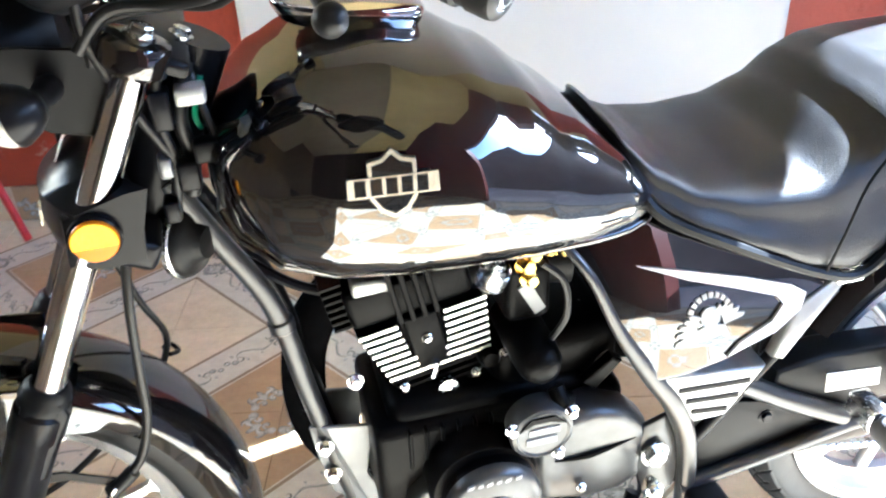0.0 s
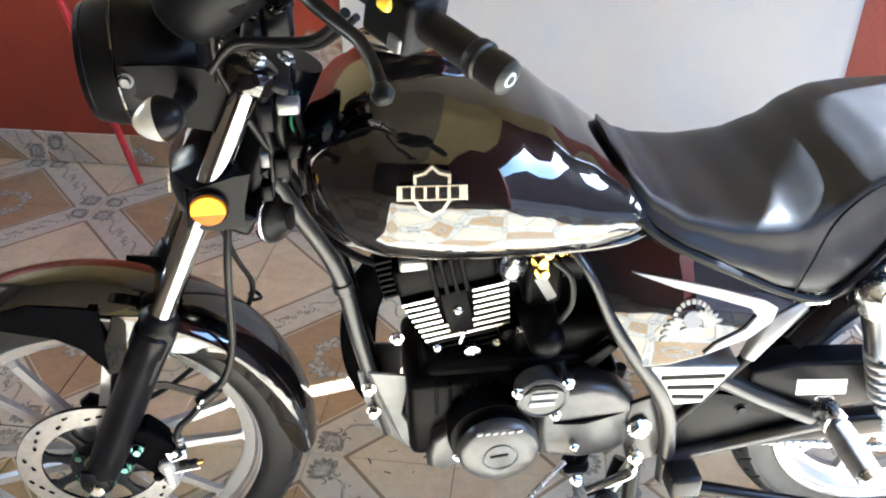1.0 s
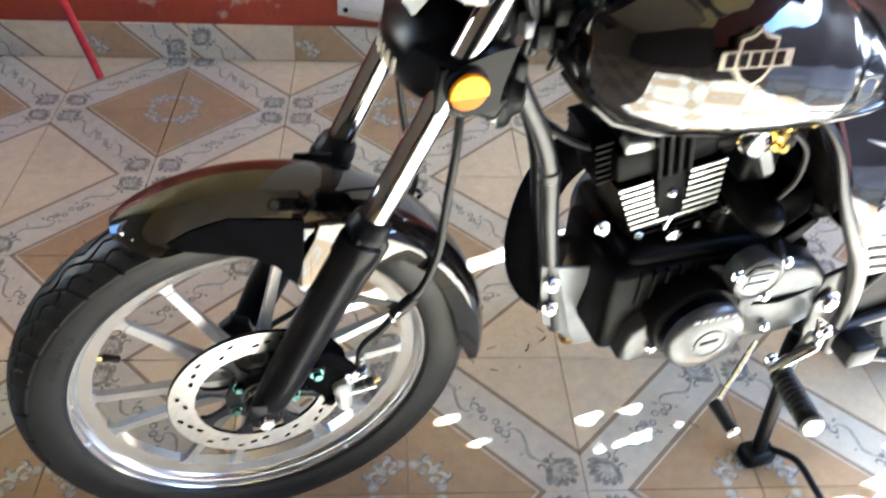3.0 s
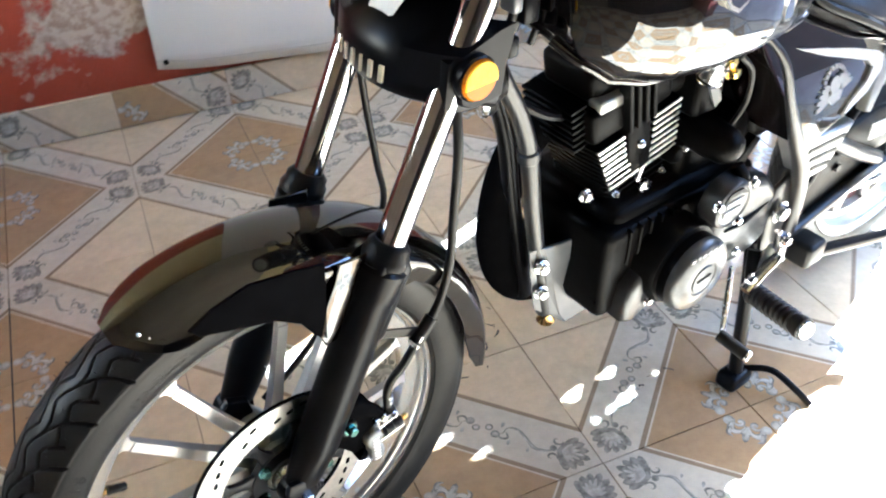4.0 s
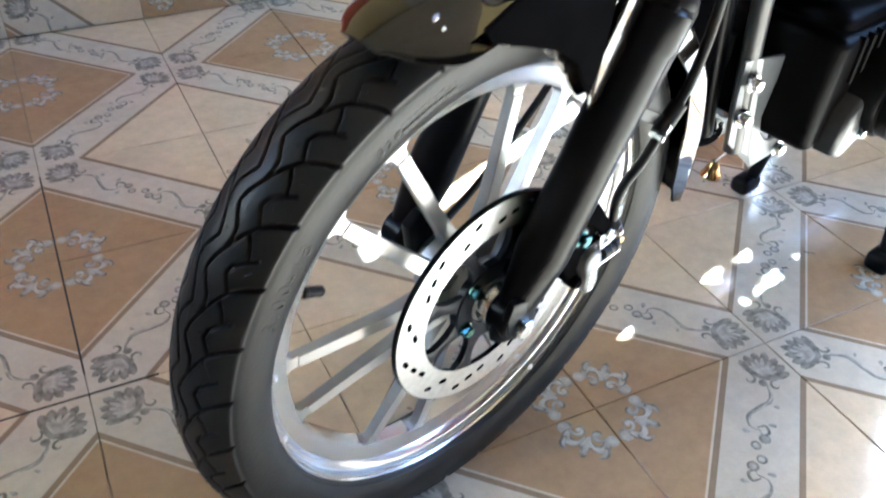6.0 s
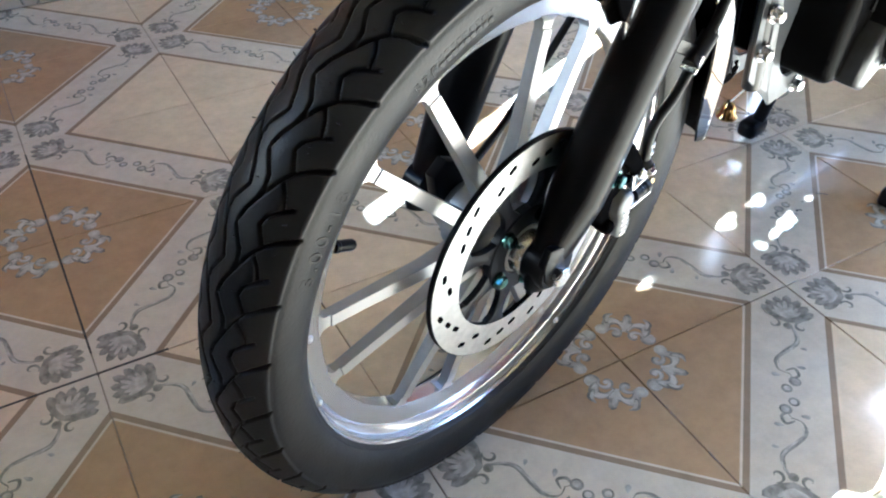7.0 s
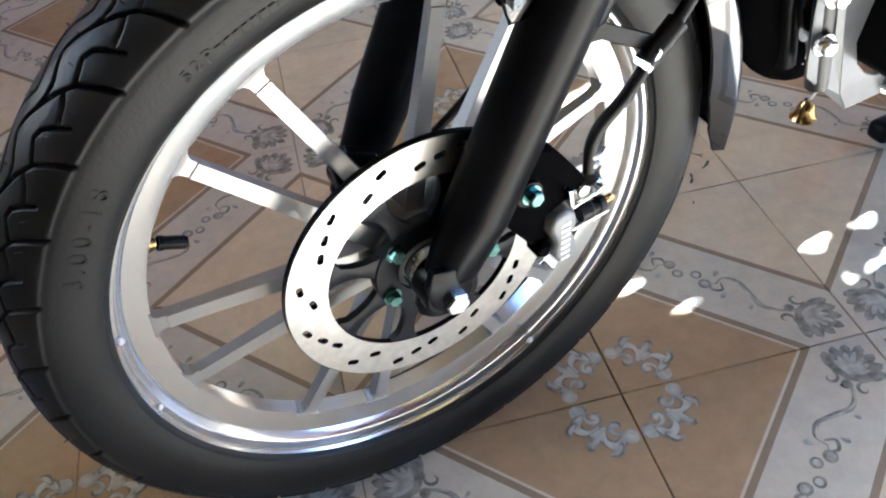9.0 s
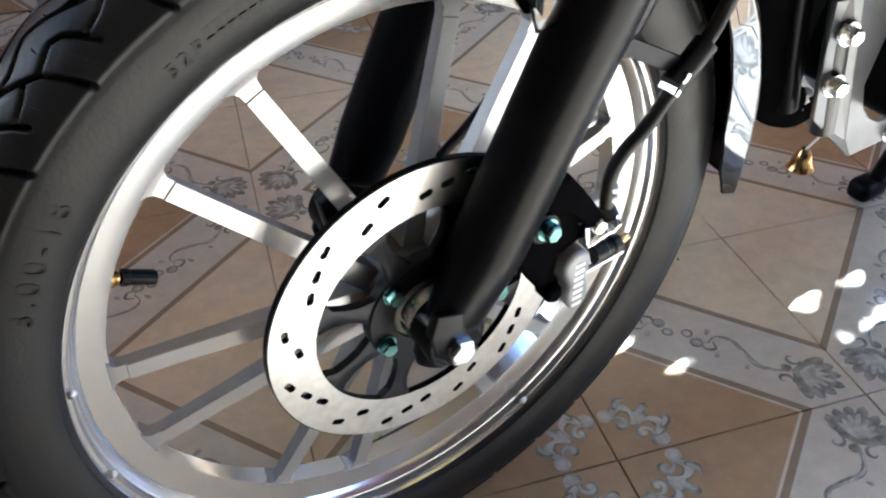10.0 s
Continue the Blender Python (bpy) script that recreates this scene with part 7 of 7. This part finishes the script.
# cut tiles standing as a skirting along the wall
base = part("baseboard", box(LEFT_X, DOOR_X, WALL_Y - 0.004, WALL_Y, -0.005, 0.100), mat("skirting_mortar", (0.35, 0.30, 0.25), 0.9, vary=0.2, scale=30), None, "row of cut patterned tiles along the wall foot", kind="structure")
tagged(base, category="skirting")
SA = tile_mesh("skirting_tile", 0, D, 0.004, 0.107)
SB = tile_mesh("skirting_tile", 0, D, D - 0.104, D - 0.001)
for i in range(-6, 9):
    ob = new("tile", SA if i % 2 else SB)
    ob.parent = base
    x = TX + D * i
    if i % 2:
        ob.matrix_local = pose(x, WALL_Y - 0.0125, 0.0, 90, 0, 0)
    else:
        ob.matrix_local = pose(x, WALL_Y - 0.0125, -(D - 0.107), 90, 0, 0)

# ---------- dark scuffs and a brown smear on the tiles ----------
# dirt packed into two of the joints
DIRT = mat("joint_dirt", (0.035, 0.03, 0.025), 0.8, vary=0.3, scale=60)
for x0, x1, y0, y1 in ((TX - 0.0014, TX + 0.0014, 0.96, 1.46), (-1.56, -0.90, TY - 0.0016, TY + 0.0016)):
    part("joint_line", box(x0, x1, y0, y1, -0.004, 0.0004), DIRT, floor)
SCUFF = mat("dark_scuff", (0.05, 0.045, 0.04), 0.6, vary=0.3, scale=60)
bm = bmesh.new()
for x0, x1, y0, y1, count in ((-0.30, -0.10, 0.86, 1.06, 9), (-0.22, -0.14, 0.93, 1.0, 5), (0.02, 0.12, 0.74, 0.84, 3)):
    for _ in range(count):
        cx, cy, a = rng.uniform(x0, x1), rng.uniform(y0, y1), rng.uniform(0, math.pi)
        ln, wd = rng.uniform(0.006, 0.022), rng.uniform(0.0012, 0.0035)
        pts = []
        for k in range(7):
            t = k / 6 - 0.5
            pts.append((cx + math.cos(a) * ln * t - math.sin(a) * 0.25 * ln * (t * t), cy + math.sin(a) * ln * t + math.cos(a) * 0.25 * ln * (t * t)))
        n = (-math.sin(a), math.cos(a))
        up = [bm.verts.new((x + n[0] * wd * rng.uniform(0.2, 1), y + n[1] * wd * rng.uniform(0.2, 1), 0.0011)) for x, y in pts]
        dn = [bm.verts.new((x - n[0] * wd * rng.uniform(0.2, 0.8), y - n[1] * wd * rng.uniform(0.2, 0.8), 0.0011)) for x, y in pts]
        for k in range(6):
            bm.faces.new((dn[k], dn[k + 1], up[k + 1], up[k]))
tagged(part("floor_scuffs", finish(bm), SCUFF, None, "small dark rubber scuffs on the floor tiles", kind="stuff"), category="scuffs")
